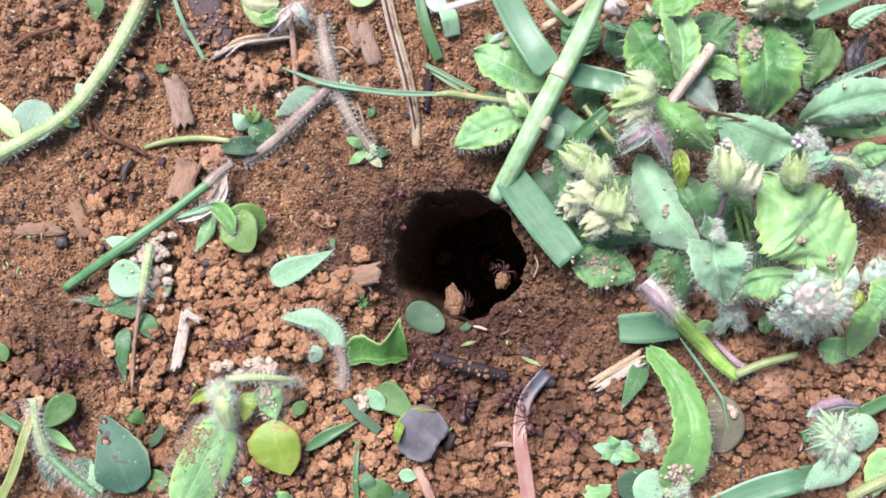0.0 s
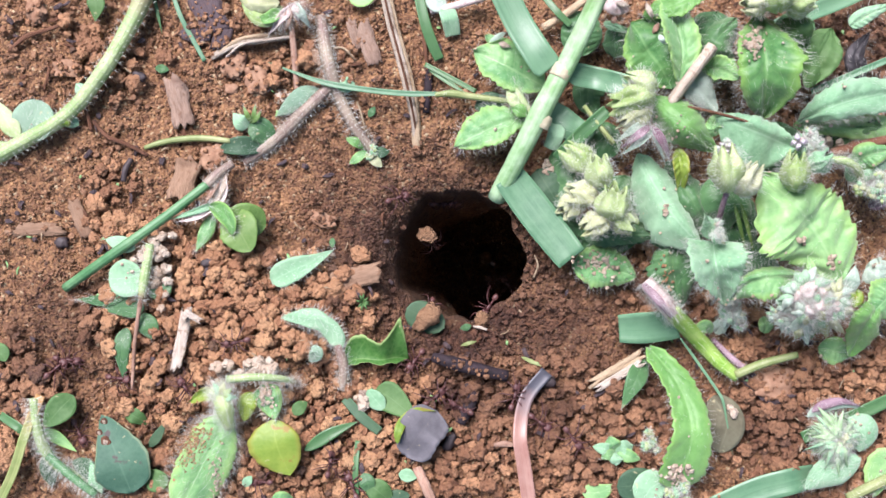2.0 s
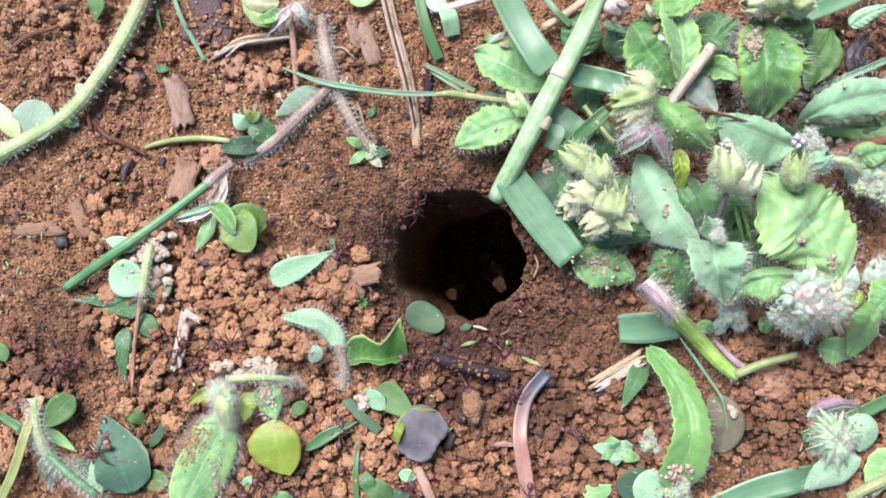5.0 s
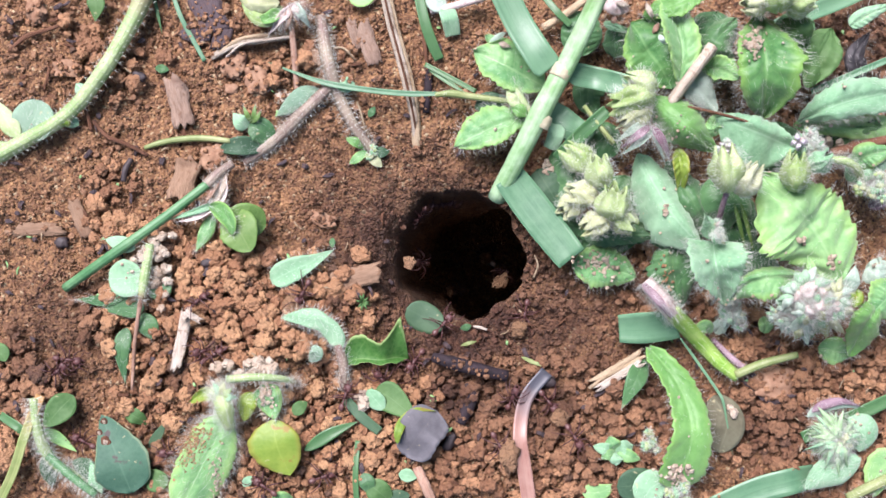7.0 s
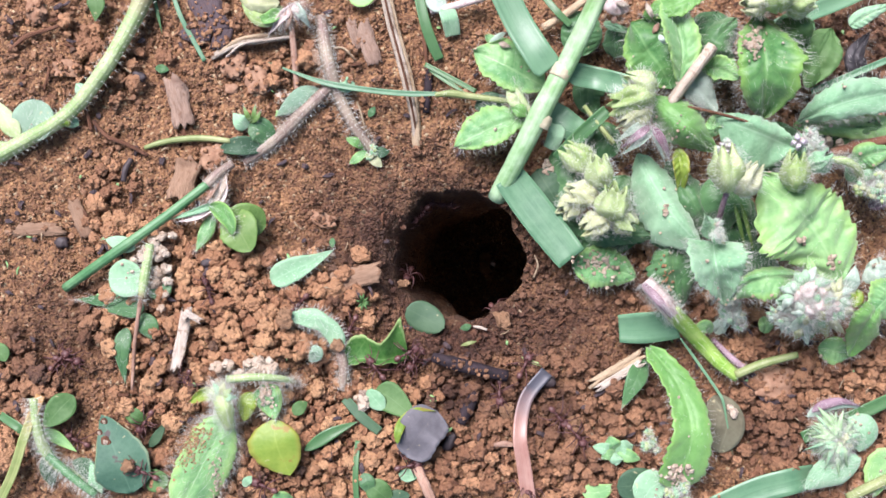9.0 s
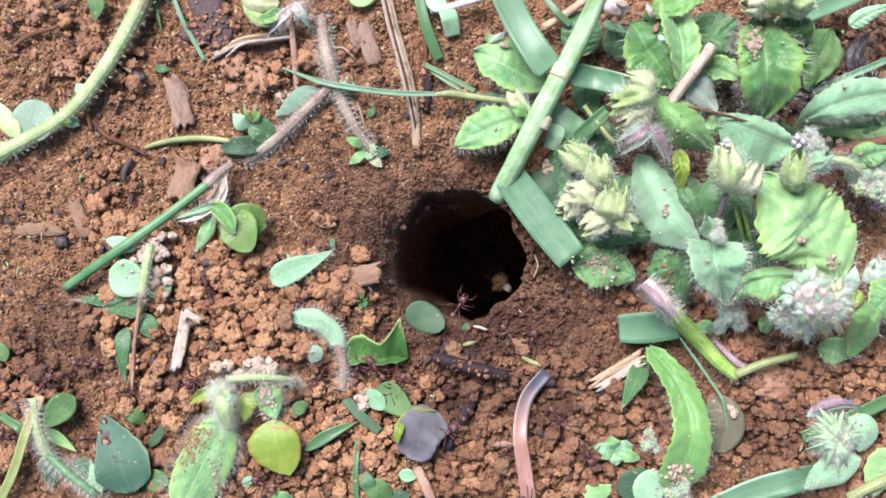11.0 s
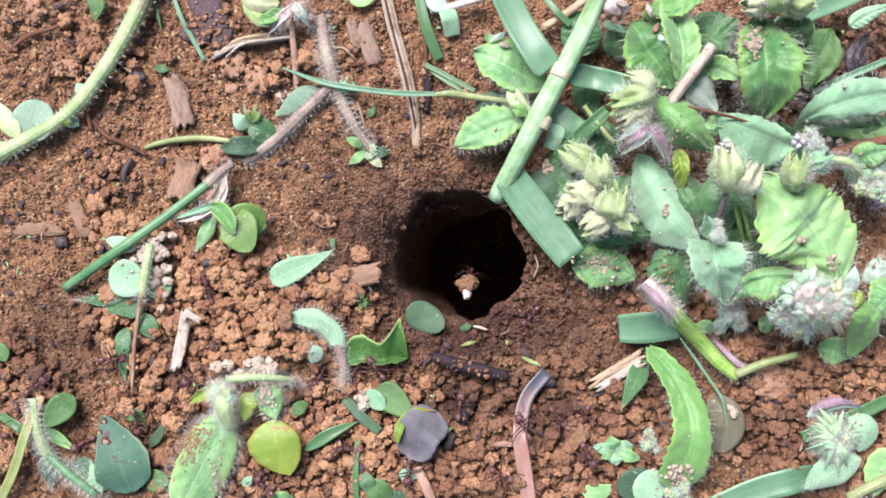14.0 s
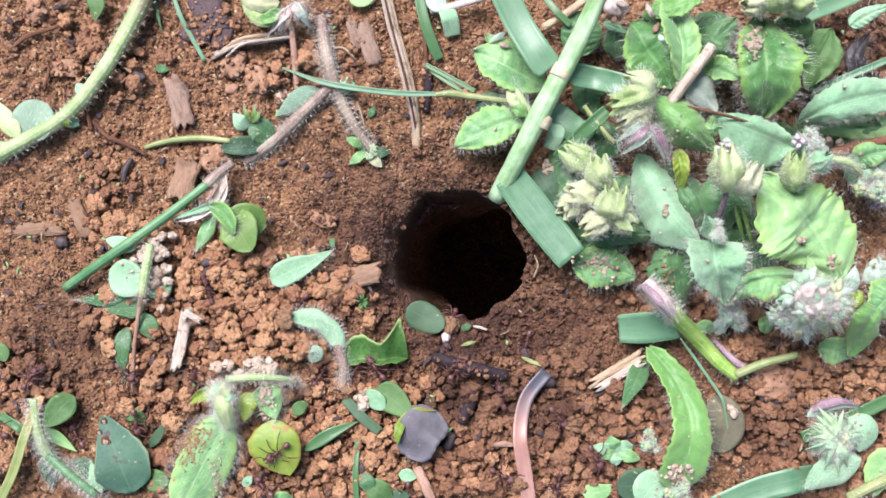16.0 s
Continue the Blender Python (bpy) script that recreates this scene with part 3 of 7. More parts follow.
def crumb_forms(sub, count, seed, rough, knobs=15, small=0.22, large=0.38):
    """Knobbly crumb shapes: a ball pushed out by a few smaller balls."""
    rng = np.random.default_rng(seed)
    v, f = sphere_parts(sub)
    forms = []
    for _ in range(count):
        d = np.full(len(v), 0.66)
        for _ in range(knobs):
            c = rng.normal(size=3)
            c = c / np.linalg.norm(c) * rng.uniform(0.5, 0.78)
            rb = rng.uniform(small, large)
            b = v @ c
            disc = b * b - (c @ c - rb * rb)
            d = np.maximum(d, np.where(disc > 0, b + np.sqrt(np.maximum(disc, 0)), 0))
        p = v * d[:, None] * rng.uniform(0.8, 1.15, 3) * (1 + rough * rng.normal(size=(len(v), 1)))
        forms.append(p)
    return forms, f


class Heap:
    """Keeps the height of the soil and of what lies on it, so that crumbs come to rest on one another."""

    def __init__(self, step=4):
        self.step = step
        self.u, self.v = np.arange(-60, 1640, step), np.arange(-60, 960, step)
        self.h = relief(*np.meshgrid(self.u, self.v))

    def drop(self, u, v, r):
        i, j = int((v + 60) / self.step), int((u + 60) / self.step)
        k = max(1, int(r / self.step))
        if i < k or j < k or i + k >= self.h.shape[0] or j + k >= self.h.shape[1]:
            return None
        win = self.h[i - k:i + k + 1, j - k:j + k + 1]
        z = 0.25 * win[k, k] + 0.75 * win.mean() + (0.85 if r > 8.6 else 0.5) * r
        yy, xx = np.mgrid[-k:k + 1, -k:k + 1] * self.step
        dome = z + np.sqrt(np.maximum(r * r - xx * xx - yy * yy, 0)) * 0.6
        np.copyto(win, np.maximum(win, np.where(xx * xx + yy * yy < r * r, dome, -1e3)))
        return z


HEAP = Heap()


def looseness(u, v):
    """How deep the loose crumbs lie."""
    x = np.zeros_like(u)
    for cu, cv, su, sv, k in ((430, 570, 240, 140, 1.3), (260, 420, 140, 110, 0.8), (640, 800, 300, 130, 1.3), (1050, 800, 260, 150, 1.0),
                              (1450, 730, 220, 170, 1.2), (30, 720, 90, 120, 0.9), (340, 640, 130, 130, 1.0), (240, 350, 100, 70, 0.7),
                              (1450, 130, 160, 120, 0.8), (600, 110, 260, 110, 0.36), (150, 90, 200, 120, 0.38), (800, 660, 200, 60, 0.5), (1300, 480, 200, 150, 0.7)):
        x = np.maximum(x, k * np.exp(-((u - cu) / su) ** 2 - ((v - cv) / sv) ** 2))
    x = x * (0.75 + 0.5 * fbm(u, v, 60, 2, 77))
    r = np.hypot(u - HOLE_U, v - HOLE_V) / rim(np.arctan2(v - HOLE_V, u - HOLE_U))
    return np.where(r < 1.15, 0, x * np.clip((r - 1.05) * 2.5, 0, 1))


def scatter(name, count, low, high, sub, seed, material, label, weight, forms=9, rough=0.03, singles=0, apart=0.0):
    rng = np.random.default_rng(seed)
    shapes, f = crumb_forms(sub, forms, seed + 1, rough)
    rich, rich_f = crumb_forms(4, forms, seed + 2, 0.01, 30, 0.2, 0.36) if singles else (shapes, f)
    vs, fs, n, tries, total = [], [], 0, 0, 0
    sizes = (9.5, 12.0, 14.5, 17.0)
    placed = {}
    kinds = {}
    while n < count and tries < count * 40:
        m = 4000
        us, ws = rng.uniform(-45, 1612, m), rng.uniform(-45, 926, m)
        keep = rng.random(m) < weight(us, ws)
        tries += m
        for u, w in zip(us[keep], ws[keep]):
            r = low + (high - low) * rng.random() ** (1.4 if apart else 1.7)
            if apart:
                # clumps lie side by side, with gaps between them
                cu, cw = int(u // 40), int(w // 40)
                if any(math.hypot(u - x, w - y) < apart * (r + k) for i in (-1, 0, 1) for j in (-1, 0, 1) for x, y, k in placed.get((cu + i, cw + j), ())):
                    continue
                placed.setdefault((cu, cw), []).append((u, w, r))
            z = HEAP.drop(u, w, r)
            if z is None:
                continue
            q = Euler(rng.uniform(0, 6.28, 3)).to_matrix()
            if singles and r > 9.2 and 180 < u < 780 and 360 < w < 880:
                # the large clumps of the heap by the burrow are pieces of their own
                key = (int(rng.integers(forms)), min(sizes, key=lambda x: abs(x - r)))
                if key not in kinds:
                    kinds[key] = big_mesh("soil_clump", rich[key[0]] * key[1] * 1.15 * G, rich_f)
                    kinds[key].materials.append(CLUMP)
                ob = new("soil_clump", kinds[key])
                ob.parent = GROUND
                ob.matrix_world = Matrix.Translation(at(u, w, z)) @ q.to_4x4()
                singles -= 1
                continue
            fine = r > 10.5
            p = (rich if fine else shapes)[rng.integers(forms)] @ np.array(q).T * r * 1.06 * G
            g = rich_f if fine else f
            # the buried underside is left out
            g = g[p[g][:, :, 2].max(1) > -0.3 * r * G]
            vs.append(p + np.array(at(u, w, z)))
            fs.append(g + total)
            total += len(p)
            n += 1
            if n >= count:
                break
    ob = new(name, big_mesh(name, np.concatenate(vs), np.concatenate(fs)))
    ob.data.materials.append(material)
    return tagged(ob, label, "soil", kind="stuff")


def rim_grit(u, v):
    r = np.hypot(u - HOLE_U, v - HOLE_V) / rim(np.arctan2(v - HOLE_V, u - HOLE_U))
    return np.where(r > 1.04, 0.5, 0.0)


def rim_crumbs(u, v):
    """Small crumbs thick on the far side of the mouth, thin elsewhere."""
    r = np.hypot(u - HOLE_U, v - HOLE_V) / rim(np.arctan2(v - HOLE_V, u - HOLE_U))
    side = np.clip(0.5 + 0.5 * np.cos(np.arctan2(v - HOLE_V, u - HOLE_U) - 0.7), 0.08, 1)
    near = np.exp(-((r - 1.1) / 1.3) ** 2) * side
    return np.where(r > 1.03, np.clip(np.maximum(near, looseness(u, v)), 0.06, 1), 0)


scatter("soil_crumbs", 7500, 3.0, 8, 2, 6, GRIT, "small rust-coloured loose soil crumbs", rim_crumbs)
scatter("soil_crumbs", 900, 5, 8, 2, 15, CRUMB, "orange-brown soil crumbs heaped beside the burrow", lambda u, v: np.clip(looseness(u, v) - 0.28, 0, 1), rough=0.05)
scatter("soil_clumps", 3000, 8, 19, 3, 5, CRUMB, "orange-brown knobbly soil clumps heaped beside the burrow", lambda u, v: np.clip(looseness(u, v) * 1.3 - 0.3, 0, 1), singles=300, apart=0.7)
scatter("soil_grit", 16000, 1.5, 4.4, 1, 7, GRIT, "fine reddish grit on packed soil", lambda u, v: rim_grit(u, v) * np.clip(1.1 - looseness(u, v), 0.1, 1))
KNOBS, KNOB_FACES = crumb_forms(3, 10, 90, 0.06)


def knob(centre, r, seed, stretch=(1, 1, 1), metres=False):
    """One knobbly crumb as a shape."""
    rnd = random.Random(seed)
    sh = Shape()
    c = Vector(centre) if metres else at(*centre)
    q = Euler([rnd.uniform(0, 6.28) for _ in range(3)]).to_matrix()
    for p in KNOBS[seed % 10]:
        w = q @ Vector(p)
        sh.v.append(c + Vector([w[k] * stretch[k] for k in range(3)]) * r * 1.15 * G)
        sh.uv.append((0.5, 0.5))
    sh.f = [tuple(int(x) for x in f) for f in KNOB_FACES]
    return sh


def settled():
    """The soil's height after the crumbs have come to rest, evened out over about three millimetres."""
    h, k = HEAP.h, 4
    pad = np.pad(h, k, mode="edge")
    return sum(pad[i:i + h.shape[0], j:j + h.shape[1]] for i in range(2 * k + 1) for j in range(2 * k + 1)) / (2 * k + 1) ** 2


SETTLED = settled()


# ---- plants and litter ----
def gh(u, v):
    i = min(max(int((v + 60) / HEAP.step), 0), SETTLED.shape[0] - 1)
    j = min(max(int((u + 60) / HEAP.step), 0), SETTLED.shape[1] - 1)
    return float(SETTLED[i, j])


def lie(points, lift=6):
    """Grid points (u, v, extra height) laid on the soil."""
    return [(p[0], p[1], gh(p[0], p[1]) + lift + (p[2] if len(p) > 2 else 0)) for p in points]


def loose_leaf(name, points, width, material, label, category="leaf", group="", lift=9, hairs=0, hair=14, petiole=None, **more):
    """A leaf lying on the soil, with its stalk and hairs as parts where it has them."""
    pts = lie(points, lift)
    sh = leaf(pts, width, **more)
    if width > 36:
        clear_of_soil(sh)
    if not hairs and not petiole:
        return single(name, sh, material, label, category, group)
    root = thing(name, at(*pts[0][:2], pts[0][2] - lift), label, category, group)
    part("blade", sh, material, root)
    if petiole:
        part("leaf_stalk", tube(lie(petiole, 5), [4.5, 3.5, 4], 7), PETIOLE, root, "thin pale green leaf stalk")
    if hairs:
        part("leaf_hairs", fuzz(sh, hairs, hair * 0.8, seed=int(points[0][0]), up_only=True, radius=0.11, lean=0.6, flat=0.3).add(fuzz(sh, hairs, hair, seed=int(points[0][0]) + 3, edge=0.95, radius=0.13, flat=0.5)), HAIR, root, "fine white hairs", kind="stuff")
    return root


def stick(name, points, radii, material, label, category="twig", group="", lift=6, **more):
    return single(name, tube(lie(points, lift), radii, **more), material, label, category, group)


def clear_of_soil(sh, most=44):
    """Lifts a leaf so that it lies on the crumbs instead of in them."""
    deep = []
    for p in sh.v[:len(sh.v) // 2]:
        s = (1 - p.z / EYE) * G
        i, j = int((441 - p.y / s + 60) / HEAP.step), int((p.x / s + 784 + 60) / HEAP.step)
        if 0 <= i < HEAP.h.shape[0] and 0 <= j < HEAP.h.shape[1]:
            deep.append(HEAP.h[i, j] + 4 - p.z / G)
    deep.sort()
    lift = min(max(0.0, deep[int(len(deep) * 0.97)]), most) * G if deep else 0
    for p in sh.v:
        p.z += lift
    return sh


DUST, DUST_RND = Shape(), random.Random(8)
LEAF_TOPS = []


def leaf_top(u, v, low):
    """The height of the highest leaf at a grid place, or low."""
    best = low
    for g in LEAF_TOPS:
        d = np.hypot(g[:, 0] - u, g[:, 1] - v)
        i = int(d.argmin())
        if d[i] < 9:
            best = max(best, float(g[i, 2]))
    return best


def plant_leaf(root, points, width, material, hairs=90, hair=15, label="", name="leaf", edge_hairs=0, **more):
    pts = [(u, v, h + gh(u, v)) for u, v, h in points]
    sh = leaf(pts, width, **more)
    if width > 36 and material not in (LEAF_DARK,):
        clear_of_soil(sh)
    ob = part(name, sh, material, root, label)
    if width > 20:
        LEAF_TOPS.append(np.array([(p.x / ((1 - p.z / EYE) * G) + 784, 441 - p.y / ((1 - p.z / EYE) * G), p.z / G) for p, *_ in sh.roots]))
    if width > 45 and hairs > 30:
        for p, nrm, out, t, a in DUST_RND.sample(sh.roots, 4):
            r = DUST_RND.uniform(1.2, 3.4)
            DUST.add(lump(p + nrm * r * 0.5 * G, (r, r * 0.9, r * 0.7), DUST_RND.randrange(50), 0.5, sub=2, square=0.3, metres=True))
    if hairs:
        fz = fuzz(sh, int(hairs * 0.9), hair * 1.1, seed=int(points[0][0] + points[0][1]), up_only=True, flat=0.45, lean=0.7, radius=0.1)
        if edge_hairs:
            fz.add(fuzz(sh, int(edge_hairs * 1.1), hair * 1.2, seed=int(points[0][0]) + 5, edge=0.95, up_only=True, radius=0.12, flat=0.6))
        part("leaf_hairs", fz, HAIR, ob, "fine white hairs", kind="stuff")
    return ob


def plant_stem(root, points, radii, material, hairs=0, hair=18, label="", name="stem", **more):
    pts = [(u, v, h + gh(u, v)) for u, v, h in points]
    sh = tube(pts, radii, **more)
    ob = part(name, sh, material, root, label)
    if hairs:
        part("stem_hairs", fuzz(sh, int(hairs * 2.2), hair * 0.95, seed=int(points[0][0]), up_only=True, radius=0.12), HAIR, ob, "bristly white hairs", kind="stuff")
    return ob


def flower_head(root, u, v, h, size, seed, count=6, hairs=160, label="pale green bristly flower head"):
    """A loose cluster of small pale calyces, each with pointed sepals and white hairs."""
    rnd = random.Random(seed)
    size *= 1.1
    base = h + gh(u, v)
    woolly = hairs > 250
    head = None
    fz = Shape()
    for k in range(max(4, count // 2)):
        b = k * 2.39996 + rnd.uniform(-0.4, 0.4)
        far = size * 0.36 * math.sqrt((k + 0.3) / max(4, count // 2))
        cu, cv = u + math.cos(b) * far * rnd.uniform(0.8, 1.3), v + math.sin(b) * far * rnd.uniform(0.8, 1.3)
        ch = base + size * 0.22 - far * 0.4 + rnd.uniform(-5, 5)
        r = size * rnd.uniform(0.10, 0.15)
        bud = lump((cu, cv, ch), (r, r * rnd.uniform(0.8, 1.2), r * 1.1), seed + k, 0.35, (rnd.uniform(-40, 40), rnd.uniform(-40, 40), rnd.uniform(0, 180)), 3)
        mat = rnd.choice((PINK_WOOL, LEAF_PALE)) if woolly else rnd.choice((BRACT_TIP, BRACT, LEAF_MINT))
        if head is None:
            head = part("flower_head", bud, mat, root, label)
        else:
            part("calyx", bud, mat, head)
        fz.add(fuzz(bud, hairs, size * (0.20 if woolly else 0.2), seed + k, lean=0, radius=0.19, up_only=True))
        for q in range(5):
            c = b + (q - 2) * 0.75 + rnd.uniform(-0.3, 0.3)
            ln = r * rnd.uniform(1.2, 2.4 if woolly else 1.6)
            x, y = math.cos(c), math.sin(c)
            pts = [(cu + x * r * 0.3, cv + y * r * 0.3, ch + r * 0.7), (cu + x * (r * 0.3 + ln * 0.5), cv + y * (r * 0.3 + ln * 0.5), ch + r * rnd.uniform(0.5, 1.1)), (cu + x * (r * 0.3 + ln), cv + y * (r * 0.3 + ln), ch + r * rnd.uniform(-0.3, 0.9))]
            sh = leaf(pts, r * rnd.uniform(0.9, 1.5), "oval", cup=-0.8, thick=2.2, nl=8, nw=4, seed=seed + k + q, roll=rnd.uniform(-25, 25), wave=0.08)
            part("sepal", sh, rnd.choice((BRACT_TIP, LEAF_PALE, LEAF_PALE, LEAF_MINT)) if woolly else rnd.choice((BRACT_TIP, BRACT, LEAF_MINT)), head)
            fz.add(fuzz(sh, max(3, hairs // 40), size * 0.15, seed + k + q, edge=0.7))
    part("wool", fz, HAIR, head, "white woolly hairs", kind="stuff")
    return head


def calyx(root, u, v, h, du, dv, rise, length, radius, seed, lobes=5, mat=None, hairs=150, label="pale yellow-green bell-shaped calyx"):
    """A papery bell with pointed lobes that opens towards (du, dv) and upwards."""
    radius = radius * 0.9
    base = at(u, v, h + gh(u, v))
    w = Vector((du, -dv, rise)).normalized()
    x = w.orthogonal().normalized()
    y = w.cross(x)
    sh, n, m = Shape(), lobes * 8, 11
    for layer in (0, 1):
        for k in range(m + 1):
            s = k / m
            for j in range(n):
                b = 2 * math.pi * j / n
                tip = abs(math.cos(lobes * b / 2)) ** 1.7 * (0.7 + 0.5 * noise.noise((round(lobes * b / (2 * math.pi)) * 3.7, seed, 0)))
                reach = 0.74 + 0.34 * tip
                q = s * reach
                r = radius * (0.30 + 0.72 * math.sin(min(1, q * 1.02) ** 0.8 * math.pi)) * (1 + 0.16 * math.cos(lobes * b) * s) + radius * (0.30 if seed % 3 else 0.55) * max(0, q - 0.75) * 3
                r *= 1 + 0.3 * noise.noise((math.cos(b) * 1.5 + seed, math.sin(b) * 1.5, s * 2 + seed)) + 0.12 * noise.noise((math.cos(b) * 4 + seed, math.sin(b) * 4, s * 4 + seed))
                r -= layer * 2.2
                p = base + (w * length * q + (x * math.cos(b) + y * math.sin(b)) * r) * G + w * (4 * noise.noise((b * 2, s * 3, seed)) * G)
                sh.v.append(p)
                sh.uv.append((s, (j * lobes / n) % 1))
                if layer == 0:
                    sh.roots.append((p, (x * math.cos(b) + y * math.sin(b)), x * math.cos(b) + y * math.sin(b), w, s))
    c = (m + 1) * n
    for k in range(m):
        for j in range(n):
            a, b = k * n + j, k * n + (j + 1) % n
            sh.f += [(a, b, b + n, a + n), (c + a, c + a + n, c + b + n, c + b)]
    for j in range(n):
        a, b = m * n + j, m * n + (j + 1) % n
        sh.f.append((a, b, c + b, c + a))
    ob = part("calyx", sh, mat or BRACT, root, label)
    part("calyx_hairs", fuzz(sh, int(hairs * 1.6), length * 0.26, seed, lean=0.3, up_only=True, radius=0.2), HAIR, ob, "fine white hairs", kind="stuff")
    mid = base + w * length * 0.45 * G
    core = lump(mid, (radius * 0.72, radius * 0.72, radius * 0.72), seed, 0.5, metres=True)
    part("flower_base", core, BRACT, ob)
    part("flower_wool", fuzz(core, hairs // 2, length * 0.25, seed + 1, lean=0, up_only=True), HAIR, ob, "white woolly hairs", kind="stuff")
    return ob


def tuft(root, u, v, h, count, length, start, end, seed, mat=None):
    """Soft narrow sepals that fan out from one point."""
    rnd = random.Random(seed)
    fz = Shape()
    for k in range(count):
        b = radians(start + (end - start) * (k + rnd.uniform(-0.4, 0.4)) / count)
        ln = length * rnd.uniform(0.6, 1.15)
        x, y = math.cos(b), math.sin(b)
        z = h + gh(u, v) + rnd.uniform(-6, 10)
        bow = rnd.uniform(-0.18, 0.18)
        sh = leaf([(u + x * 6, v + y * 6, z), (u + (x - y * bow) * ln * 0.5, v + (y + x * bow) * ln * 0.5, z + 8), (u + x * ln, v + y * ln, z - rnd.uniform(4, 34))], rnd.uniform(7, 14), "lance", cup=-0.6, thick=1.6, nl=10, nw=4, wave=0.22, seed=seed + k)
        part("sepal", sh, mat or (SEPAL_MINT if rnd.random() < 0.7 else LEAF_MINT), root)
        fz.add(fuzz(sh, 26, 19, seed + k, edge=0.6, radius=0.12))
    part("sepal_hairs", fz, HAIR, root, "fine white hairs", kind="stuff")


def chip(name, u, v, length, width, thick, turn, material, label, category="wood chip", group="", lift=None, seed=1):
    """A flat splinter with broken ends, split along its grain."""
    rnd = random.Random(seed)
    sh = Shape()
    n, w = 12, 6
    c = at(u, v, gh(u, v) + (thick * 0.55 if lift is None else lift - 1))
    rot = Euler((0, 0, radians(-turn))).to_matrix()
    ends = [(rnd.uniform(-0.13, 0.10), rnd.uniform(-0.10, 0.13)) for _ in range(w + 1)]
    for side in (1, -1):
        for k in range(n + 1):
            s = k / n
            for j in range(w + 1):
                a = j / w
                x = (s - 0.5) * length + length * (ends[j][0] * (1 - s) ** 4 + ends[j][1] * s ** 4)
                y = (a - 0.5) * width * (1 + 0.34 * noise.noise((s * 2.5, seed, 0)) + 0.12 * noise.noise((s * 9, seed, a)))
                z = side * thick * 0.5 * (1 - 0.5 * abs(2 * a - 1) ** 3) + thick * 0.6 * noise.noise((s * 2, a * 7, seed + side))
                sh.v.append(c + rot @ Vector((x, y, z)) * G)
                sh.uv.append((s, a))
    m, q = (n + 1) * (w + 1), w + 1
    for k in range(n):
        for j in range(w):
            i = k * q + j
            sh.f += [(i, i + q, i + q + 1, i + 1), (m + i, m + i + 1, m + i + q + 1, m + i + q)]
        for i, o in ((k * q, 1), (k * q + w, -1)):
            sh.f.append((i, m + i, m + i + q, i + q)[::o])
    for k, o in ((0, -1), (n, 1)):
        for j in range(w):
            i = k * q + j
            sh.f.append((i, m + i, m + i + 1, i + 1)[::o])
    return single(name, sh, material, label, category, group)


def clod(u, v, a, b, c, seed, material=None, label="tan lump of hardened soil", name="soil_clod", turn=0, square=0.3, category="soil clod", sub=3, rough=0.3):
    sh = lump((u, v, gh(u, v) + c * 0.3), (a, b, c), seed, rough, (0, 0, -turn), 4 if name == "soil_clod" else sub, square=square)
    if name == "soil_clod":
        o = at(u, v, gh(u, v))
        for p in sh.v:
            p += (p - o) * (0.16 * noise.noise(p * 900) + 0.12 * noise.noise(p * 2200))
    return single(name, sh, material or CLOD, label, category)


def crumb_cluster(u, v, su, sv, count, low, high, seed, h=4, label="pale sandy soil crumbs stuck together", material=None, turn=0):
    rnd = random.Random(seed)
    sh = Shape()
    for _ in range(count if high > 7 else int(count * 1.7)):
        r = rnd.uniform(low, high) if high > 7 else (low + (high - low) * rnd.random() ** 2) * 0.85
        x, y = rnd.gauss(0, su * 0.5), rnd.gauss(0, sv * 0.5)
        c, s = math.cos(radians(turn)), math.sin(radians(turn))
        uu, vv = u + x * c - y * s, v + x * s + y * c
        z = leaf_top(uu, vv, gh(uu, vv) + 4) if h > 30 else gh(uu, vv) + h
        one = knob((uu, vv, z + r * 0.4), r, rnd.randrange(99)) if high > 7 else lump((uu, vv, z + r * 0.4), (r * rnd.uniform(0.7, 1.3), r * rnd.uniform(0.7, 1.2), r * 0.7), rnd.randrange(99), 0.85, sub=2, square=0.45)
        if high < 7:
            sh.add(one)
            continue
        if not sh.v:
            sh.v = [0]
            root = thing("crumb_cluster", at(u, v, gh(u, v)), label, "soil")
        part("crumb", one, material or PALE_CRUMB, root)
    return single("sand_grains", sh, material or PALE_CRUMB, label, "sand", kind="stuff") if high < 7 else root


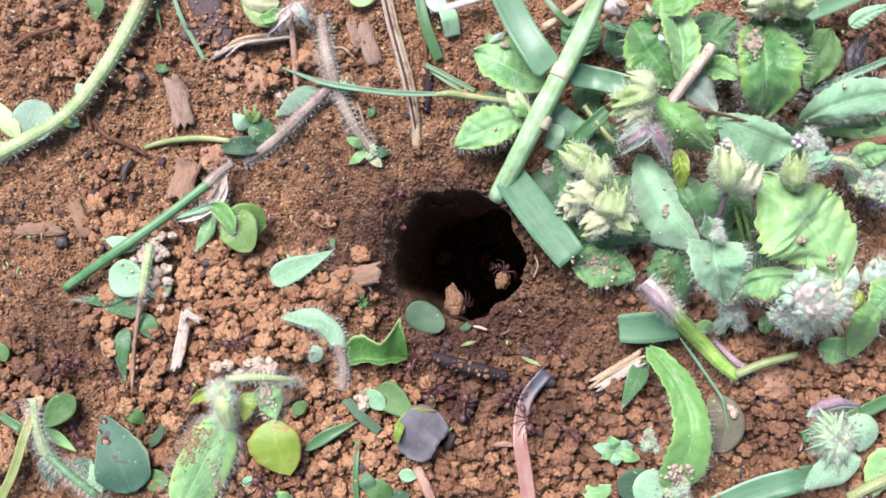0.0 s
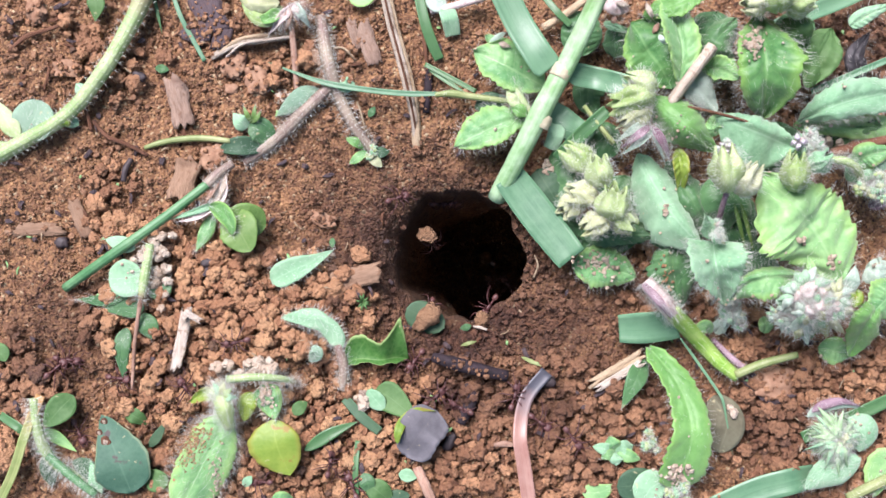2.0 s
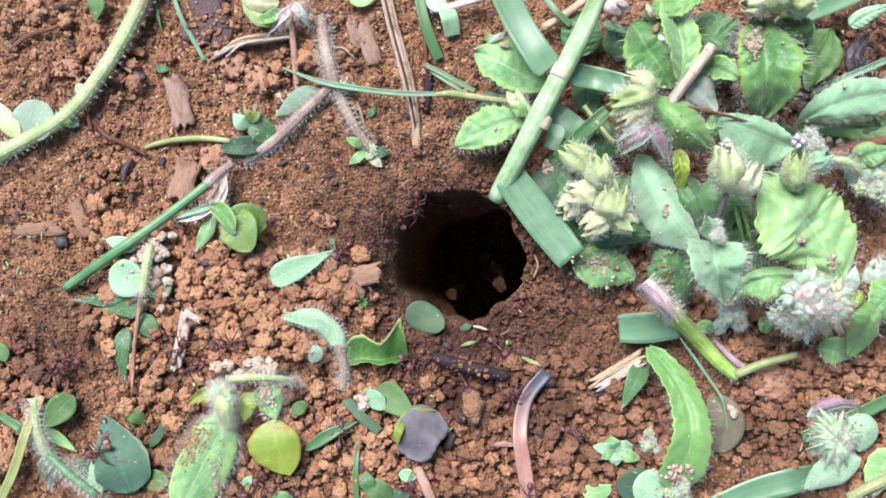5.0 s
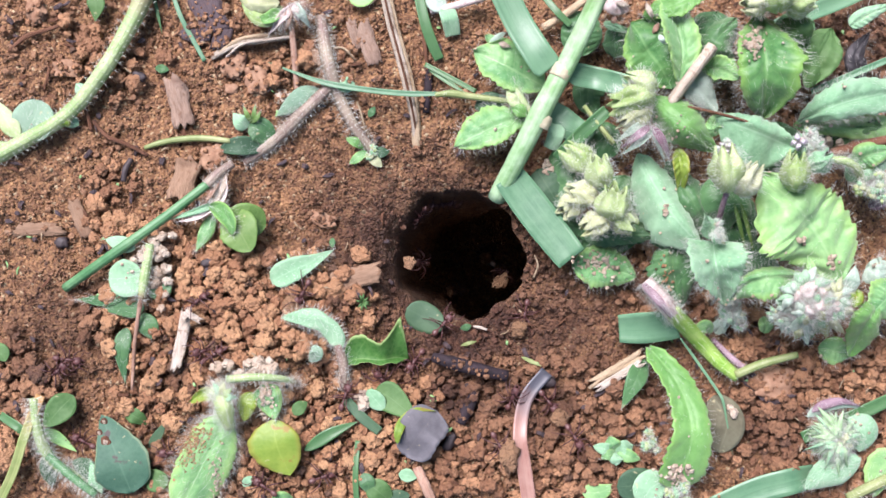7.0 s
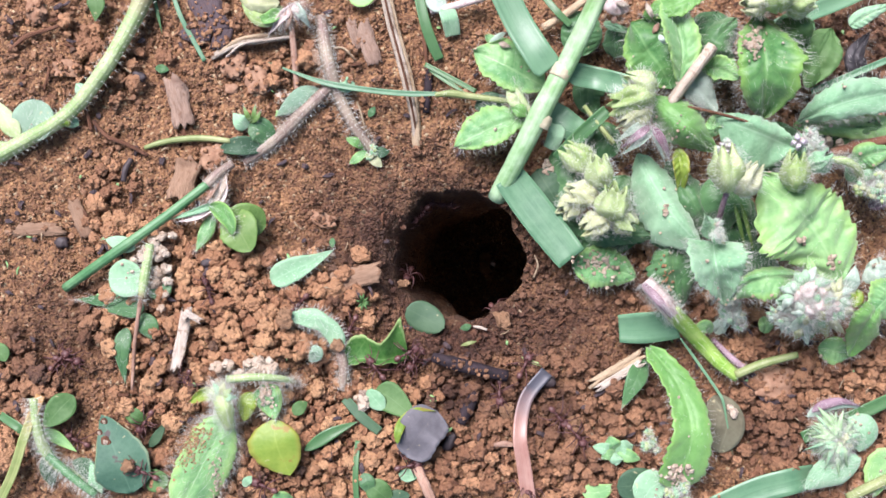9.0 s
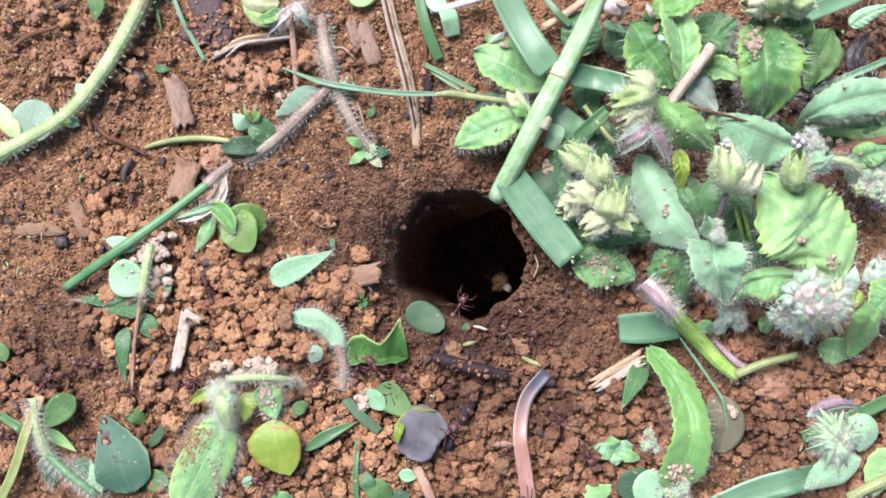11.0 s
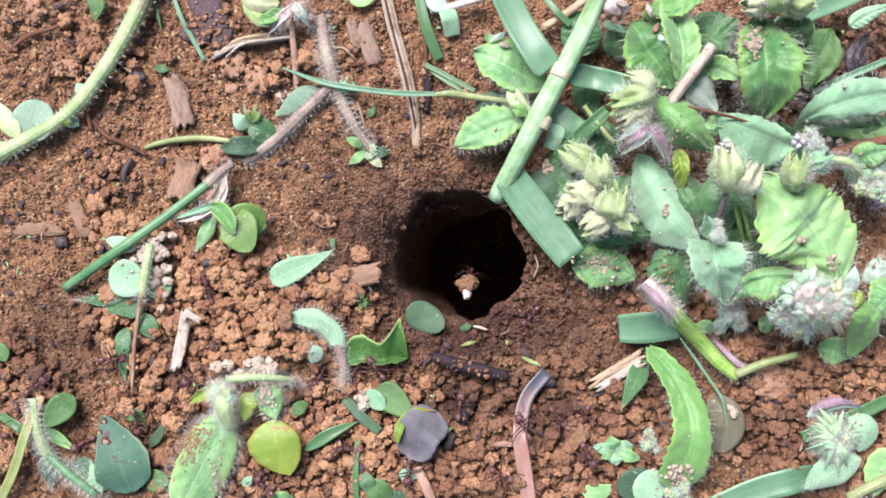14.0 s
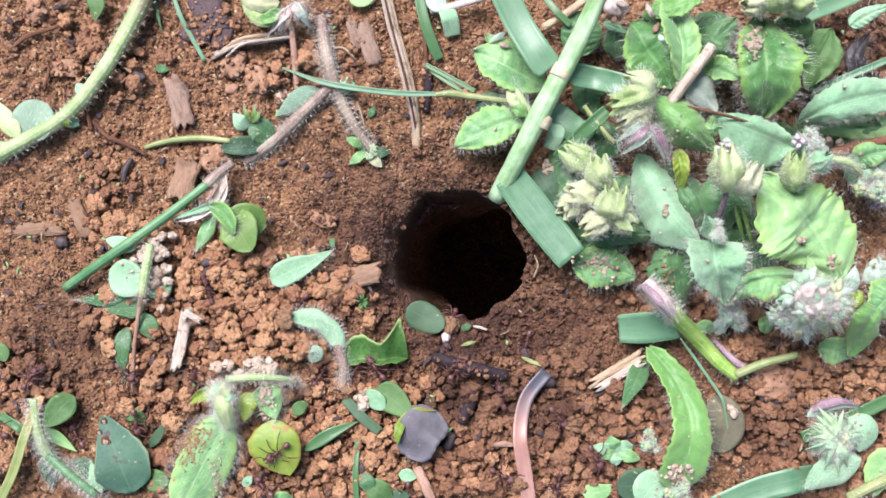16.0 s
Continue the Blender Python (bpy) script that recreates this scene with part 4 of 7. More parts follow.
def weed_upper_left():
    t = thing("hairy_weed", at(30, 255, gh(30, 255)), "hairy pale green weed stem lying over bare soil", "weed")
    plant_stem(t, [(-30, 288, 8), (0, 274, 12), (48, 247, 20), (96, 220, 26), (140, 182, 30), (185, 122, 34), (222, 60, 36), (256, -8, 38), (268, -40, 38)],
               [12, 13, 13, 12, 12.5, 13, 13.5, 15, 15], HAIRY_STEM, 900, 11, n=44, ridges=5, rough=0.12)
    plant_leaf(t, [(45, 245, 22), (58, 215, 26), (72, 178, 22)], 74, LEAF_DUSTY, 160, 10, form="round", cup=0.15, wave=0.03)
    plant_leaf(t, [(34, 244, 24), (12, 215, 30), (-6, 180, 26)], 34, BRACT, 60, 12, form="oval", cup=-0.2)
    plant_leaf(t, [(118, 207, 24), (128, 216, 18), (140, 222, 12)], 24, LEAF_MINT, 20, 10, form="oval", nl=10, nw=4)
    plant_leaf(t, [(112, 212, 34), (116, 220, 30), (119, 226, 22)], 18, LEAF_YELLOW, 10, 10, form="oval", nl=10, nw=4)
    plant_leaf(t, [(150, 170, 20), (142, 158, 18), (135, 148, 12)], 22, LEAF_MINT, 15, 10, form="oval", nl=10, nw=4)
    plant_stem(t, [(48, 247, 20), (25, 258, 16), (-12, 254, 12)], [9, 7, 6], HAIRY_STEM, 40, 12, "", "side_stem")


def weed_upper_middle():
    t = thing("hairy_weed", at(580, 155, gh(580, 155)), "purplish-grey hairy weed with forked stems creeping over soil", "weed")
    plant_stem(t, [(568, 30, 14), (575, 80, 16), (584, 122, 18), (600, 170, 14), (626, 222, 10), (662, 270, 8)], [10, 12, 12, 11, 10, 9], HAIRY_PURPLE, 520, 17, n=30, ridges=5)
    plant_stem(t, [(586, 152, 18), (540, 196, 16), (500, 236, 12), (468, 262, 8), (432, 288, 3)], [9, 11, 11, 11, 9], HAIRY_PURPLE, 380, 16, "", "side_stem", n=26, ridges=5)
    plant_leaf(t, [(565, 158, 12), (530, 175, 22), (490, 205, 10)], 38, LEAF_DUSTY, 120, 9, form="oval", cup=-0.3)
    plant_leaf(t, [(600, 140, 10), (612, 150, 18), (628, 148, 10)], 28, LEAF_MINT, 20, 9, form="round", nl=12)
    plant_leaf(t, [(478, 252, 14), (462, 232, 22), (440, 222, 14)], 46, LEAF_DARK, 25, 10, form="round", cup=0.1)
    plant_leaf(t, [(470, 262, 10), (425, 258, 18), (386, 266, 8)], 34, CLOVER_BLUE, 40, 12, form="oval", cup=0.2)
    plant_leaf(t, [(440, 225, 12), (425, 215, 24), (412, 200, 24)], 30, LEAF_MINT, 30, 10, form="lance")
    for k, (u, v) in enumerate(((430, 186), (452, 184), (462, 196))):
        plant_leaf(t, [(446, 218, 16), (446 + (u - 446) * 0.6, 218 + (v - 218) * 0.5, 26), (u, v, 26)], 9, LEAF_LIGHT, 24, 10, "yellow-green pointed sepal", "sepal", form="lance", wave=0.1, nl=10, nw=4)
    plant_leaf(t, [(648, 262, 10), (630, 252, 20), (612, 245, 14)], 18, LEAF_BRIGHT, 20, 10, form="oval", nl=12)
    plant_leaf(t, [(650, 265, 10), (632, 280, 18), (618, 290, 8)], 17, LEAF, 20, 10, form="oval", nl=12)
    plant_leaf(t, [(656, 268, 10), (674, 270, 20), (690, 268, 12)], 20, CLOVER_BLUE, 20, 10, form="oval", nl=12)
    plant_leaf(t, [(655, 268, 14), (664, 284, 20), (676, 296, 12)], 20, BRACT_TIP, 20, 10, form="oval", nl=12)
    flower_head(t, 656, 272, 16, 30, 41, 9, hairs=60, label="small pinkish woolly bud")


def petiole_curved():
    single("leaf_stalk", tube(lie([(256, 262), (285, 253), (320, 247, 4), (360, 245, 6), (408, 250, 4)], 7), [4, 5.5, 6, 6, 5], 8), PETIOLE, "curved yellow-green leaf stalk lying on soil", "leaf stalk")


def top_bud():
    t = thing("bud_sprig", at(480, 20, gh(480, 20)), "pale lime bud with woolly pinkish sepals beside dry stalks", "flower bud")
    plant_leaf(t, [(500, 14, 26), (465, 22, 38), (428, 2, 34)], 50, BRACT, 60, 12, form="oval", cup=-0.3, wave=0.16, vein=2, seed=3)
    plant_leaf(t, [(495, 5, 36), (455, 2, 44), (415, -18, 36)], 40, BRACT_TIP, 60, 12, form="oval", cup=-0.3, wave=0.2, vein=2, seed=5)
    plant_leaf(t, [(498, 18, 40), (476, 32, 44), (448, 38, 34)], 22, LEAF_BRIGHT, 40, 12, form="lance", cup=0.3, wave=0.2, seed=6)
    for k, (a, b, w) in enumerate((((525, 6), (476, 62), 16), ((520, 5), (548, 48), 16), ((512, 10), (498, 64), 13), ((524, 2), (530, 42), 11), ((506, 14), (486, 50), 12), ((530, 0), (546, 28), 12))):
        plant_leaf(t, [(a[0], a[1], 40), ((a[0] + b[0]) / 2 + 4 * (k % 3) - 4, (a[1] + b[1]) / 2, 44), (b[0], b[1], 24)], w, (PINK_WOOL, LEAF_PALE, STRAW_PINK)[k % 3], 70, 12, "pinkish woolly sepal", "sepal",
                   edge_hairs=60, form="lance", cup=0.5, wave=0.3, nl=16, nw=6, seed=k)


def grass_tuft_stem():
    """The thick jointed grass stem with its blades."""
    t = thing("grass_plant", at(890, 340, gh(890, 340)), "thick jointed light green grass stem with broad blades", "grass")
    plant_stem(t, [(878, 352, 60), (925, 262, 92), (958, 196, 106), (1000, 118, 116), (1030, 58, 122), (1060, -8, 126), (1078, -48, 126)],
               [16, 17, 18, 17, 16, 15, 14], STEM, 0, label="light green grass stem, purple at one end", n=40, sides=14, rough=0.04)
    for u, v, h in ((958, 214, 102), (992, 128, 113)):
        plant_stem(t, [(u - 5, v + 10, h), (u, v, h + 1), (u + 5, v - 10, h)], [16.5, 17.6, 16.5], PINK_NODE, 0, label="brownish swollen joint", name="joint", sides=14, rough=0.1)
    plant_leaf(t, [(972, 124, 118), (948, 90, 122), (917, 40, 118), (888, -20, 110)], 50, GRASS, 0, name="blade", form="strap", cup=0.16, thick=3)
    plant_leaf(t, [(1008, 130, 100), (1050, 138, 84), (1085, 146, 74), (1122, 156, 66)], 40, GRASS, 0, name="blade", form="strap", cup=0.2)
    plant_leaf(t, [(900, 312, 84), (930, 352, 86), (968, 402, 84), (1012, 458, 78)], 62, GRASS, 0, "broad blue-green blade with a cut end", "blade", form="cut", cup=0.12, wave=0.015)
    plant_leaf(t, [(1075, 195, 70), (1035, 232, 74), (985, 282, 66)], 24, GRASS_DARK, 0, name="blade", form="cut", cup=0.3)


def thin_grass():
    t = thing("grass_runner", at(470, 108, gh(470, 108)), "slender blue-green grass blade bridging bare soil", "grass")
    plant_leaf(t, [(466, 107, 8), (520, 128, 22), (572, 146, 34), (640, 158, 38), (720, 166, 44), (800, 166, 52)][::-1], 10, GRASS, 0, name="blade", form="tip", cup=0.4, nw=4, nl=40)
    plant_stem(t, [(770, 168, 48), (800, 166, 54), (840, 172, 60), (905, 180, 64)], [4, 7, 6, 5], PETIOLE, 40, 9, "yellow-green jointed stalk", n=20)
    for a, b, w in (((752, 114), (842, 162), 9), ((760, 124), (834, 172), 8)):
        loose = [(a[0], a[1], 30), ((a[0] + b[0]) / 2, (a[1] + b[1]) / 2, 40), (b[0], b[1], 50)]
        plant_leaf(t, loose, w, GRASS_DARK, 0, name="blade", form="tip" if w == 8 else "cut", cup=0.4, nw=4)
    for name, pts, w, m, lab, f in (("grass_cutting", [(738, -20, 20), (752, 40, 22), (766, 80, 14), (778, 106, 6)], 19, GRASS_DARK, "dark green grass blade stuck in soil", "cut"),
                                    ("grass_cutting", [(272, -10, 8), (279, 25, 6), (287, 60, 2)], 6, GRASS_DARK, "tiny green grass blade on soil", "tip"),
                                    ("grass_cutting", [(302, -20, 16), (320, 30, 14), (340, 68, 8), (362, 108, 2)], 8, GRASS, "narrow grass blade with a dry tip", "cut"),
                                    ("grass_cutting", [(1436, 162, 10), (1500, 136, 30), (1590, 98, 40)], 12, GRASS, "narrow green grass blade over soil", "cut"),
                                    ("grass_cutting", [(1362, 56, 10), (1420, 28, 22), (1480, 5, 26), (1560, -30, 26)], 30, GRASS, "blue-green grass blade behind hairy leaves", "strap"),
                                    ("grass_cutting", [(1262, 900, 8), (1340, 868, 22), (1400, 852, 24), (1440, 842, 12)], 46, GRASS, "broad blue-green grass blade on crumbs", "cut"),
                                    ("grass_cutting", [(1420, 775, 8), (1500, 742, 24), (1590, 700, 30)], 24, GRASS_DARK, "dark blue-green grass blade over crumbs", "cut"),
                                    ("grass_cutting", [(1095, 582, 30), (1145, 580, 34), (1200, 574, 36)], 54, GRASS, "short cut pale blue-green grass blade", "cut"),
                                    ("grass_cutting", [(1202, 596, 40), (1238, 646, 36), (1271, 694, 30), (1280, 712, 28), (1288, 756, 20), (1297, 806, 4)], 5, GRASS, "thin bent grass blade standing on crumbs", "tip"),
                                    ("grass_cutting", [(-10, 905, 14), (22, 838, 24), (44, 770, 24), (72, 700, 10)], 17, GRASS_YELLOW, "yellow-green grass blade with a brown end", "strap"),
                                    ("grass_cutting", [(538, 798, 6), (585, 768, 12), (634, 746, 6)], 22, GRASS_DARK, "short dark green grass blade among crumbs", "lance"),
                                    ("grass_cutting", [(632, 905, 10), (629, 840, 10), (633, 780, 2)], 10, GRASS_DARK, "upright green grass blade between crumbs", "cut"),
                                    ("grass_cutting", [(610, 705, 4), (640, 738, 12), (672, 764, 6)], 18, CLOVER_BLUE, "short grey-green blade under soil crumbs", "cut"),
                                    ("grass_cutting", [(938, 900, 14), (928, 830, 14), (920, 770, 14), (931, 706, 14), (968, 658, 8)], 25, GRASS_PINK, "faded pink grass blade with purple-green end", "strap"),
                                    ("grass_cutting", [(0, 735, 4), (30, 755, 8), (48, 770, 2)], 16, GRASS_DARK, "short green blade half buried in crumbs", "cut"),
                                    ("grass_cutting", [(960, -10, 40), (985, 20, 44), (1010, 45, 40)], 12, GRASS_DARK, "dark grass blade below leaves", "cut")):
        pts = [(u, v, h + gh(u, v) + 5) for u, v, h in pts]
        single(name, leaf(pts, w, f, cup=0.18, nw=6, nl=26, wave=0.01), m, lab, "grass blade", "loose grass blades")


def green_stalk_left():
    t = thing("green_stalk", at(118, 508, gh(118, 508)), "bright green cut stalk leaning on the crumbs", "stalk")
    plant_stem(t, [(116, 510, 12), (200, 450, 32), (290, 386, 44), (370, 324, 48)], [8.5, 9, 8.5, 8], STALK, 0, n=26, sides=12)
    plant_stem(t, [(366, 328, 46), (388, 306, 44), (412, 290, 34)], [10.5, 9, 7], HAIRY_PURPLE, 60, 12, "withered greyish stalk end", "stalk_end")
    for k, (a, b, c, w) in enumerate((((398, 300), (388, 338), (374, 370), 20), ((394, 304), (396, 340), (388, 376), 14), ((390, 310), (376, 336), (360, 366), 13))):
        plant_leaf(t, [(*a, 40), (*b, 46), (*c, 38)], w, (STRAW_TAN, PINK_WOOL, STRAW_PINK)[k], 50, 10, "withered papery sepal", "sepal", form="lance", cup=0.5, wave=0.3, seed=k, edge_hairs=60)
    for k, (b, c, w) in enumerate((((348, 374), (298, 390), 12), ((352, 384), (312, 394), 9), ((360, 372), (330, 388), 10))):
        plant_leaf(t, [(388, 360, 44), (*b, 46 - 4 * k), (*c, 30)], w, (LEAF_MINT, PINK_WOOL, STRAW_WHITE)[k], 40, 10, "withered pale woolly sepal", "sepal", form="lance", cup=0.4, wave=0.3, seed=k, edge_hairs=80)
    plant_leaf(t, [(378, 380, 34), (362, 415, 30), (346, 446, 12)], 26, LEAF, 130, 13, form="lance", cup=-0.3)
    plant_leaf(t, [(400, 396, 38), (436, 394, 47), (471, 400, 38)], 66, LEAF_LIGHT, 0, "smooth light green lobe", "leaf_lobe", cup=0.1, wave=0.02, nw=12, depth=0, vein=0.2, sides=([10, 26, 32, 34, 32, 26, 10], [10, 26, 32, 32, 28, 20, 6]))
    plant_leaf(t, [(402, 378, 38), (424, 410, 49), (444, 446, 36)], 66, LEAF_LIGHT, 0, "smooth light green lobe", "leaf_lobe", cup=0.1, wave=0.02, nw=12, depth=0, vein=0.2, sides=([8, 26, 34, 35, 28, 18, 6], [8, 24, 32, 33, 30, 22, 8]))
    plant_leaf(t, [(370, 364, 46), (390, 372, 54), (406, 392, 58), (412, 416, 46)], 30, LEAF_DEEP, 60, 12, "curled leaf edge fringed with white hairs", edge_hairs=110, form="oval", cup=0.5, wave=0.15)


def weed_left():
    t = thing("hairy_weed", at(235, 680, gh(235, 680)), "half-buried hairy weed with a pale round leaf", "weed")
    plant_stem(t, [(262, 440, 30), (254, 500, 30), (246, 552, 26), (238, 610, 20), (234, 690, 10)], [6, 6, 4, 3.2, 3.2], STRAW_PINK, 0, label="thin brown stalk")
    plant_stem(t, [(266, 432, 32), (256, 490, 33), (250, 530, 30)], [8, 9, 6], HAIRY_STEM, 160, 20, "", "side_stem")
    plant_leaf(t, [(252, 482, 30), (226, 492, 34), (192, 494, 28)], 66, LEAF_MINT, 50, 12, form="round", cup=0.15)
    plant_leaf(t, [(240, 440, 20), (215, 432, 26), (186, 424, 18)], 28, LEAF_MINT, 30, 10, form="oval", nl=12)
    plant_leaf(t, [(245, 500, 8), (190, 530, 10), (135, 530, 4)], 26, LEAF_DARK, 160, 16, form="lance")
    plant_leaf(t, [(255, 545, 10), (225, 545, 14), (180, 548, 5)], 36, LEAF_DARK, 60, 12, form="lance")
    plant_leaf(t, [(262, 520, 12), (290, 515, 16), (300, 490, 12)], 26, LEAF_DARK, 80, 14, form="lance")
    plant_leaf(t, [(250, 555, 8), (262, 580, 10), (268, 600, 4)], 38, LEAF_DARK, 50, 12, form="oval")
    plant_leaf(t, [(225, 580, 6), (215, 620, 10), (222, 680, 4)], 30, LEAF_DARK, 60, 12, form="lance", wave=0.06)


def weed_bottom_left():
    t = thing("hairy_weed", at(400, 700, gh(400, 700)), "dusty hairy weed sprouting from the crumbs", "weed")
    plant_leaf(t, [(402, 735, 40), (384, 775, 54), (354, 832, 52), (318, 905, 36)], 104, LEAF, 520, 18, edge_hairs=420, cup=-0.15, teeth=12, depth=0.05, vein=2.4, nl=36, nw=12, fold=(-0.25, -0.1), sides=([6, 24, 40, 48, 46, 30], [10, 34, 44, 46, 44, 30]))
    plant_leaf(t, [(462, 682, 44), (474, 706, 48), (488, 742, 36)], 50, LEAF, 220, 15, form="oval", cup=-0.2, wave=0.14, edge_hairs=120)
    plant_leaf(t, [(392, 708, 40), (366, 697, 50), (334, 714, 34)], 24, LEAF_YELLOW, 60, 12, form="oval", cup=0.7, wave=0.12)
    plant_leaf(t, [(446, 694, 38), (436, 718, 44), (432, 746, 30)], 34, LEAF_YELLOW, 80, 12, form="oval", wave=0.1)
    plant_stem(t, [(402, 672, 38), (450, 668, 44), (495, 670, 40), (530, 678, 24)], [7, 7, 6, 4], HAIRY_STEM, 240, 18)
    plant_stem(t, [(392, 740, 26), (392, 705, 40), (388, 670, 42)], [12, 13, 8], HAIRY_STEM, 160, 18, "", "side_stem")
    plant_stem(t, [(406, 756, 46), (398, 724, 56), (390, 700, 56), (380, 684, 48)], [9, 16, 15, 6], BRACT, 330, 19, "pale yellow-green hairy bud", "bud", rough=0.3, n=20)
    for k, (u, v, w) in enumerate(((366, 690, 10), (376, 676, 11), (396, 674, 12), (412, 686, 11), (420, 704, 12), (372, 706, 9))):
        plant_leaf(t, [(392, 708, 66), ((392 + u) / 2, (708 + v) / 2 - 2, 72), (u, v, 62)], w, (BRACT, LEAF_MINT, BRACT_TIP)[k % 3], 50, 15, "pointed pale sepal", "sepal", edge_hairs=50, form="lance", wave=0.2, nl=12, nw=4, seed=k)
    # a smaller hairy shoot in the crumbs beside it
    plant_leaf(t, [(548, 640, 18), (560, 625, 26), (552, 612, 20)], 24, LEAF_DUSTY, 160, 14, form="oval", nl=12)
    plant_stem(t, [(606, 690, 6), (608, 650, 18), (598, 610, 26)], [7, 9, 8], HAIRY_PURPLE, 160, 16, "", "side_stem")


def left_corner():
    t = thing("woolly_seedling", at(110, 840, gh(110, 840)), "woolly grey-green seedling in loose crumbs", "seedling")
    plant_stem(t, [(60, 705, 14), (66, 760, 18), (90, 812, 20), (140, 850, 18), (182, 885, 14)], [8, 10, 10, 9, 8], HAIRY_STEM, 900, 21)
    plant_stem(t, [(85, 806, 24), (125, 842, 28), (170, 876, 24)], [8, 8, 7], STALK, 60, 12, "", "side_stem")
    plant_leaf(t, [(88, 800, 12), (86, 832, 16), (92, 862, 6)], 34, CLOVER_BLUE, 320, 16, form="oval", cup=-0.2)
    plant_leaf(t, [(165, 860, 14), (152, 832, 18), (128, 816, 8)], 40, CLOVER_BLUE, 160, 16, form="oval")
    plant_leaf(t, [(172, 884, 14), (168, 850, 24), (160, 815, 18)], 26, LEAF_MINT, 100, 16, form="lance")
    pts = lie([(232, 873, 6), (214, 828, 18), (196, 782, 16), (180, 734, 8)], 16)
    sh = clear_of_soil(leaf(pts, 100, cup=0.12, wave=0.02, depth=0, nl=32, nw=12, sides=([12, 38, 48, 44, 34, 24, 12, 4], [16, 44, 52, 52, 46, 34, 20, 5])))
    spotted = thing("leaf", at(232, 873, gh(232, 873)), "blue-green smooth leaf with brown spots", "leaf")
    blade = part("blade", sh, CLOVER_SPOT, spotted)
    for u, v, r in ((189, 782, 9), (177, 766, 6), (186, 748, 7)):
        p, nrm = min(sh.roots, key=lambda q: (q[0] - at(u, v, q[0].z / G)).length)[:2]
        for k, mat in ((1.0, TWIG), (0.55, STRAW_TAN)):
            part("leaf_spot", lump(p + nrm * (0.4 + 0.5 * (k < 1)) * G, (r * k, r * 1.15 * k, 1.4), int(u), 0.3, (0, 0, 20), metres=True), mat, blade, "brown leaf spot" if k == 1 else "pale heart of a spot")
    loose_leaf("leaf", [(130, 700, 8), (106, 724, 14), (78, 756, 8)], 48, CLOVER, "smooth green oval leaf on crumbs", form="oval", cup=0.15, lift=16)
    loose_leaf("leaf", [(78, 760, 0), (105, 778, 8), (136, 800, 0)], 22, LEAF, "narrow green leaf under another leaf", form="lance", lift=10)
    loose_leaf("leaf", [(258, 845, 2), (275, 850, 6), (300, 850, 2)], 40, CLOVER, "small green leaf half under crumbs", form="round", lift=8, nl=14)
    loose_leaf("leaf", [(218, 728, -6), (240, 738, 6), (262, 752, -6)], 28, CLOVER, "small green leaf half buried in crumbs", form="oval", lift=4, nl=12)
    loose_leaf("leaf", [(264, 792, -4), (280, 770, 8), (294, 744, -8)], 18, CLOVER_BLUE, "pale green leaf piece among crumbs", form="lance", lift=6, nl=12)
    loose_leaf("leaf", [(-20, 620, 6), (0, 625, 8), (10, 640, 2)], 34, CLOVER, "green leaf at the edge of bare soil", form="oval", lift=8, nl=12)


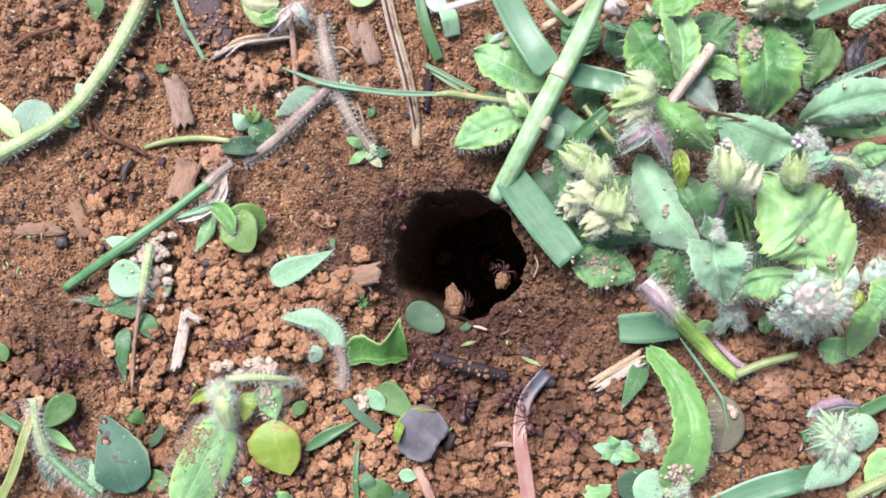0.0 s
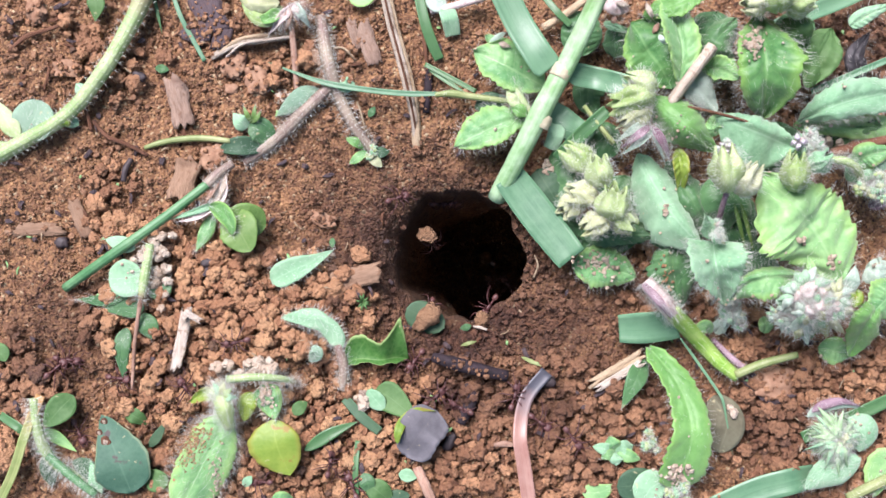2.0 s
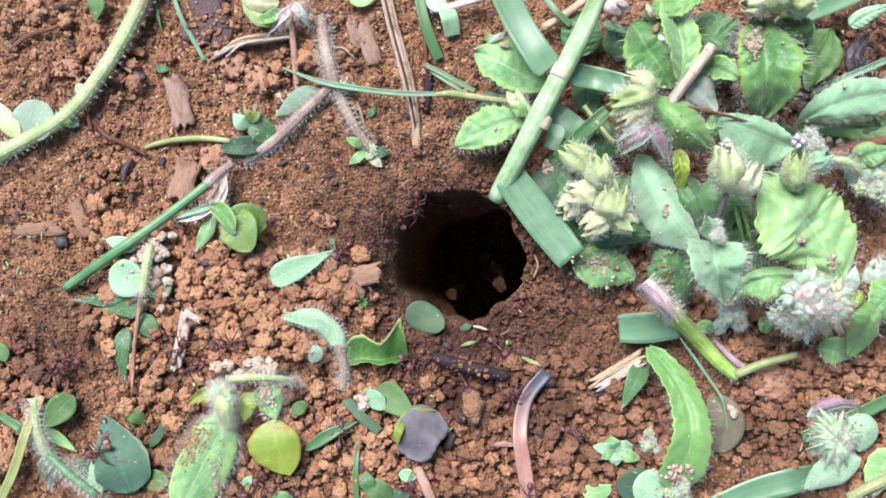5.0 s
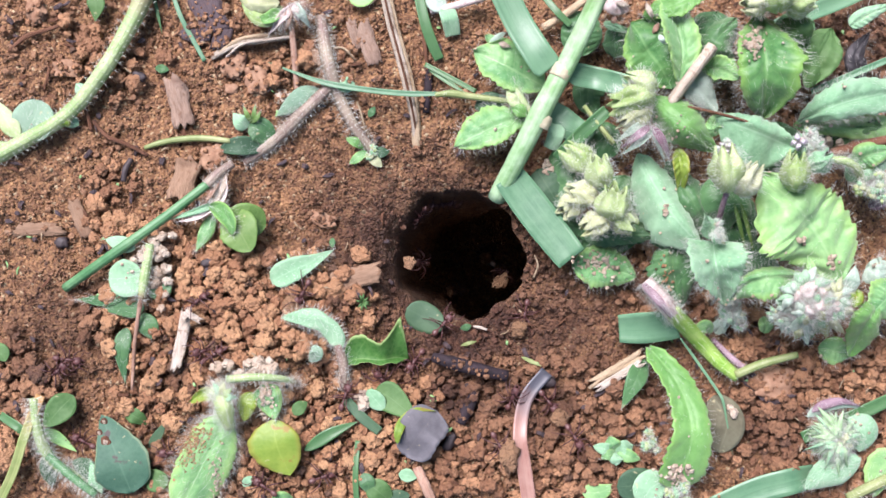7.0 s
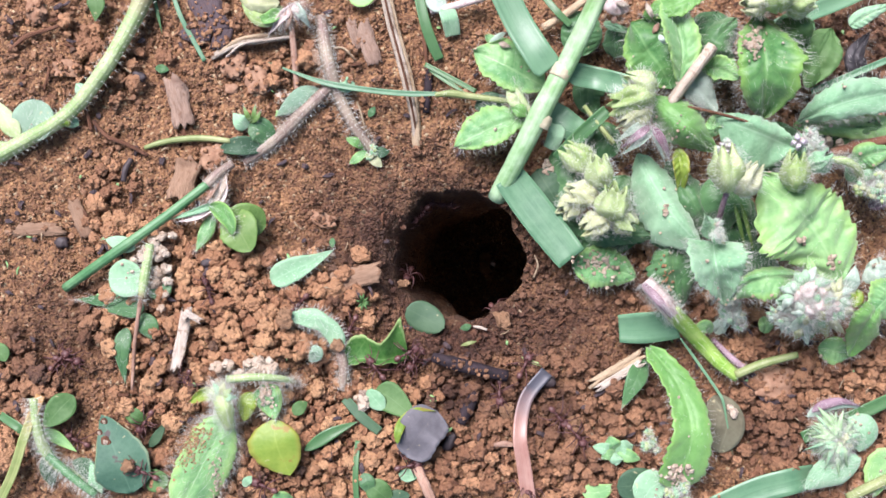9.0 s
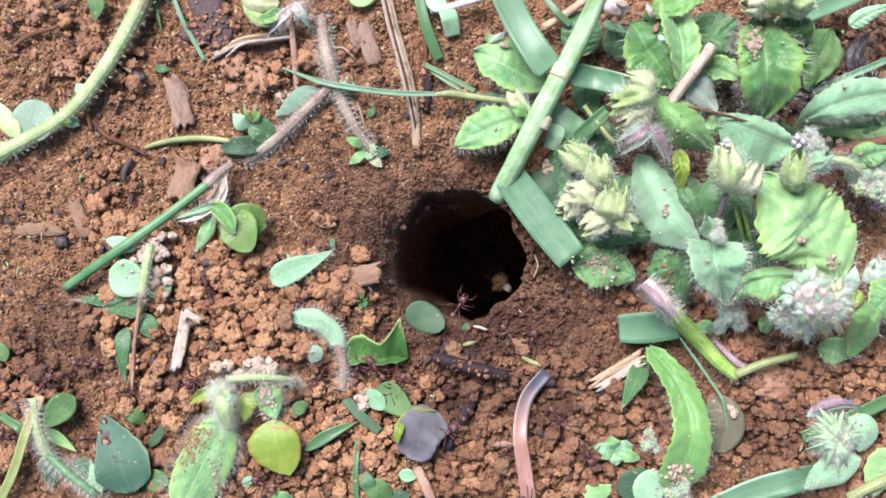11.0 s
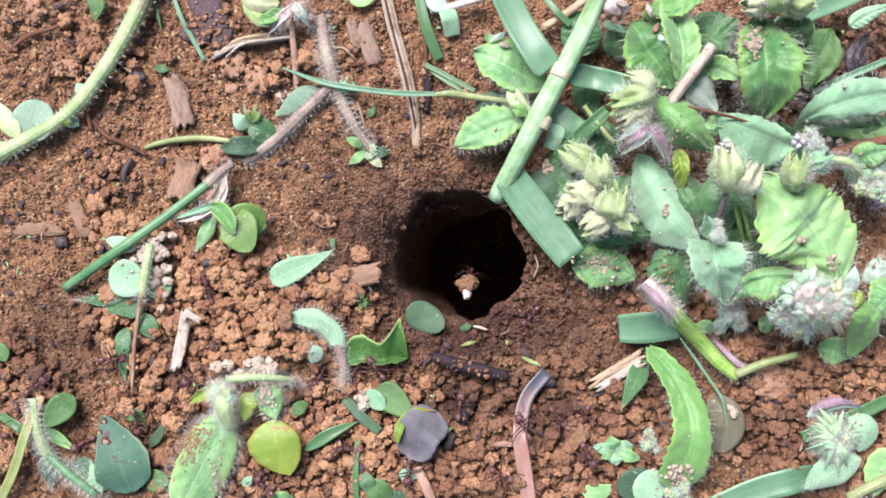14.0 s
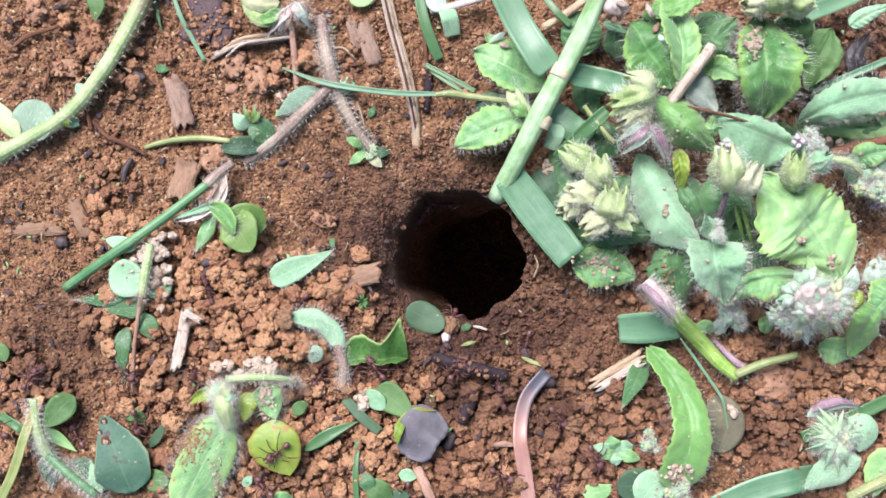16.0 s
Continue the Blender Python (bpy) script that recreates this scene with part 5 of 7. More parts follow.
def middle_leaves():
    loose_leaf("leaf", [(480, 498, -5), (520, 478, 8), (556, 462, 10), (590, 443, 4)], 44, LEAF_MINT, "small pale green hairy leaf on bare soil", cup=0.2, lift=12, hairs=130, hair=13, depth=0.02, sides=([15, 23, 22, 18, 12, 6, 1], [13, 20, 19, 15, 10, 5, 1]))
    loose_leaf("leaf", [(720, 545, 2), (748, 560, 8), (786, 580, 4)], 54, CLOVER_BLUE, "round blue-green leaf at the burrow mouth", form="round", cup=-0.12, lift=16)
    loose_leaf("leaf", [(498, 562, 6), (545, 562, 18), (580, 580, 22), (606, 618, 12)], 40, LEAF_MINT, "pale woolly curled leaf on soil crumbs", cup=-0.25, wave=0.12, lift=16, hairs=320, hair=13, depth=0.03, sides=([2, 8, 14, 18, 15, 17, 16, 8], [3, 10, 16, 17, 14, 16, 15, 8]))
    t = thing("leaf", at(660, 630, gh(660, 630)), "glossy dark green curled leaf with pale edges", "leaf")
    plant_leaf(t, [(606, 645, 12), (635, 636, 24), (672, 638, 26), (700, 634, 22), (722, 634, 10)], 80, CLOVER_DEEP, 0, name="blade", cup=0.1, wave=0.10, depth=0.03, nl=44, nw=12, seed=4, fold=(0.35, 0.9),
               sides=([4, 22, 40, 44, 36, 30, 48, 72, 40, 16, 3], [3, 5, 8, 5, 4, 8, 5, 9, 6, 4, 2]))
    loose_leaf("leaf", [(664, 690, 6), (690, 704, 16), (734, 740, 6)], 52, CLOVER, "pale green oval leaf overlapping another", form="oval", cup=0.1, lift=18, petiole=[(672, 716, 14), (662, 700, 18), (655, 688, 12)])
    loose_leaf("leaf", [(650, 690, 8), (668, 712, 14), (680, 726, 8)], 30, LEAF_MINT, "small pale curled leaf on crumbs", form="oval", lift=20, nl=14)
    t = thing("leaf", at(745, 765, gh(745, 765)), "round purple-grey leaf with a green rim", "leaf")
    plant_leaf(t, [(716, 806, 26), (745, 766, 34), (774, 728, 30)], 86, LEAF_PURPLE, 0, name="blade", cup=0.03, wave=0.05, vein=0.2, depth=0, nl=36, nw=12,
               sides=([14, 26, 33, 38, 41, 41, 38, 30, 14], [20, 36, 40, 36, 35, 36, 38, 36, 20]))
    plant_leaf(t, [(703, 786, 38), (705, 764, 46), (716, 742, 48), (738, 726, 46), (772, 728, 38)], 17, LEAF_YELLOW, 0, "yellow-green leaf rim", "leaf_rim", form="lance", cup=0.05, nl=24, nw=4)
    loose_leaf("leaf", [(484, 742, 14), (490, 788, 24), (514, 842, 8)], 88, LEAF_YELLOW, "heart-shaped yellow-green leaf with a brown edge", cup=-0.10, lift=20, depth=0, nl=32, nw=12,
               sides=([6, 27, 37, 40, 38, 28, 5], [8, 33, 46, 49, 43, 27, 5]))
    loose_leaf("leaf", [(520, 735, 2), (530, 722, 8), (544, 712, 2)], 24, CLOVER, "small dull green leaf among crumbs", form="oval", lift=14, nl=12)
    for u, v, a, w, m in ((672, 872, 40, 60, CLOVER), (702, 884, -20, 50, CLOVER_BLUE), (722, 842, 10, 34, LEAF_MINT), (650, 856, 70, 40, LEAF_DARK), (438, 852, -50, 24, LEAF_MINT), (500, 884, 0, 40, LEAF)):
        c, s = math.cos(radians(a)) * w * 0.5, math.sin(radians(a)) * w * 0.5
        loose_leaf("leaf", [(u - c, v - s, 0), (u, v, 7), (u + c, v + s, 0)], w * 0.7, m, "small green leaf half covered by crumbs", form="oval", lift=9, nl=14)
    for u, v, a, w in ((658, 198, -60, 22), (287, 122, 10, 26), (610, 152, 0, 20), (588, 430, 90, 18), (830, 608, -15, 30), (824, 580, 160, 22), (940, 640, 25, 40)):
        c, s = math.cos(radians(a)) * w * 0.5, math.sin(radians(a)) * w * 0.5
        loose_leaf("leaf_scrap", [(u - c, v - s, 0), (u, v, 4), (u + c, v + s, 0)], 7 if w > 28 else w * 0.6, LEAF_DARK if w < 28 else PETIOLE, "tiny green leaf scrap on soil", "leaf scrap", form="oval", lift=7, nl=10, nw=4)
    for k in range(9):
        b = k * 2.4
        loose_leaf("moss_sprig", [(642, 535, 0), (642 + 7 * math.cos(b), 535 + 9 * math.sin(b), 9), (642 + 13 * math.cos(b), 535 + 17 * math.sin(b), 6)], 4, CLOVER, "tiny yellow-green moss sprig on soil", "moss", "moss tuft", form="lance", lift=5, nl=6, nw=2)
    loose_leaf("leaf", [(164, -14, 10), (170, 10, 14), (168, 38, 4)], 32, CLOVER, "pointed green leaf tip over soil", form="lance", lift=14, hairs=16, hair=8)


def litter():
    t = thing("dry_stalk", at(708, 90, gh(708, 90)), "split tan dry stalk lying on soil", "stalk")
    for k, (du, w, lift, end) in enumerate(((0, 20, 8, 262), (-7, 8, 13, 250), (7, 8, 12, 268), (2, 6, 16, 226), (-3, 4, 17, 240))):
        plant_leaf(t, [(680 + du, -20, lift), (694 + du, 40, lift + 4), (708 + du, 92, lift + 5), (722 + du, 146, lift + 4), (734 + 0.7 * du, 205, lift), (738 + 0.5 * du, end, 2)], w, (STRAW, STRAW_TAN, STRAW, STRAW_WHITE, TWIG)[k], 0,
                   name="fibre", form="cut", cup=-0.9, wave=0.08, thick=5, nl=48, nw=6, seed=k)
    t = thing("dry_stalk", at(446, 72, gh(446, 72)), "brown split and wrinkled dry stalk", "stalk")
    for k, (du, dv, w) in enumerate(((0, 0, 15), (4, -5, 8), (-3, 6, 7), (10, 3, 5))):
        plant_leaf(t, [(380 + 2 * du, 98 + dv, 4 + 3 * k), (420 + du, 75 + dv, 14 + 3 * k), (468 + du, 67 + dv, 20 + 3 * k), (512 + du, 63 + 0.5 * dv, 20 + 3 * k)], w, (STRAW_TAN, STRAW, STRAW_TAN, STRAW_WHITE)[k], 0,
                   name="fibre", form="cut", cup=-0.9, wave=0.12, thick=4, nl=30, nw=6, seed=k)
    stick("dry_stalk", [(512, 20, 26), (519, 80, 18), (526, 168, 8)], [5.5, 5.5, 5], STRAW_PINK, "straight pinkish straw stalk", "stalk", flat=0.6, rough=0.15)
    stick("dry_stalk", [(1262, 82, 70), (1226, 130, 76), (1186, 184, 66)], [10, 10, 10], STRAW_TAN, "grey-tan broken stalk among leaves", "stalk", rough=0.15, sides=12)
    stick("dry_stalk", [(1472, 272, 50), (1520, 260, 54), (1590, 244, 54)], [9, 10, 9], TWIG, "reddish-brown dry stalk among leaves", "stalk", rough=0.15)
    stick("dry_stalk", [(960, 50, 20), (1000, 26, 26), (1045, -8, 30)], [7, 7, 7], STRAW, "tan dry stalk under grass", "stalk", rough=0.15)
    chip("straw", 321, 604, 96, 19, 9, 101, STRAW_WHITE, "bleached white split straw on crumbs", "straw", seed=21, lift=22)
    chip("straw", 340, 560, 34, 11, 5, 30, STRAW_WHITE, "frayed bleached straw end", "straw", seed=22, lift=28)
    chip("straw", 330, 556, 26, 8, 4, 118, STRAW_WHITE, "frayed bleached straw end", "straw", seed=23, lift=27)
    stick("straw", [(738, 828, 10), (752, 858, 14), (772, 905, 10)], [8, 9, 9], STRAW_PINK, "pinkish split straw among crumbs", "straw", rough=0.2, flat=0.6)
    stick("straw", [(874, 788, 2), (892, 786, 6), (908, 788, 2)], [3, 6, 4], STRAW_PINK, "short tan straw piece", "straw", flat=0.6)
    stick("straw", [(946, 452, 2), (952, 470, 4), (944, 492, 2)], [1.5, 2, 1.5], STRAW, "thin straw fibre at the burrow rim", "straw")
    stick("straw", [(838, 578, 2), (850, 580, 5), (862, 584, 2)], [2, 3, 2], STRAW_WHITE, "tiny white straw piece", "straw")
    chip("straw_husk", 1092, 652, 100, 16, 8, -31, STRAW, "hollow tan split straw husk", "straw", seed=8, lift=14)
    chip("straw_husk", 1098, 664, 84, 13, 8, -31, STRAW_WHITE, "pale inner half of a split straw", "straw", seed=9, lift=13)
    stick("twig", [(164, 214, 3), (190, 242, 6), (225, 256, 8), (262, 276, 3)], [3, 4, 4, 3], TWIG, "thin brown twig on soil", n=16)
    stick("twig", [(150, 188, 4), (156, 208, 6), (162, 232, 3)], [4, 4, 3], TWIG, "short grey-brown twig on soil", n=10)
    stick("twig", [(15, 92, 0), (45, 66, 5), (75, 56, 5), (105, 46, 0)], [3, 5, 4, 3], TWIG, "brown root fibre on crumbs", n=16)
    stick("twig", [(87, 118, 0), (84, 138, 4), (78, 160, 0)], [2.5, 3, 2], TWIG, "thin dry root fibre on crumbs", n=10)
    stick("twig", [(588, 86, 2), (606, 85, 6), (618, 94, 5), (630, 108, 1)], [1.6, 2, 2, 1.4], STRAW, "curled pale rootlet on soil", n=14)
    stick("twig", [(632, 180, 2), (640, 205, 5), (646, 225, 4), (658, 246, 1)], [1.5, 1.8, 1.8, 1.4], STRAW, "curled reddish rootlet on soil", n=14)
    stick("twig", [(750, 60, 2), (753, 90, 5), (757, 118, 1)], [3.5, 4, 3], TWIG, "thin brown twig beside a stalk", n=10)
    stick("twig", [(218, 322, 2), (222, 300, 6), (232, 282, 4)], [5, 6, 5], STONE, "short dark purple twig piece")
    stick("charred_twig", [(766, 632, 4), (800, 642, 9), (840, 653, 9), (898, 666, 3)], [8, 12, 12, 10], TWIG_SHADE, "blackened twig lying on crumbs", lift=25, n=18, rough=0.12, sides=12)
    # a black stick put in for the darkness of a deep crevice
    stick("charred_twig", [(842, 696, 2), (828, 722, 4), (814, 750, 2)], [8, 12, 9], TWIG_SHADE, "short black strip for the shade in a crevice", lift=5)
    # this black strip stands in for a shadow beside the dry stalk
    stick("charred_twig", [(758, 120, 1), (758, 150, 3), (754, 200, 0)], [7, 8, 6], TWIG_SHADE, "dark strip standing in for a shadow on soil", lift=2)
    chip("wood_chip", 318, 182, 84, 38, 14, 78, WOOD, "grey-brown weathered wood chip on soil", seed=3)
    chip("wood_chip", 326, 318, 76, 44, 16, -74, WOOD_TAN, "tan smooth wood chip wedged in crumbs", seed=4, lift=14)
    chip("wood_chip", 55, 406, 104, 24, 10, 0, WOOD_TAN, "flat brown wood sliver pressed into soil", seed=5, lift=3)
    chip("wood_chip", 143, 388, 62, 26, 10, 66, WOOD_TAN, "reddish-brown wood chip in soil", seed=6, lift=4)
    chip("wood_chip", 634, 490, 82, 36, 10, -12, WOOD_TAN, "reddish-tan square wood chip on soil", seed=7, lift=7)
    chip("wood_chip", 652, 78, 72, 30, 10, 72, WOOD, "grey splintered wood chip in soil", seed=11, lift=4)
    chip("wood_chip", 626, 62, 50, 16, 8, 78, WOOD, "narrow grey wood splinter in soil", seed=12, lift=3)
    chip("wood_chip", 562, 100, 40, 24, 10, 40, WOOD_TAN, "brown wood scrap on soil", seed=15, lift=5)
    chip("bark_piece", 372, 26, 74, 52, 12, 70, LEAF_DEAD_DARK, "dark purplish rotten bark piece", "bark", seed=13, lift=8)
    chip("bark_piece", 396, 62, 60, 26, 9, 118, LEAF_DEAD_DARK, "dark purplish sliver of rotten bark", "bark", seed=17, lift=8)
    chip("bark_piece", 344, 64, 44, 30, 8, 40, LEAF_DEAD_DARK, "dark purplish sliver of rotten bark", "bark", seed=18, lift=6)
    chip("bark_piece", 1350, 690, 70, 26, 10, 40, LEAF_DEAD_DARK, "dark brown bark piece in soil", "bark", seed=14, lift=5)
    clod(455, 142, 20, 28, 9, 3, label="flat tan clod of hardened soil", turn=-20)
    clod(412, 112, 24, 28, 9, 4, label="flat tan clod of hardened soil", turn=20)
    clod(410, 158, 12, 10, 6, 5, label="small grey pebble on soil", name="pebble", category="pebble")
    clod(502, 172, 14, 12, 10, 6, PALE_CRUMB, "small pale sandy clod")
    clod(570, 388, 26, 13, 9, 7, label="tan elongated clod beside wood chip", turn=22)
    clod(380, 282, 26, 24, 14, 8, label="brown soil clod by a stalk")
    clod(246, 136, 13, 9, 8, 9, STONE, "small dark purple pebble", "pebble", 20, category="pebble")
    clod(296, 98, 8, 6, 6, 10, STONE, "small black pebble on soil", "pebble", category="pebble")
    clod(795, 783, 10, 18, 8, 12, STONE, "dark grey seed-shaped pebble", "pebble", 25, category="pebble")
    clod(972, 676, 12, 11, 8, 22, STONE, "dark pebble at the end of a faded blade", "pebble", category="pebble")
    clod(110, 430, 12, 10, 8, 13, STONE, "dark wrinkled pebble in soil", "pebble", category="pebble")
    clod(368, 465, 12, 8, 7, 14, STONE, "dark purple pebble among crumbs", "pebble", -20, category="pebble")
    clod(240, 20, 14, 12, 8, 16, label="rust-brown clod of soil")
    clod(118, 122, 26, 16, 11, 17, label="rust-brown clod of soil")
    clod(65, 22, 18, 20, 12, 18, label="rust-brown clod of soil")
    clod(0, 800, 34, 40, 22, 19, CLUMP, "large orange-brown clod of soil")
    clod(1368, 678, 40, 26, 14, 20, label="large brown clod of soil among leaves")
    crumb_cluster(450, 650, 52, 16, 26, 7, 12, 1, 14)
    crumb_cluster(270, 440, 34, 18, 16, 6, 11, 2, 20, turn=-30)
    crumb_cluster(284, 490, 14, 34, 14, 6, 11, 3, 16)
    crumb_cluster(640, 712, 14, 16, 10, 7, 11, 4, 14)
    crumb_cluster(470, 700, 14, 30, 40, 1.6, 4.5, 5, 40, "pale sand grains on a hairy leaf")
    crumb_cluster(336, 782, 28, 46, 480, 0.6, 2.2, 6, 58, "orange-brown soil dust on a hairy leaf", CLUMP, turn=22)
    crumb_cluster(330, 716, 34, 16, 70, 0.9, 2.8, 21, 58, "orange-brown soil grains on a withered leaf", CLUMP, turn=-12)
    crumb_cluster(384, 850, 10, 34, 60, 0.9, 2.6, 19, 58, "pale sand grains on a hairy leaf")
    crumb_cluster(1334, 74, 22, 28, 70, 1.8, 4.2, 7, 62, "pale sand grains on a hairy leaf")
    crumb_cluster(1420, 425, 10, 8, 5, 4, 6, 8, 96, "pale sand grains on a green leaf")
    crumb_cluster(1470, 462, 8, 14, 7, 3, 5.5, 9, 94, "pale sand grains on a green leaf")
    crumb_cluster(1058, 468, 36, 22, 60, 1.6, 4.2, 10, 32, "pale sand grains on a leaf")
    crumb_cluster(1178, 500, 14, 40, 26, 1.6, 3.6, 16, 32, "orange sand grains on a leaf", CLUMP)
    crumb_cluster(1192, 240, 30, 30, 8, 1.6, 3.2, 17, 60, "pale sand specks on a leaf")
    crumb_cluster(1180, 372, 8, 10, 7, 2.5, 4.5, 18, 60, "pale sand grains on a leaf")
    crumb_cluster(1465, 255, 22, 16, 18, 4, 8, 11, 66)
    crumb_cluster(1200, 838, 24, 22, 26, 3, 6, 12, 50, "orange sand grains on a curled leaf")
    crumb_cluster(1296, 730, 8, 8, 4, 6, 9, 13, 20)
    crumb_cluster(968, 296, 8, 18, 12, 3, 5, 14, 60)


def right_weed():
    """The dense hairy weed with woolly flower heads."""
    t = thing("hairy_weed", at(1280, 330, gh(1280, 330)), "dense hairy green weed with pale woolly flower heads", "weed")

    def L(points, width, mat=LEAF, hairs=130, hair=15, **more):
        more.setdefault("form", "egg")
        more.setdefault("cup", -0.22)
        more.setdefault("vein", 1.7)
        more.setdefault("wave", 0.07)
        more.setdefault("nl", 30)
        more.setdefault("nw", 10)
        width *= 1.12
        plant_leaf(t, points, width, mat, hairs // 2, hair, edge_hairs=hairs // 2, seed=int(points[0][0]), **more)
    # low leaves; LEAF_DARK also puts the shade on them into the colour
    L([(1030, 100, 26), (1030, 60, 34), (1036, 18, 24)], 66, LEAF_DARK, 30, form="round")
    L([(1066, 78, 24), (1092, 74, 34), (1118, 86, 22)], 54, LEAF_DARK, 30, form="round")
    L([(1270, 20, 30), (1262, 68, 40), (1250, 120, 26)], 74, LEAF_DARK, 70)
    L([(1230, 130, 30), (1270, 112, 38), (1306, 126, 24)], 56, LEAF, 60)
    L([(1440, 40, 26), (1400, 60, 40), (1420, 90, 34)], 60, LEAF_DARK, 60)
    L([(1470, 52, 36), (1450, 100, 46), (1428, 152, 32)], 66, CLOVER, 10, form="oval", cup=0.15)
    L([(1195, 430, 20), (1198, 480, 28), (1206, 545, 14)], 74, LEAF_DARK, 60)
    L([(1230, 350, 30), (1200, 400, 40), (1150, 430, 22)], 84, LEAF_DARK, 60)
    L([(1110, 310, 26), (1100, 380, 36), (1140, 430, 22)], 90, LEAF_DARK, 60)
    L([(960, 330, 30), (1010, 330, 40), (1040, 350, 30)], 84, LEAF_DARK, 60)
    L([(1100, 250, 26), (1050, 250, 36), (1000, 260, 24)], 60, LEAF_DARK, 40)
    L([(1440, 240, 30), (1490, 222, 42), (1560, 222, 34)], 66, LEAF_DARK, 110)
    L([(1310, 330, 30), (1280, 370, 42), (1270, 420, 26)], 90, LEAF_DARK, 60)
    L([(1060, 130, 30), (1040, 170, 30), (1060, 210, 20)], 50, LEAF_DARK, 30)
    def S(points, left, right, mat=LEAF, hairs=110, hair=14, **more):
        more.setdefault("cup", (-0.38, -0.12, 0.12, -0.25)[int(points[0][0]) % 4])
        more.setdefault("vein", 1.8)
        more.setdefault("fold", ((-0.35, -0.15), (0.2, -0.3), (0.1, 0.3), (-0.1, -0.5), (0.3, 0.1))[int(points[0][0]) % 5])
        more.setdefault("wave", 0.09)
        more.setdefault("depth", 0.075)
        more.setdefault("nl", 36)
        more.setdefault("nw", 12)
        left, right = [x * 1.08 for x in left], [x * 1.08 for x in right]
        width = max(left) + max(right)
        plant_leaf(t, points, width, mat, hairs // 2, hair, edge_hairs=hairs, seed=int(points[0][0]), sides=(left, right), **more)
    # beside the grass stem
    S([(968, 122, 50), (915, 92, 62), (858, 62, 50)], [8, 26, 6], [8, 18, 5], LEAF, 50)
    S([(966, 154, 58), (922, 130, 74), (880, 109, 74), (838, 90, 56)], [8, 32, 36, 30, 4], [10, 58, 56, 36, 6], LEAF, 130)
    S([(938, 204, 60), (890, 218, 76), (845, 238, 70), (804, 260, 50)], [5, 22, 28, 22, 4], [5, 28, 36, 30, 6], LEAF, 150)
    L([(928, 204, 70), (914, 176, 82), (898, 150, 70)], 26, LEAF_YELLOW, 90, form="lance")
    L([(840, 190, 44), (870, 180, 56), (905, 176, 60)], 34, CLOVER_BLUE, 20, form="lance")
    L([(972, 196, 56), (1000, 218, 60), (1044, 250, 46)], 44, GRASS, 0, form="cut", vein=0)
    L([(950, 300, 34), (975, 340, 44), (1010, 400, 30)], 70, CLOVER_BLUE, 30)
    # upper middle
    S([(1258, -18, 70), (1200, 5, 78), (1138, 30, 58)], [6, 22, 6], [6, 30, 6], LEAF_BRIGHT, 90)
    S([(1190, 158, 54), (1168, 118, 70), (1142, 80, 70), (1116, 40, 54)], [5, 34, 48, 34, 6], [8, 60, 80, 74, 40], LEAF_DEEP, 110)
    S([(1202, 148, 66), (1210, 90, 80), (1196, 30, 72), (1178, -20, 58)], [5, 22, 30, 24, 6], [5, 24, 30, 22, 6], LEAF, 90, vein=2.2, fold=(0.3, -0.1))
    S([(1240, 134, 40), (1266, 76, 52), (1302, 32, 40)], [8, 36, 8], [8, 38, 8], LEAF_DARK, 100)
    S([(1242, 118, 52), (1275, 122, 60), (1308, 140, 46)], [8, 22, 5], [8, 22, 5], LEAF, 50)
    S([(1348, 22, 56), (1352, 80, 76), (1356, 140, 76), (1350, 210, 50)], [6, 36, 58, 46, 8], [6, 40, 46, 40, 12], LEAF_DEEP, 260, 22, cup=-0.2, vein=2.6, fold=(0.5, 0.35))
    L([(1386, 34, 46), (1414, 56, 56), (1426, 88, 44)], 52, CLOVER, 30, form="oval")
    S([(1428, 156, 34), (1450, 105, 48), (1472, 50, 36)], [6, 26, 8], [8, 26, 10], CLOVER, 0, depth=0, vein=0.4, cup=0.15)
    L([(1530, 142, 24), (1514, 100, 34), (1540, 55, 24)], 34, LEAF_BLACKISH, 60, form="lance")
    L([(1504, 46, 40), (1535, 26, 50), (1580, 8, 46)], 26, LEAF_MINT, 80)
    L([(1208, 112, 50), (1234, 152, 62), (1270, 198, 46)], 56, LEAF_PALE, 240, 16)
    L([(1070, -10, 50), (1090, 8, 50), (1112, 20, 40)], 34, PINK_WOOL, 60, form="oval")
    L([(1068, 40, 44), (1088, 48, 52), (1112, 58, 44)], 14, LEAF_MINT, 60, form="lance")
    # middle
    S([(1148, 170, 72), (1192, 203, 88), (1230, 235, 88), (1268, 270, 62)], [5, 30, 34, 26, 4], [5, 32, 36, 24, 4], LEAF_BRIGHT, 260, 16, vein=2.2, fold=(-0.2, -0.5))
    S([(1266, 206, 72), (1335, 232, 88), (1408, 262, 72)], [4, 18, 24, 24, 8], [4, 42, 66, 60, 14], LEAF_MINT, 60, vein=0.8, cup=-0.3)
    S([(1270, 240, 66), (1262, 225, 74), (1268, 205, 66)], [6, 14, 5], [6, 14, 5], LEAF, 30)
    L([(1200, 262, 64), (1206, 300, 70), (1204, 356, 46)], 26, LEAF_YELLOW, 70, form="lance", cup=0.2)
    S([(1128, 272, 56), (1160, 330, 72), (1196, 386, 72), (1244, 442, 52)], [8, 30, 30, 22, 4], [6, 34, 44, 46, 8], LEAF_MINT, 140, fold=(-0.1, -0.3))
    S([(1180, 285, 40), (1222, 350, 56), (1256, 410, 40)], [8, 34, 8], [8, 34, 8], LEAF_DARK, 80)
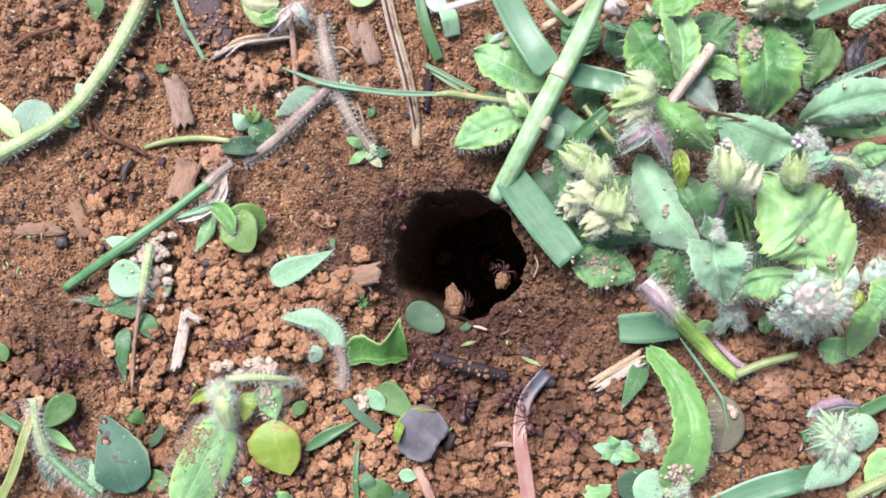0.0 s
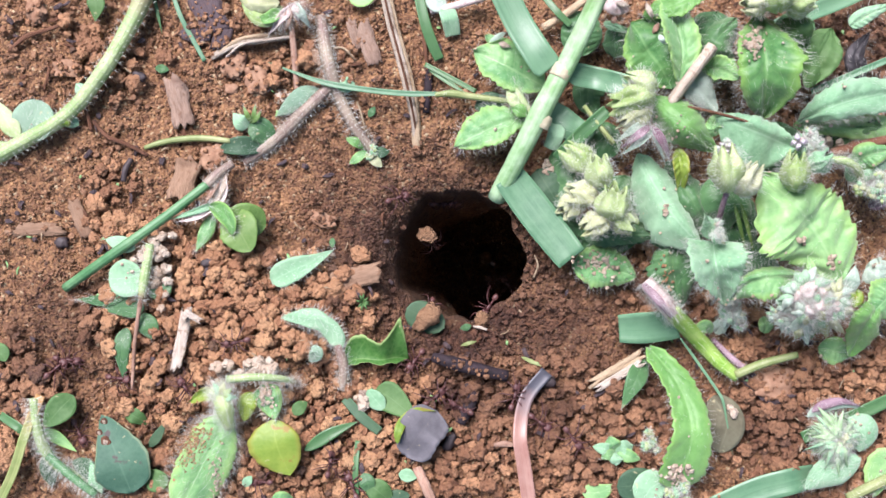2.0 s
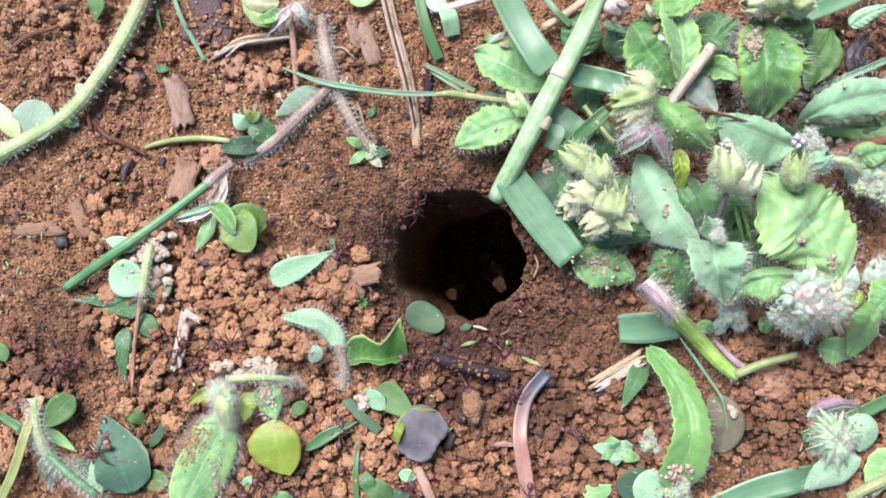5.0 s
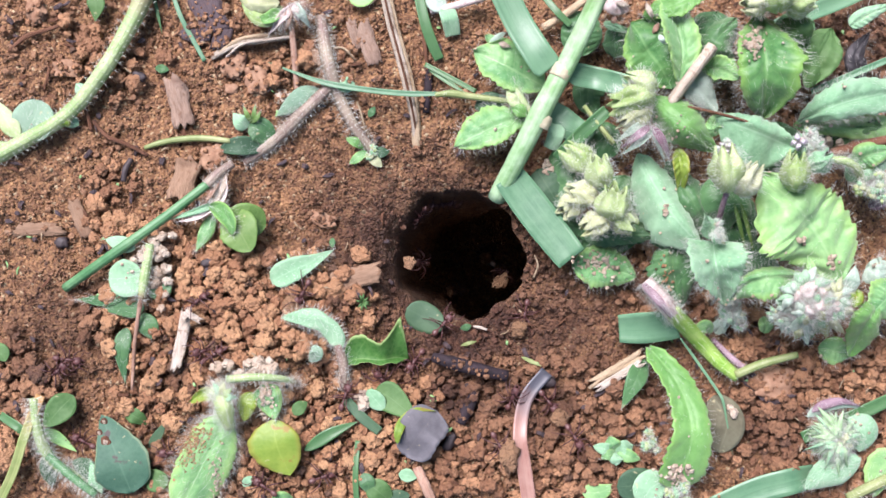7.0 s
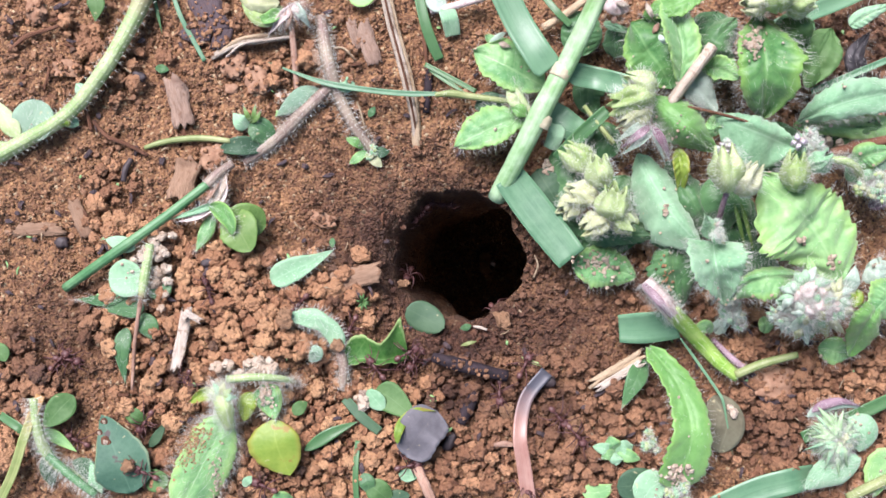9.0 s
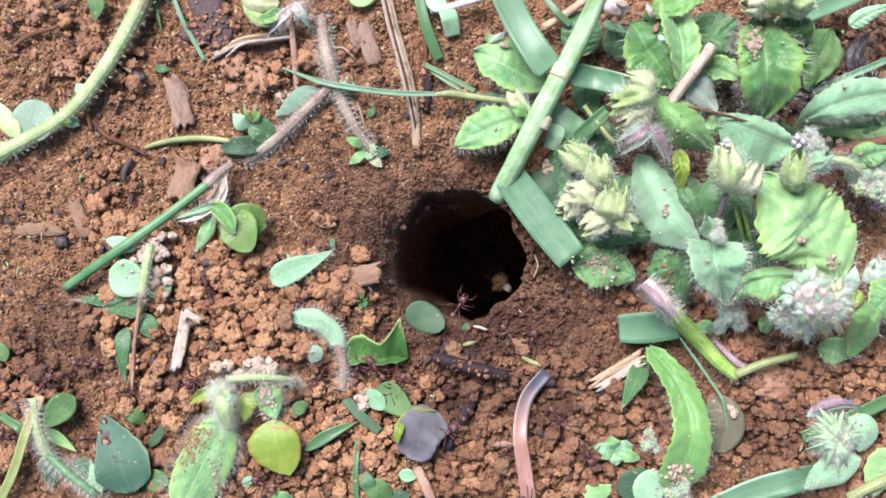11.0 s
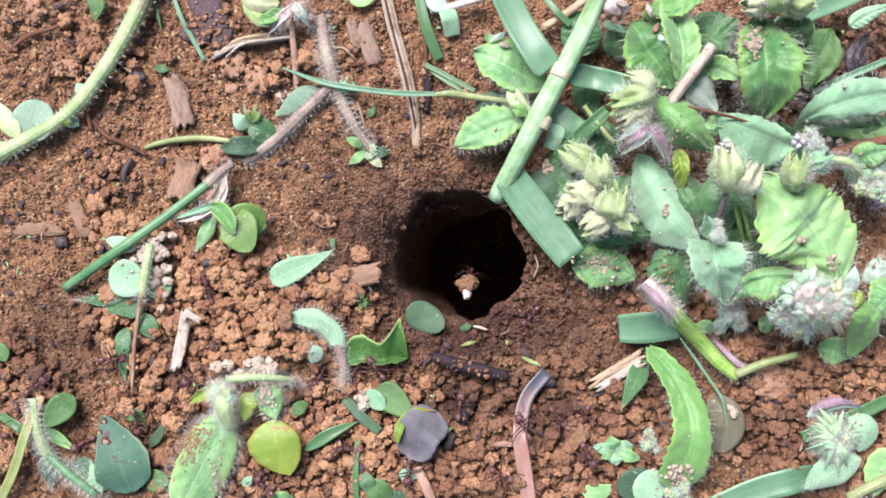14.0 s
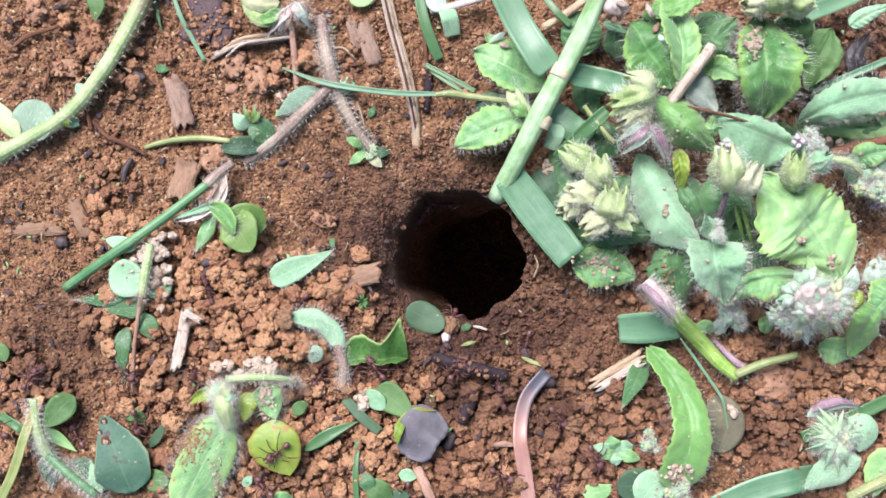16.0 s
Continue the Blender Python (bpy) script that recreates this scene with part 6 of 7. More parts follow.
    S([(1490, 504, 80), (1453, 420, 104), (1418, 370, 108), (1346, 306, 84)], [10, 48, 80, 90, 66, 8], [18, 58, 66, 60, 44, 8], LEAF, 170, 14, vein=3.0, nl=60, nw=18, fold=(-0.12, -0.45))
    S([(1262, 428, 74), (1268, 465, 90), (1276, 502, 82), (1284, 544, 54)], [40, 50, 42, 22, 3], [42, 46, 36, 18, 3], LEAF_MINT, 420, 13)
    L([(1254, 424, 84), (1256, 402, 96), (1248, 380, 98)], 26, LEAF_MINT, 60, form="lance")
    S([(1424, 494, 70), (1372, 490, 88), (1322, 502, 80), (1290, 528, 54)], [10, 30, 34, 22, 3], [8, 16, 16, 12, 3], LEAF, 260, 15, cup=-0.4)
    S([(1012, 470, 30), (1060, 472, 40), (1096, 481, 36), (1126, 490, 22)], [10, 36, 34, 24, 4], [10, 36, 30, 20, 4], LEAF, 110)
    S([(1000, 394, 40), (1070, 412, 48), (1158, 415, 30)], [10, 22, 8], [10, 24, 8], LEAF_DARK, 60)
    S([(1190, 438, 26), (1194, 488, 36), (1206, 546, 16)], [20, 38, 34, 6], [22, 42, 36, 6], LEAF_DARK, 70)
    S([(1552, 546, 54), (1528, 585, 64), (1504, 632, 42)], [12, 26, 20, 3], [20, 28, 22, 4], LEAF_BRIGHT, 60)
    S([(1610, 490, 60), (1572, 528, 70), (1538, 562, 50)], [10, 40, 8], [10, 36, 8], LEAF, 60)
    L([(1496, 290, 50), (1530, 296, 64), (1590, 276, 56)], 48, LEAF_MINT, 130)
    L([(1500, 520, 84), (1510, 495, 94), (1514, 470, 92)], 24, LEAF_PALE, 60, form="lance", vein=0, depth=0)
    L([(1512, 545, 80), (1516, 525, 88), (1510, 510, 84)], 24, LEAF_YELLOW, 20, form="oval", nl=12)
    L([(1450, 510, 80), (1438, 480, 94), (1430, 452, 90)], 18, LEAF, 30, form="lance")
    L([(1350, 560, 6), (1356, 575, 14), (1352, 590, 6)], 24, LEAF, 10, form="round", nl=12)
    L([(1445, 615, 6), (1480, 622, 14), (1500, 630, 6)], 44, LEAF, 80, form="oval")
    L([(1450, 590, 20), (1440, 575, 26), (1436, 600, 20)], 20, LEAF, 10, form="oval", nl=12)
    L([(1265, 590, 20), (1275, 580, 26), (1290, 575, 16)], 26, LEAF_PALE, 40, form="oval", nl=12)
    S([(1412, 216, 50), (1470, 190, 70), (1530, 172, 70), (1600, 160, 54)], [6, 26, 34, 30, 16], [6, 18, 26, 30, 16], LEAF_MINT, 260, 15, cup=-0.35)
    S([(1404, 222, 34), (1470, 220, 48), (1540, 226, 44), (1600, 222, 34)], [6, 22, 24, 20, 8], [6, 16, 20, 20, 8], LEAF, 160, 15)
    for a, b in ((1300, 1320), (1312, 1334)):
        L([(a, 360, 70), ((a + b) / 2, 400, 76), (b, 446, 60)], 7, LEAF_LIGHT, 20, form="lance", vein=0)
    plant_stem(t, [(1034, 188, 60), (1060, 222, 66), (1086, 254, 60)], [4, 5, 5], PETIOLE, 30, 10, "", "side_stem")
    # filler leaves, their colour darkened for the shade under the upper ones
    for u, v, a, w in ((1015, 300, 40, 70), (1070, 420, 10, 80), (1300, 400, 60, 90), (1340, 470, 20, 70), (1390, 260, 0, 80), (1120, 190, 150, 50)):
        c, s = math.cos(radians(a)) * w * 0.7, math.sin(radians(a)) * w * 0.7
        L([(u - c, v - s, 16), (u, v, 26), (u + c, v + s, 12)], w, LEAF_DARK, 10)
    # stems and flowers
    plant_stem(t, [(1272, 390, 70), (1280, 360, 84), (1290, 330, 90)], [5, 5, 5], PURPLE, 40, 10, "purplish hairy flower stalk", "flower_stalk")
    for pts, w, m in (([(1152, 222, 88), (1128, 240, 94), (1096, 264, 84)], 14, PURPLE), ([(1146, 216, 86), (1120, 230, 90), (1092, 250, 80)], 15, LEAF_PALE), ([(1156, 230, 86), (1132, 252, 90), (1100, 274, 80)], 13, LEAF_PALE),
                      ([(1154, 222, 86), (1172, 250, 88), (1186, 284, 72)], 15, PURPLE), ([(1150, 224, 84), (1164, 254, 84), (1176, 284, 70)], 8, LEAF_PALE)):
        plant_leaf(t, pts, w, m, 70, 14, "purple woolly sepal" if m is PURPLE else "whitish woolly sepal", "sepal", edge_hairs=120, form="lance", cup=0.3, nl=14, nw=4)
    for u, v, h, du, dv, rise, length, radius, seed, lobes, mat in (
            (1158, 168, 84, -0.95, 0.25, 0.12, 84, 27, 3, 6, BRACT), (1150, 186, 80, -0.8, 0.6, 0.12, 66, 22, 4, 6, BRACT_TIP), (1160, 158, 76, -0.9, -0.25, 0.3, 60, 24, 8, 5, BRACT),
            (1046, 296, 84, -0.75, -0.55, 0.2, 62, 27, 5, 5, BRACT), (1062, 330, 92, -0.1, -0.9, 0.35, 58, 27, 7, 5, BRACT), (1056, 348, 86, -0.95, -0.1, 0.25, 58, 25, 6, 5, BRACT_TIP),
            (1078, 388, 96, 0.15, -0.8, 0.4, 64, 32, 9, 5, BRACT), (1074, 384, 90, -0.8, 0.45, 0.3, 54, 24, 10, 5, BRACT_TIP), (1086, 380, 88, 0.7, 0.5, 0.3, 46, 24, 11, 5, BRACT),
            (1024, 352, 74, -0.7, 0.6, 0.3, 44, 22, 21, 5, BRACT_TIP),
            (1290, 340, 100, -0.12, -0.95, 0.2, 82, 31, 13, 5, BRACT), (1304, 344, 94, 0.5, -0.75, 0.25, 62, 26, 14, 5, BRACT_TIP),
            (1404, 338, 98, 0.05, -0.95, 0.25, 70, 27, 16, 5, BRACT), (1432, 300, 96, 0.6, -0.5, 0.3, 46, 22, 17, 5, LEAF_MINT),
            (1378, 22, 84, -0.2, -0.9, 0.3, 64, 30, 18, 5, BRACT), (1390, 14, 82, 0.8, -0.2, 0.3, 52, 26, 19, 5, BRACT), (1356, 8, 80, -0.8, 0.1, 0.3, 48, 22, 20, 5, BRACT_TIP)):
        calyx(t, u, v, h, du, dv, rise, length, radius, seed, lobes, mat)
    flower_head(t, 1440, 540, 80, 110, 27, 18, hairs=260, label="pinkish-white woolly flower head")
    flower_head(t, 1400, 560, 66, 70, 28, 10, hairs=260, label="pale woolly flower head")
    flower_head(t, 1268, 410, 92, 40, 61, 8, hairs=260, label="grey woolly heart of a leaf shoot")
    flower_head(t, 1300, 556, 20, 58, 62, 10, hairs=260, label="dry brownish woolly bud")
    flower_head(t, 1436, 250, 96, 52, 63, 10, hairs=280, label="lilac-white woolly flower head")
    flower_head(t, 1282, 262, 98, 34, 64, 8, hairs=260, label="small white woolly flower head")
    flower_head(t, 1550, 330, 60, 60, 29, 10, hairs=200, label="pale woolly flower head")
    plant_stem(t, [(1168, 180, 62), (1230, 192, 74), (1290, 206, 84), (1344, 222, 80)], [2.2, 2.6, 2.6, 2], TWIG, 60, 9, "thin brown hairy stem", "side_stem")
    plant_stem(t, [(944, 222, 62), (934, 196, 76), (918, 168, 80), (904, 146, 72)], [7, 8, 7, 4], HAIRY_STEM, 160, 13, "woolly pale shoot", "side_stem")
    L([(926, 184, 82), (908, 176, 88), (896, 156, 82)], 20, BRACT, 60, form="lance", nl=12, nw=6)
    L([(934, 206, 80), (920, 196, 90), (902, 192, 84)], 22, LEAF_BRIGHT, 60, form="oval", nl=12, nw=6)
    L([(988, 214, 62), (984, 238, 66), (974, 264, 52)], 26, LEAF_MINT, 40, form="cut", vein=0)
    for k, (u, v, a, ln) in enumerate(((1150, 20, 70, 34), (1160, 52, 120, 26), (1172, 70, 60, 22), (1104, 8, 20, 30), (1086, 40, 100, 26), (880, 66, 150, 34), (894, 80, 20, 24))):
        c, d = math.cos(radians(a)) * ln * 0.5, math.sin(radians(a)) * ln * 0.5
        z = leaf_top(u, v, gh(u, v) + 40) - gh(u, v)
        L([(u - c, v - d, z + 5), (u, v, z + 12), (u + c, v + d, z + 4)], 9, (STRAW_WHITE, STRAW_PINK, LEAF_PALE)[k % 3], 0, form="lance", vein=0, wave=0.3, nl=10, nw=4)
    plant_stem(t, [(1464, 282, 66), (1496, 286, 72), (1518, 302, 66), (1530, 334, 48)], [6, 8, 8, 7], HAIRY_STEM, 240, 17, "curved woolly pale stem", "side_stem")
    L([(1512, 292, 62), (1540, 274, 74), (1590, 262, 66)], 44, LEAF, 120)
    L([(1536, 366, 50), (1560, 360, 58), (1590, 352, 50)], 18, PURPLE, 80, form="lance")
    L([(1530, 346, 52), (1552, 342, 60), (1590, 336, 52)], 16, LEAF_PALE, 90, form="lance")
    L([(1534, 470, 54), (1556, 480, 66), (1590, 470, 60)], 46, LEAF_PALE, 160)
    for k in range(9):
        b = radians(200 + 22 * k)
        x, y = math.cos(b), math.sin(b)
        L([(1436, 536, 92), (1436 + x * 26, 536 + y * 24, 104), (1436 + x * (46 + 4 * (k % 3)), 536 + y * 44, 90)], 15, (PINK_WOOL, LEAF_PALE, BRACT_TIP)[k % 3], 60, form="lance", wave=0.2, nl=12, nw=4, vein=0)
    for u, v, k in ((1284, 262, 1), (1414, 252, 3)):
        for q in range(4):
            b = q * 1.6 + k
            x, y = math.cos(b), math.sin(b)
            plant_leaf(t, [(u, v, 114), (u + x * 9, v + y * 8, 120 + q), (u + x * (12 + 3 * q), v + y * (9 + 2 * k), 112 - 3 * q)], 6 + 2 * (q % 2) + k, PETAL, 0, label="white and lilac petal", name="petal", form="spoon", cup=-0.4, wave=0.1, nl=10, nw=4)
    plant_stem(t, [(1500, 320, 40), (1540, 318, 44), (1590, 322, 40)], [9, 10, 9], PINK_WOOL, 120, 16, "whitish woolly stalk", "side_stem")


def lower_right():
    t = thing("hairy_weed", at(1300, 665, gh(1300, 665)), "bright green hairy forked stem with a purple tip", "weed")
    plant_stem(t, [(1142, 498, 50), (1172, 532, 52), (1196, 560, 50)], [12, 15, 13], PINK_WOOL, 420, 16, "whitish woolly stem tip", "stem_tip", ridges=4)
    plant_leaf(t, [(1140, 502, 62), (1168, 534, 69), (1192, 560, 64)], 15, PURPLE, 30, 9, "purple streak of the stem tip", "sepal", form="strap", cup=-0.3, nl=14, nw=4)
    plant_stem(t, [(1186, 548, 50), (1240, 606, 40), (1274, 642, 30), (1306, 668, 20)], [15, 15, 13, 10], STEM_BRIGHT, 110, 16, n=24)
    plant_stem(t, [(1302, 664, 30), (1350, 644, 42), (1412, 628, 38)], [8, 8, 6], PETIOLE, 30, 9, "", "side_stem")
    plant_leaf(t, [(1228, 590, 46), (1250, 578, 54), (1260, 590, 44)], 24, LEAF, 20, form="oval", nl=12)
    plant_stem(t, [(1262, 602, 20), (1290, 630, 22), (1318, 654, 16)], [5, 6, 6], PURPLE, 30, 10, "", "side_stem")
    t = thing("hairy_leaf_shoot", at(1190, 870, gh(1190, 870)), "curled bright green hairy leaf rising from crumbs", "weed")
    plant_leaf(t, [(1148, 614, 44), (1190, 664, 64), (1216, 716, 74), (1226, 776, 76), (1210, 832, 64), (1198, 864, 42)], 78, LEAF_BRIGHT, 90, 12, edge_hairs=200, cup=0.12, teeth=13, depth=0.09, vein=1.6, nl=44, nw=12,
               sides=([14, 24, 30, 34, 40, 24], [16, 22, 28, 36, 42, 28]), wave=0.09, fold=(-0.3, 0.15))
    plant_leaf(t, [(1180, 850, 36), (1150, 866, 44), (1140, 900, 34)], 60, LEAF_MINT, 60, form="oval")
    flower_head(t, 1205, 868, 44, 56, 31, 10, hairs=140, label="pale woolly bud")
    loose_leaf("leaf", [(1092, 862, 6), (1130, 860, 16), (1168, 862, 6)], 62, CLOVER_BLUE, "round blue-green leaf on crumbs", form="round", lift=18)
    loose_leaf("leaf", [(1142, 636, 10), (1124, 675, 16), (1100, 724, 4)], 36, LEAF_DARK, "dark green pointed leaf by a straw", form="lance", lift=12, hairs=40, hair=8)
    t = thing("seedling", at(1090, 800, gh(1090, 800)), "small crinkled pale green seedling in soil", "seedling")
    for k, (du, dv, w) in enumerate(((-34, -8, 22), (-10, -22, 30), (26, -10, 30), (36, 12, 24), (0, 20, 26), (-22, 10, 18))):
        plant_leaf(t, [(1090, 800, 12), (1090 + du * 0.6, 800 + dv * 0.6, 24), (1090 + du * 1.2, 800 + dv * 1.2, 12)], w, LEAF if k % 2 else LEAF_MINT, 16, 8, form="oval", wave=0.12, nl=12, seed=k)
    plant_leaf(t, [(1030, 870, 8), (1060, 872, 14), (1090, 858, 6)], 34, LEAF, 20, 8, form="lance")
    flower_head(t, 1148, 782, 14, 44, 33, 8, hairs=160, label="grey woolly bud in soil")
    t = thing("woolly_weed", at(1480, 800, gh(1480, 800)), "pale green woolly weed head in the crumbs", "weed")
    head = flower_head(t, 1490, 776, 44, 46, 34, 8, hairs=120, label="whitish heart of a bristly flower head")
    tuft(head, 1492, 776, 46, 54, 64, 92, 245, 5)
    tuft(head, 1486, 782, 54, 48, 52, 70, 280, 9)
    tuft(head, 1492, 776, 40, 22, 40, 245, 455, 6)
    plant_leaf(t, [(1524, 812, 36), (1472, 836, 46), (1424, 866, 34)], 56, LEAF_MINT, 280, 16, form="oval", cup=-0.3)
    plant_leaf(t, [(1520, 800, 34), (1530, 760, 44), (1500, 740, 34)], 50, LEAF_MINT, 160, 16, form="oval", cup=-0.3)
    plant_leaf(t, [(1590, 800, 30), (1560, 830, 40), (1545, 880, 30)], 60, LEAF, 120, 14, form="oval", teeth=6)
    plant_stem(t, [(1500, 882, 34), (1540, 862, 40), (1590, 840, 40)], [9, 10, 10], PETIOLE, 80, 14)
    t = thing("purple_stem", at(1480, 715, gh(1480, 715)), "arched purple stem fringed with white hairs", "stem")
    plant_leaf(t, [(1428, 738, 14), (1456, 722, 32), (1490, 716, 34), (1528, 724, 18)], 20, LEAF_PALE, 30, 9, "whitish hairy sepal edge", "sepal", edge_hairs=160, form="lance", cup=-0.3)
    plant_leaf(t, [(1436, 730, 22), (1458, 718, 38), (1490, 711, 40), (1524, 720, 24)], 17, PURPLE, 30, 8, "purple striped sepal", "sepal", form="lance", cup=-0.4)
    loose_leaf("leaf", [(1262, 700, 0), (1286, 750, 10), (1272, 802, 2)], 64, LEAF_DEAD, "thin brown dead leaf on crumbs", form="round", lift=12)


def top_middle_leaf():
    t = thing("torn_sprig", at(800, 20, gh(800, 20)), "torn pale sprig with ragged mint leaf", "sprig")
    plant_stem(t, [(762, 20, 20), (800, 12, 28), (860, -6, 34)], [5, 7, 7], PINK_WOOL, 70, 12)
    plant_leaf(t, [(788, 12, 26), (796, 34, 30), (802, 64, 14)], 30, LEAF_MINT, 40, 10, form="cut", wave=0.05)
    plant_leaf(t, [(790, 8, 26), (772, 4, 30), (752, -6, 22)], 34, LEAF_PALE, 40, 10, form="oval")
    loose_leaf("leaf", [(616, -12, 6), (640, -2, 10), (668, -12, 6)], 30, LEAF, "green hairy leaf edge above soil", form="oval", lift=14, hairs=30, hair=8)


LEAF_DEAD_DARK = wood_material("rotten_bark", (0.0496, 0.0347, 0.0374), (0.112, 0.0868, 0.0918), (0.0217, 0.0149, 0.0163))
PINK_NODE = stalk_material("pinkish_green_joint", (0.30, 0.26, 0.16), (0.44, 0.42, 0.30))
PETAL = plain_material("white_petal", (0.46, 0.40, 0.47), (0.66, 0.63, 0.64), 0.6, 0.3, 700, 0.3)
STEM_BRIGHT = stalk_material("bright_green_stem", (0.155, 0.312, 0.0403), (0.325, 0.446, 0.129))

weed_upper_left()
weed_upper_middle()
petiole_curved()
top_bud()
grass_tuft_stem()
thin_grass()
green_stalk_left()
weed_left()
weed_bottom_left()
left_corner()
middle_leaves()
right_weed()
lower_right()
top_middle_leaf()
litter()
single("sand_specks", DUST, PALE_CRUMB, "pale sand specks scattered on the hairy leaves", "sand", kind="stuff")


def raise_weed():
    """The dense weed stands well clear of the soil: heights grow towards its middle, along the grid's leaning lines."""
    soil = ("ground", "soil_clump", "soil_clumps", "soil_crumbs", "soil_grit", "soil_clod")
    for ob in scene.objects:
        if ob.type != "MESH" or ob.name.split(".")[0] in soil:
            continue
        me, o = ob.data, np.array(home(ob))
        co = np.empty(len(me.vertices) * 3)
        me.vertices.foreach_get("co", co)
        co = co.reshape(-1, 3) + o
        s = 1 - co[:, 2] / EYE
        u, v = co[:, 0] / s / G + 784, 441 - co[:, 1] / s / G
        near = np.clip((u - 985) / 190, 0, 1) * np.clip((630 - v) / 90, 0, 1)
        if not near.any():
            continue
        z = co[:, 2] * (1 + 0.8 * near * near * (3 - 2 * near) * (co[:, 2] > 0))
        k = (1 - z / EYE) / s
        me.vertices.foreach_set("co", (np.stack([co[:, 0] * k, co[:, 1] * k, z], -1) - o).ravel())
        me.update()


raise_weed()

# ---- ants and the pellets that they carry ----
from mathutils.bvhtree import BVHTree


def blob(centre, radii, rough=0.0, seed=0, sub=3):
    return lump((784, 441, 0), radii, seed, rough, sub=sub) if not any(centre) else shifted(lump((784, 441, 0), radii, seed, rough, sub=sub), centre)


def shifted(sh, by):
    base = at(784, 441, 0)
    sh.v = [Vector(p) - base + Vector(by) * G for p in sh.v]
    return sh


def build_ant():
    """An ant about eight millimetres long that faces +x; its origin is under its middle, at its feet."""
    a = thing("ant", (0, 0, 0), "dark reddish-brown long-legged ant on the soil", "ant", "ants round the burrow")
    Z = 13
    head = blob((25, 0, Z + 1), (9.5, 11, 7.5), 0.12, 2)
    for y in (4.5, -4.5):
        head.add(shifted(lump((784, 441, 0), (5, 5, 5.5), 3, 0.1, sub=2), (19, y, Z + 2)))
    hd = part("head", head, ANT, a)
    for y in (1, -1):
        m = tube([Vector((32, 5 * y, Z - 1)) * G, Vector((38, 5.5 * y, Z - 2)) * G, Vector((42, 1.5 * y, Z - 3)) * G], [2.4, 2.2, 0.8], 6, 6, metres=True)
        part("mandible", m, ANT, hd)
        an = tube([Vector((30, 4 * y, Z + 4)) * G, Vector((34, 12 * y, Z + 12)) * G, Vector((37, 19 * y, Z + 14)) * G, Vector((48, 23 * y, Z + 8)) * G, Vector((58, 24 * y, Z)) * G],
                  [1.0, 1.0, 1.1, 0.9, 0.8], 6, 16, metres=True)
        part("antenna", an, ANT_LEG, hd)
    th, spines = blob((5, 0, Z + 1), (11, 5, 5), 0.15, 5), []
    for x, y in ((10, 3.5), (10, -3.5), (3, 3), (3, -3), (-4, 2.5), (-4, -2.5)):
        spines.append(tube([Vector((x, y, Z + 4)) * G, Vector((x - 0.5, y * 1.3, Z + 7)) * G, Vector((x - 1, y * 1.5, Z + 10)) * G], [1.2, 0.8, 0.2], 5, 3, metres=True))
    body = part("thorax", th, ANT, a)
    for sp in spines:
        part("spine", sp, ANT, body)
    w = blob((-9, 0, Z), (4, 2.6, 3.2), 0.1, 6)
    w.add(blob((-15, 0, Z), (3.6, 3.2, 3.4), 0.1, 7))
    part("waist", w, ANT, a)
    part("abdomen", blob((-27, 0, Z + 1), (10, 7.6, 7), 0.06, 8), ANT_GASTER, a, "rounded shiny reddish abdomen")
    legs = []
    for x, reach, fore in ((11, 30, 22), (4, 36, -4), (-3, 38, -30)):
        for y in (1, -1):
            hip = Vector((x, 4 * y, Z - 2)) * G
            leg = tube([Vector((0, 0, 0)), Vector((fore * 0.35, reach * 0.42 * y, 13)) * G, Vector((fore * 0.75, reach * 0.78 * y, 2)) * G, Vector((fore * 1.1, reach * y, -10)) * G],
                       [1.6, 1.5, 1.1, 0.7], 6, 15, metres=True)
            ob = part("leg", leg, ANT_LEG, a)
            ob.location = hip
            legs.append(ob)
    return a


ANT_GASTER = plain_material("ant_abdomen_shell", (0.055, 0.0215, 0.02), (0.105, 0.044, 0.038), 0.45, 0.5, 900)


def surface():
    """All that ants can walk on, as one tree to meet with lines of sight."""
    vs, fs, n = [], [], 0
    for ob in scene.objects:
        if ob.type != "MESH" or ob.name.split(".")[0] in ("leaf_hairs", "stem_hairs", "wool", "soil_grit", "bract"):
            continue
        me, o = ob.data, home(ob)
        co = np.empty(len(me.vertices) * 3)
        me.vertices.foreach_get("co", co)
        co = co.reshape(-1, 3) + np.array(o)
        inner = (np.abs(co[:, 0]) < 0.09) & (np.abs(co[:, 1]) < 0.055)
        if not inner.any() or ob.name.startswith("soil_crumbs"):
            continue
        vs.append(co)
        fs += [tuple(i + n for i in p.vertices) for p in me.polygons] if len(me.polygons) < 4000 else fast_faces(me, n)
        n += len(co)
    return BVHTree.FromPolygons(np.concatenate(vs).tolist(), fs)


def fast_faces(me, n):
    k = me.polygons[0].loop_total
    idx = np.empty(len(me.loops), int)
    me.loops.foreach_get("vertex_index", idx)
    return (idx.reshape(-1, k) + n).tolist()


def footing(tree, u, v, limit=110, down=0.0, floor=330):
    """Where the surface lies at a grid place, and its slope."""
    eye = Vector((0, 0, EYE))
    way = (at(u, v, 0) - eye).normalized()
    if down > 1:
        return eye + way * ((EYE + down * G) / -way.z), Vector((0, 0, 1))
    hit = tree.ray_cast(eye, way)
    if hit[0] is None or hit[0].z < -floor * G:
        return eye + way * ((EYE + limit * G) / -way.z), Vector((0, 0, 1))
    p, nrm = hit[0], hit[1] if hit[1].z > 0 else -hit[1]
    top = gh(u, v)
    if top - 45 < p.z / G < top:
        p = at(u, v, top)
    return p, nrm


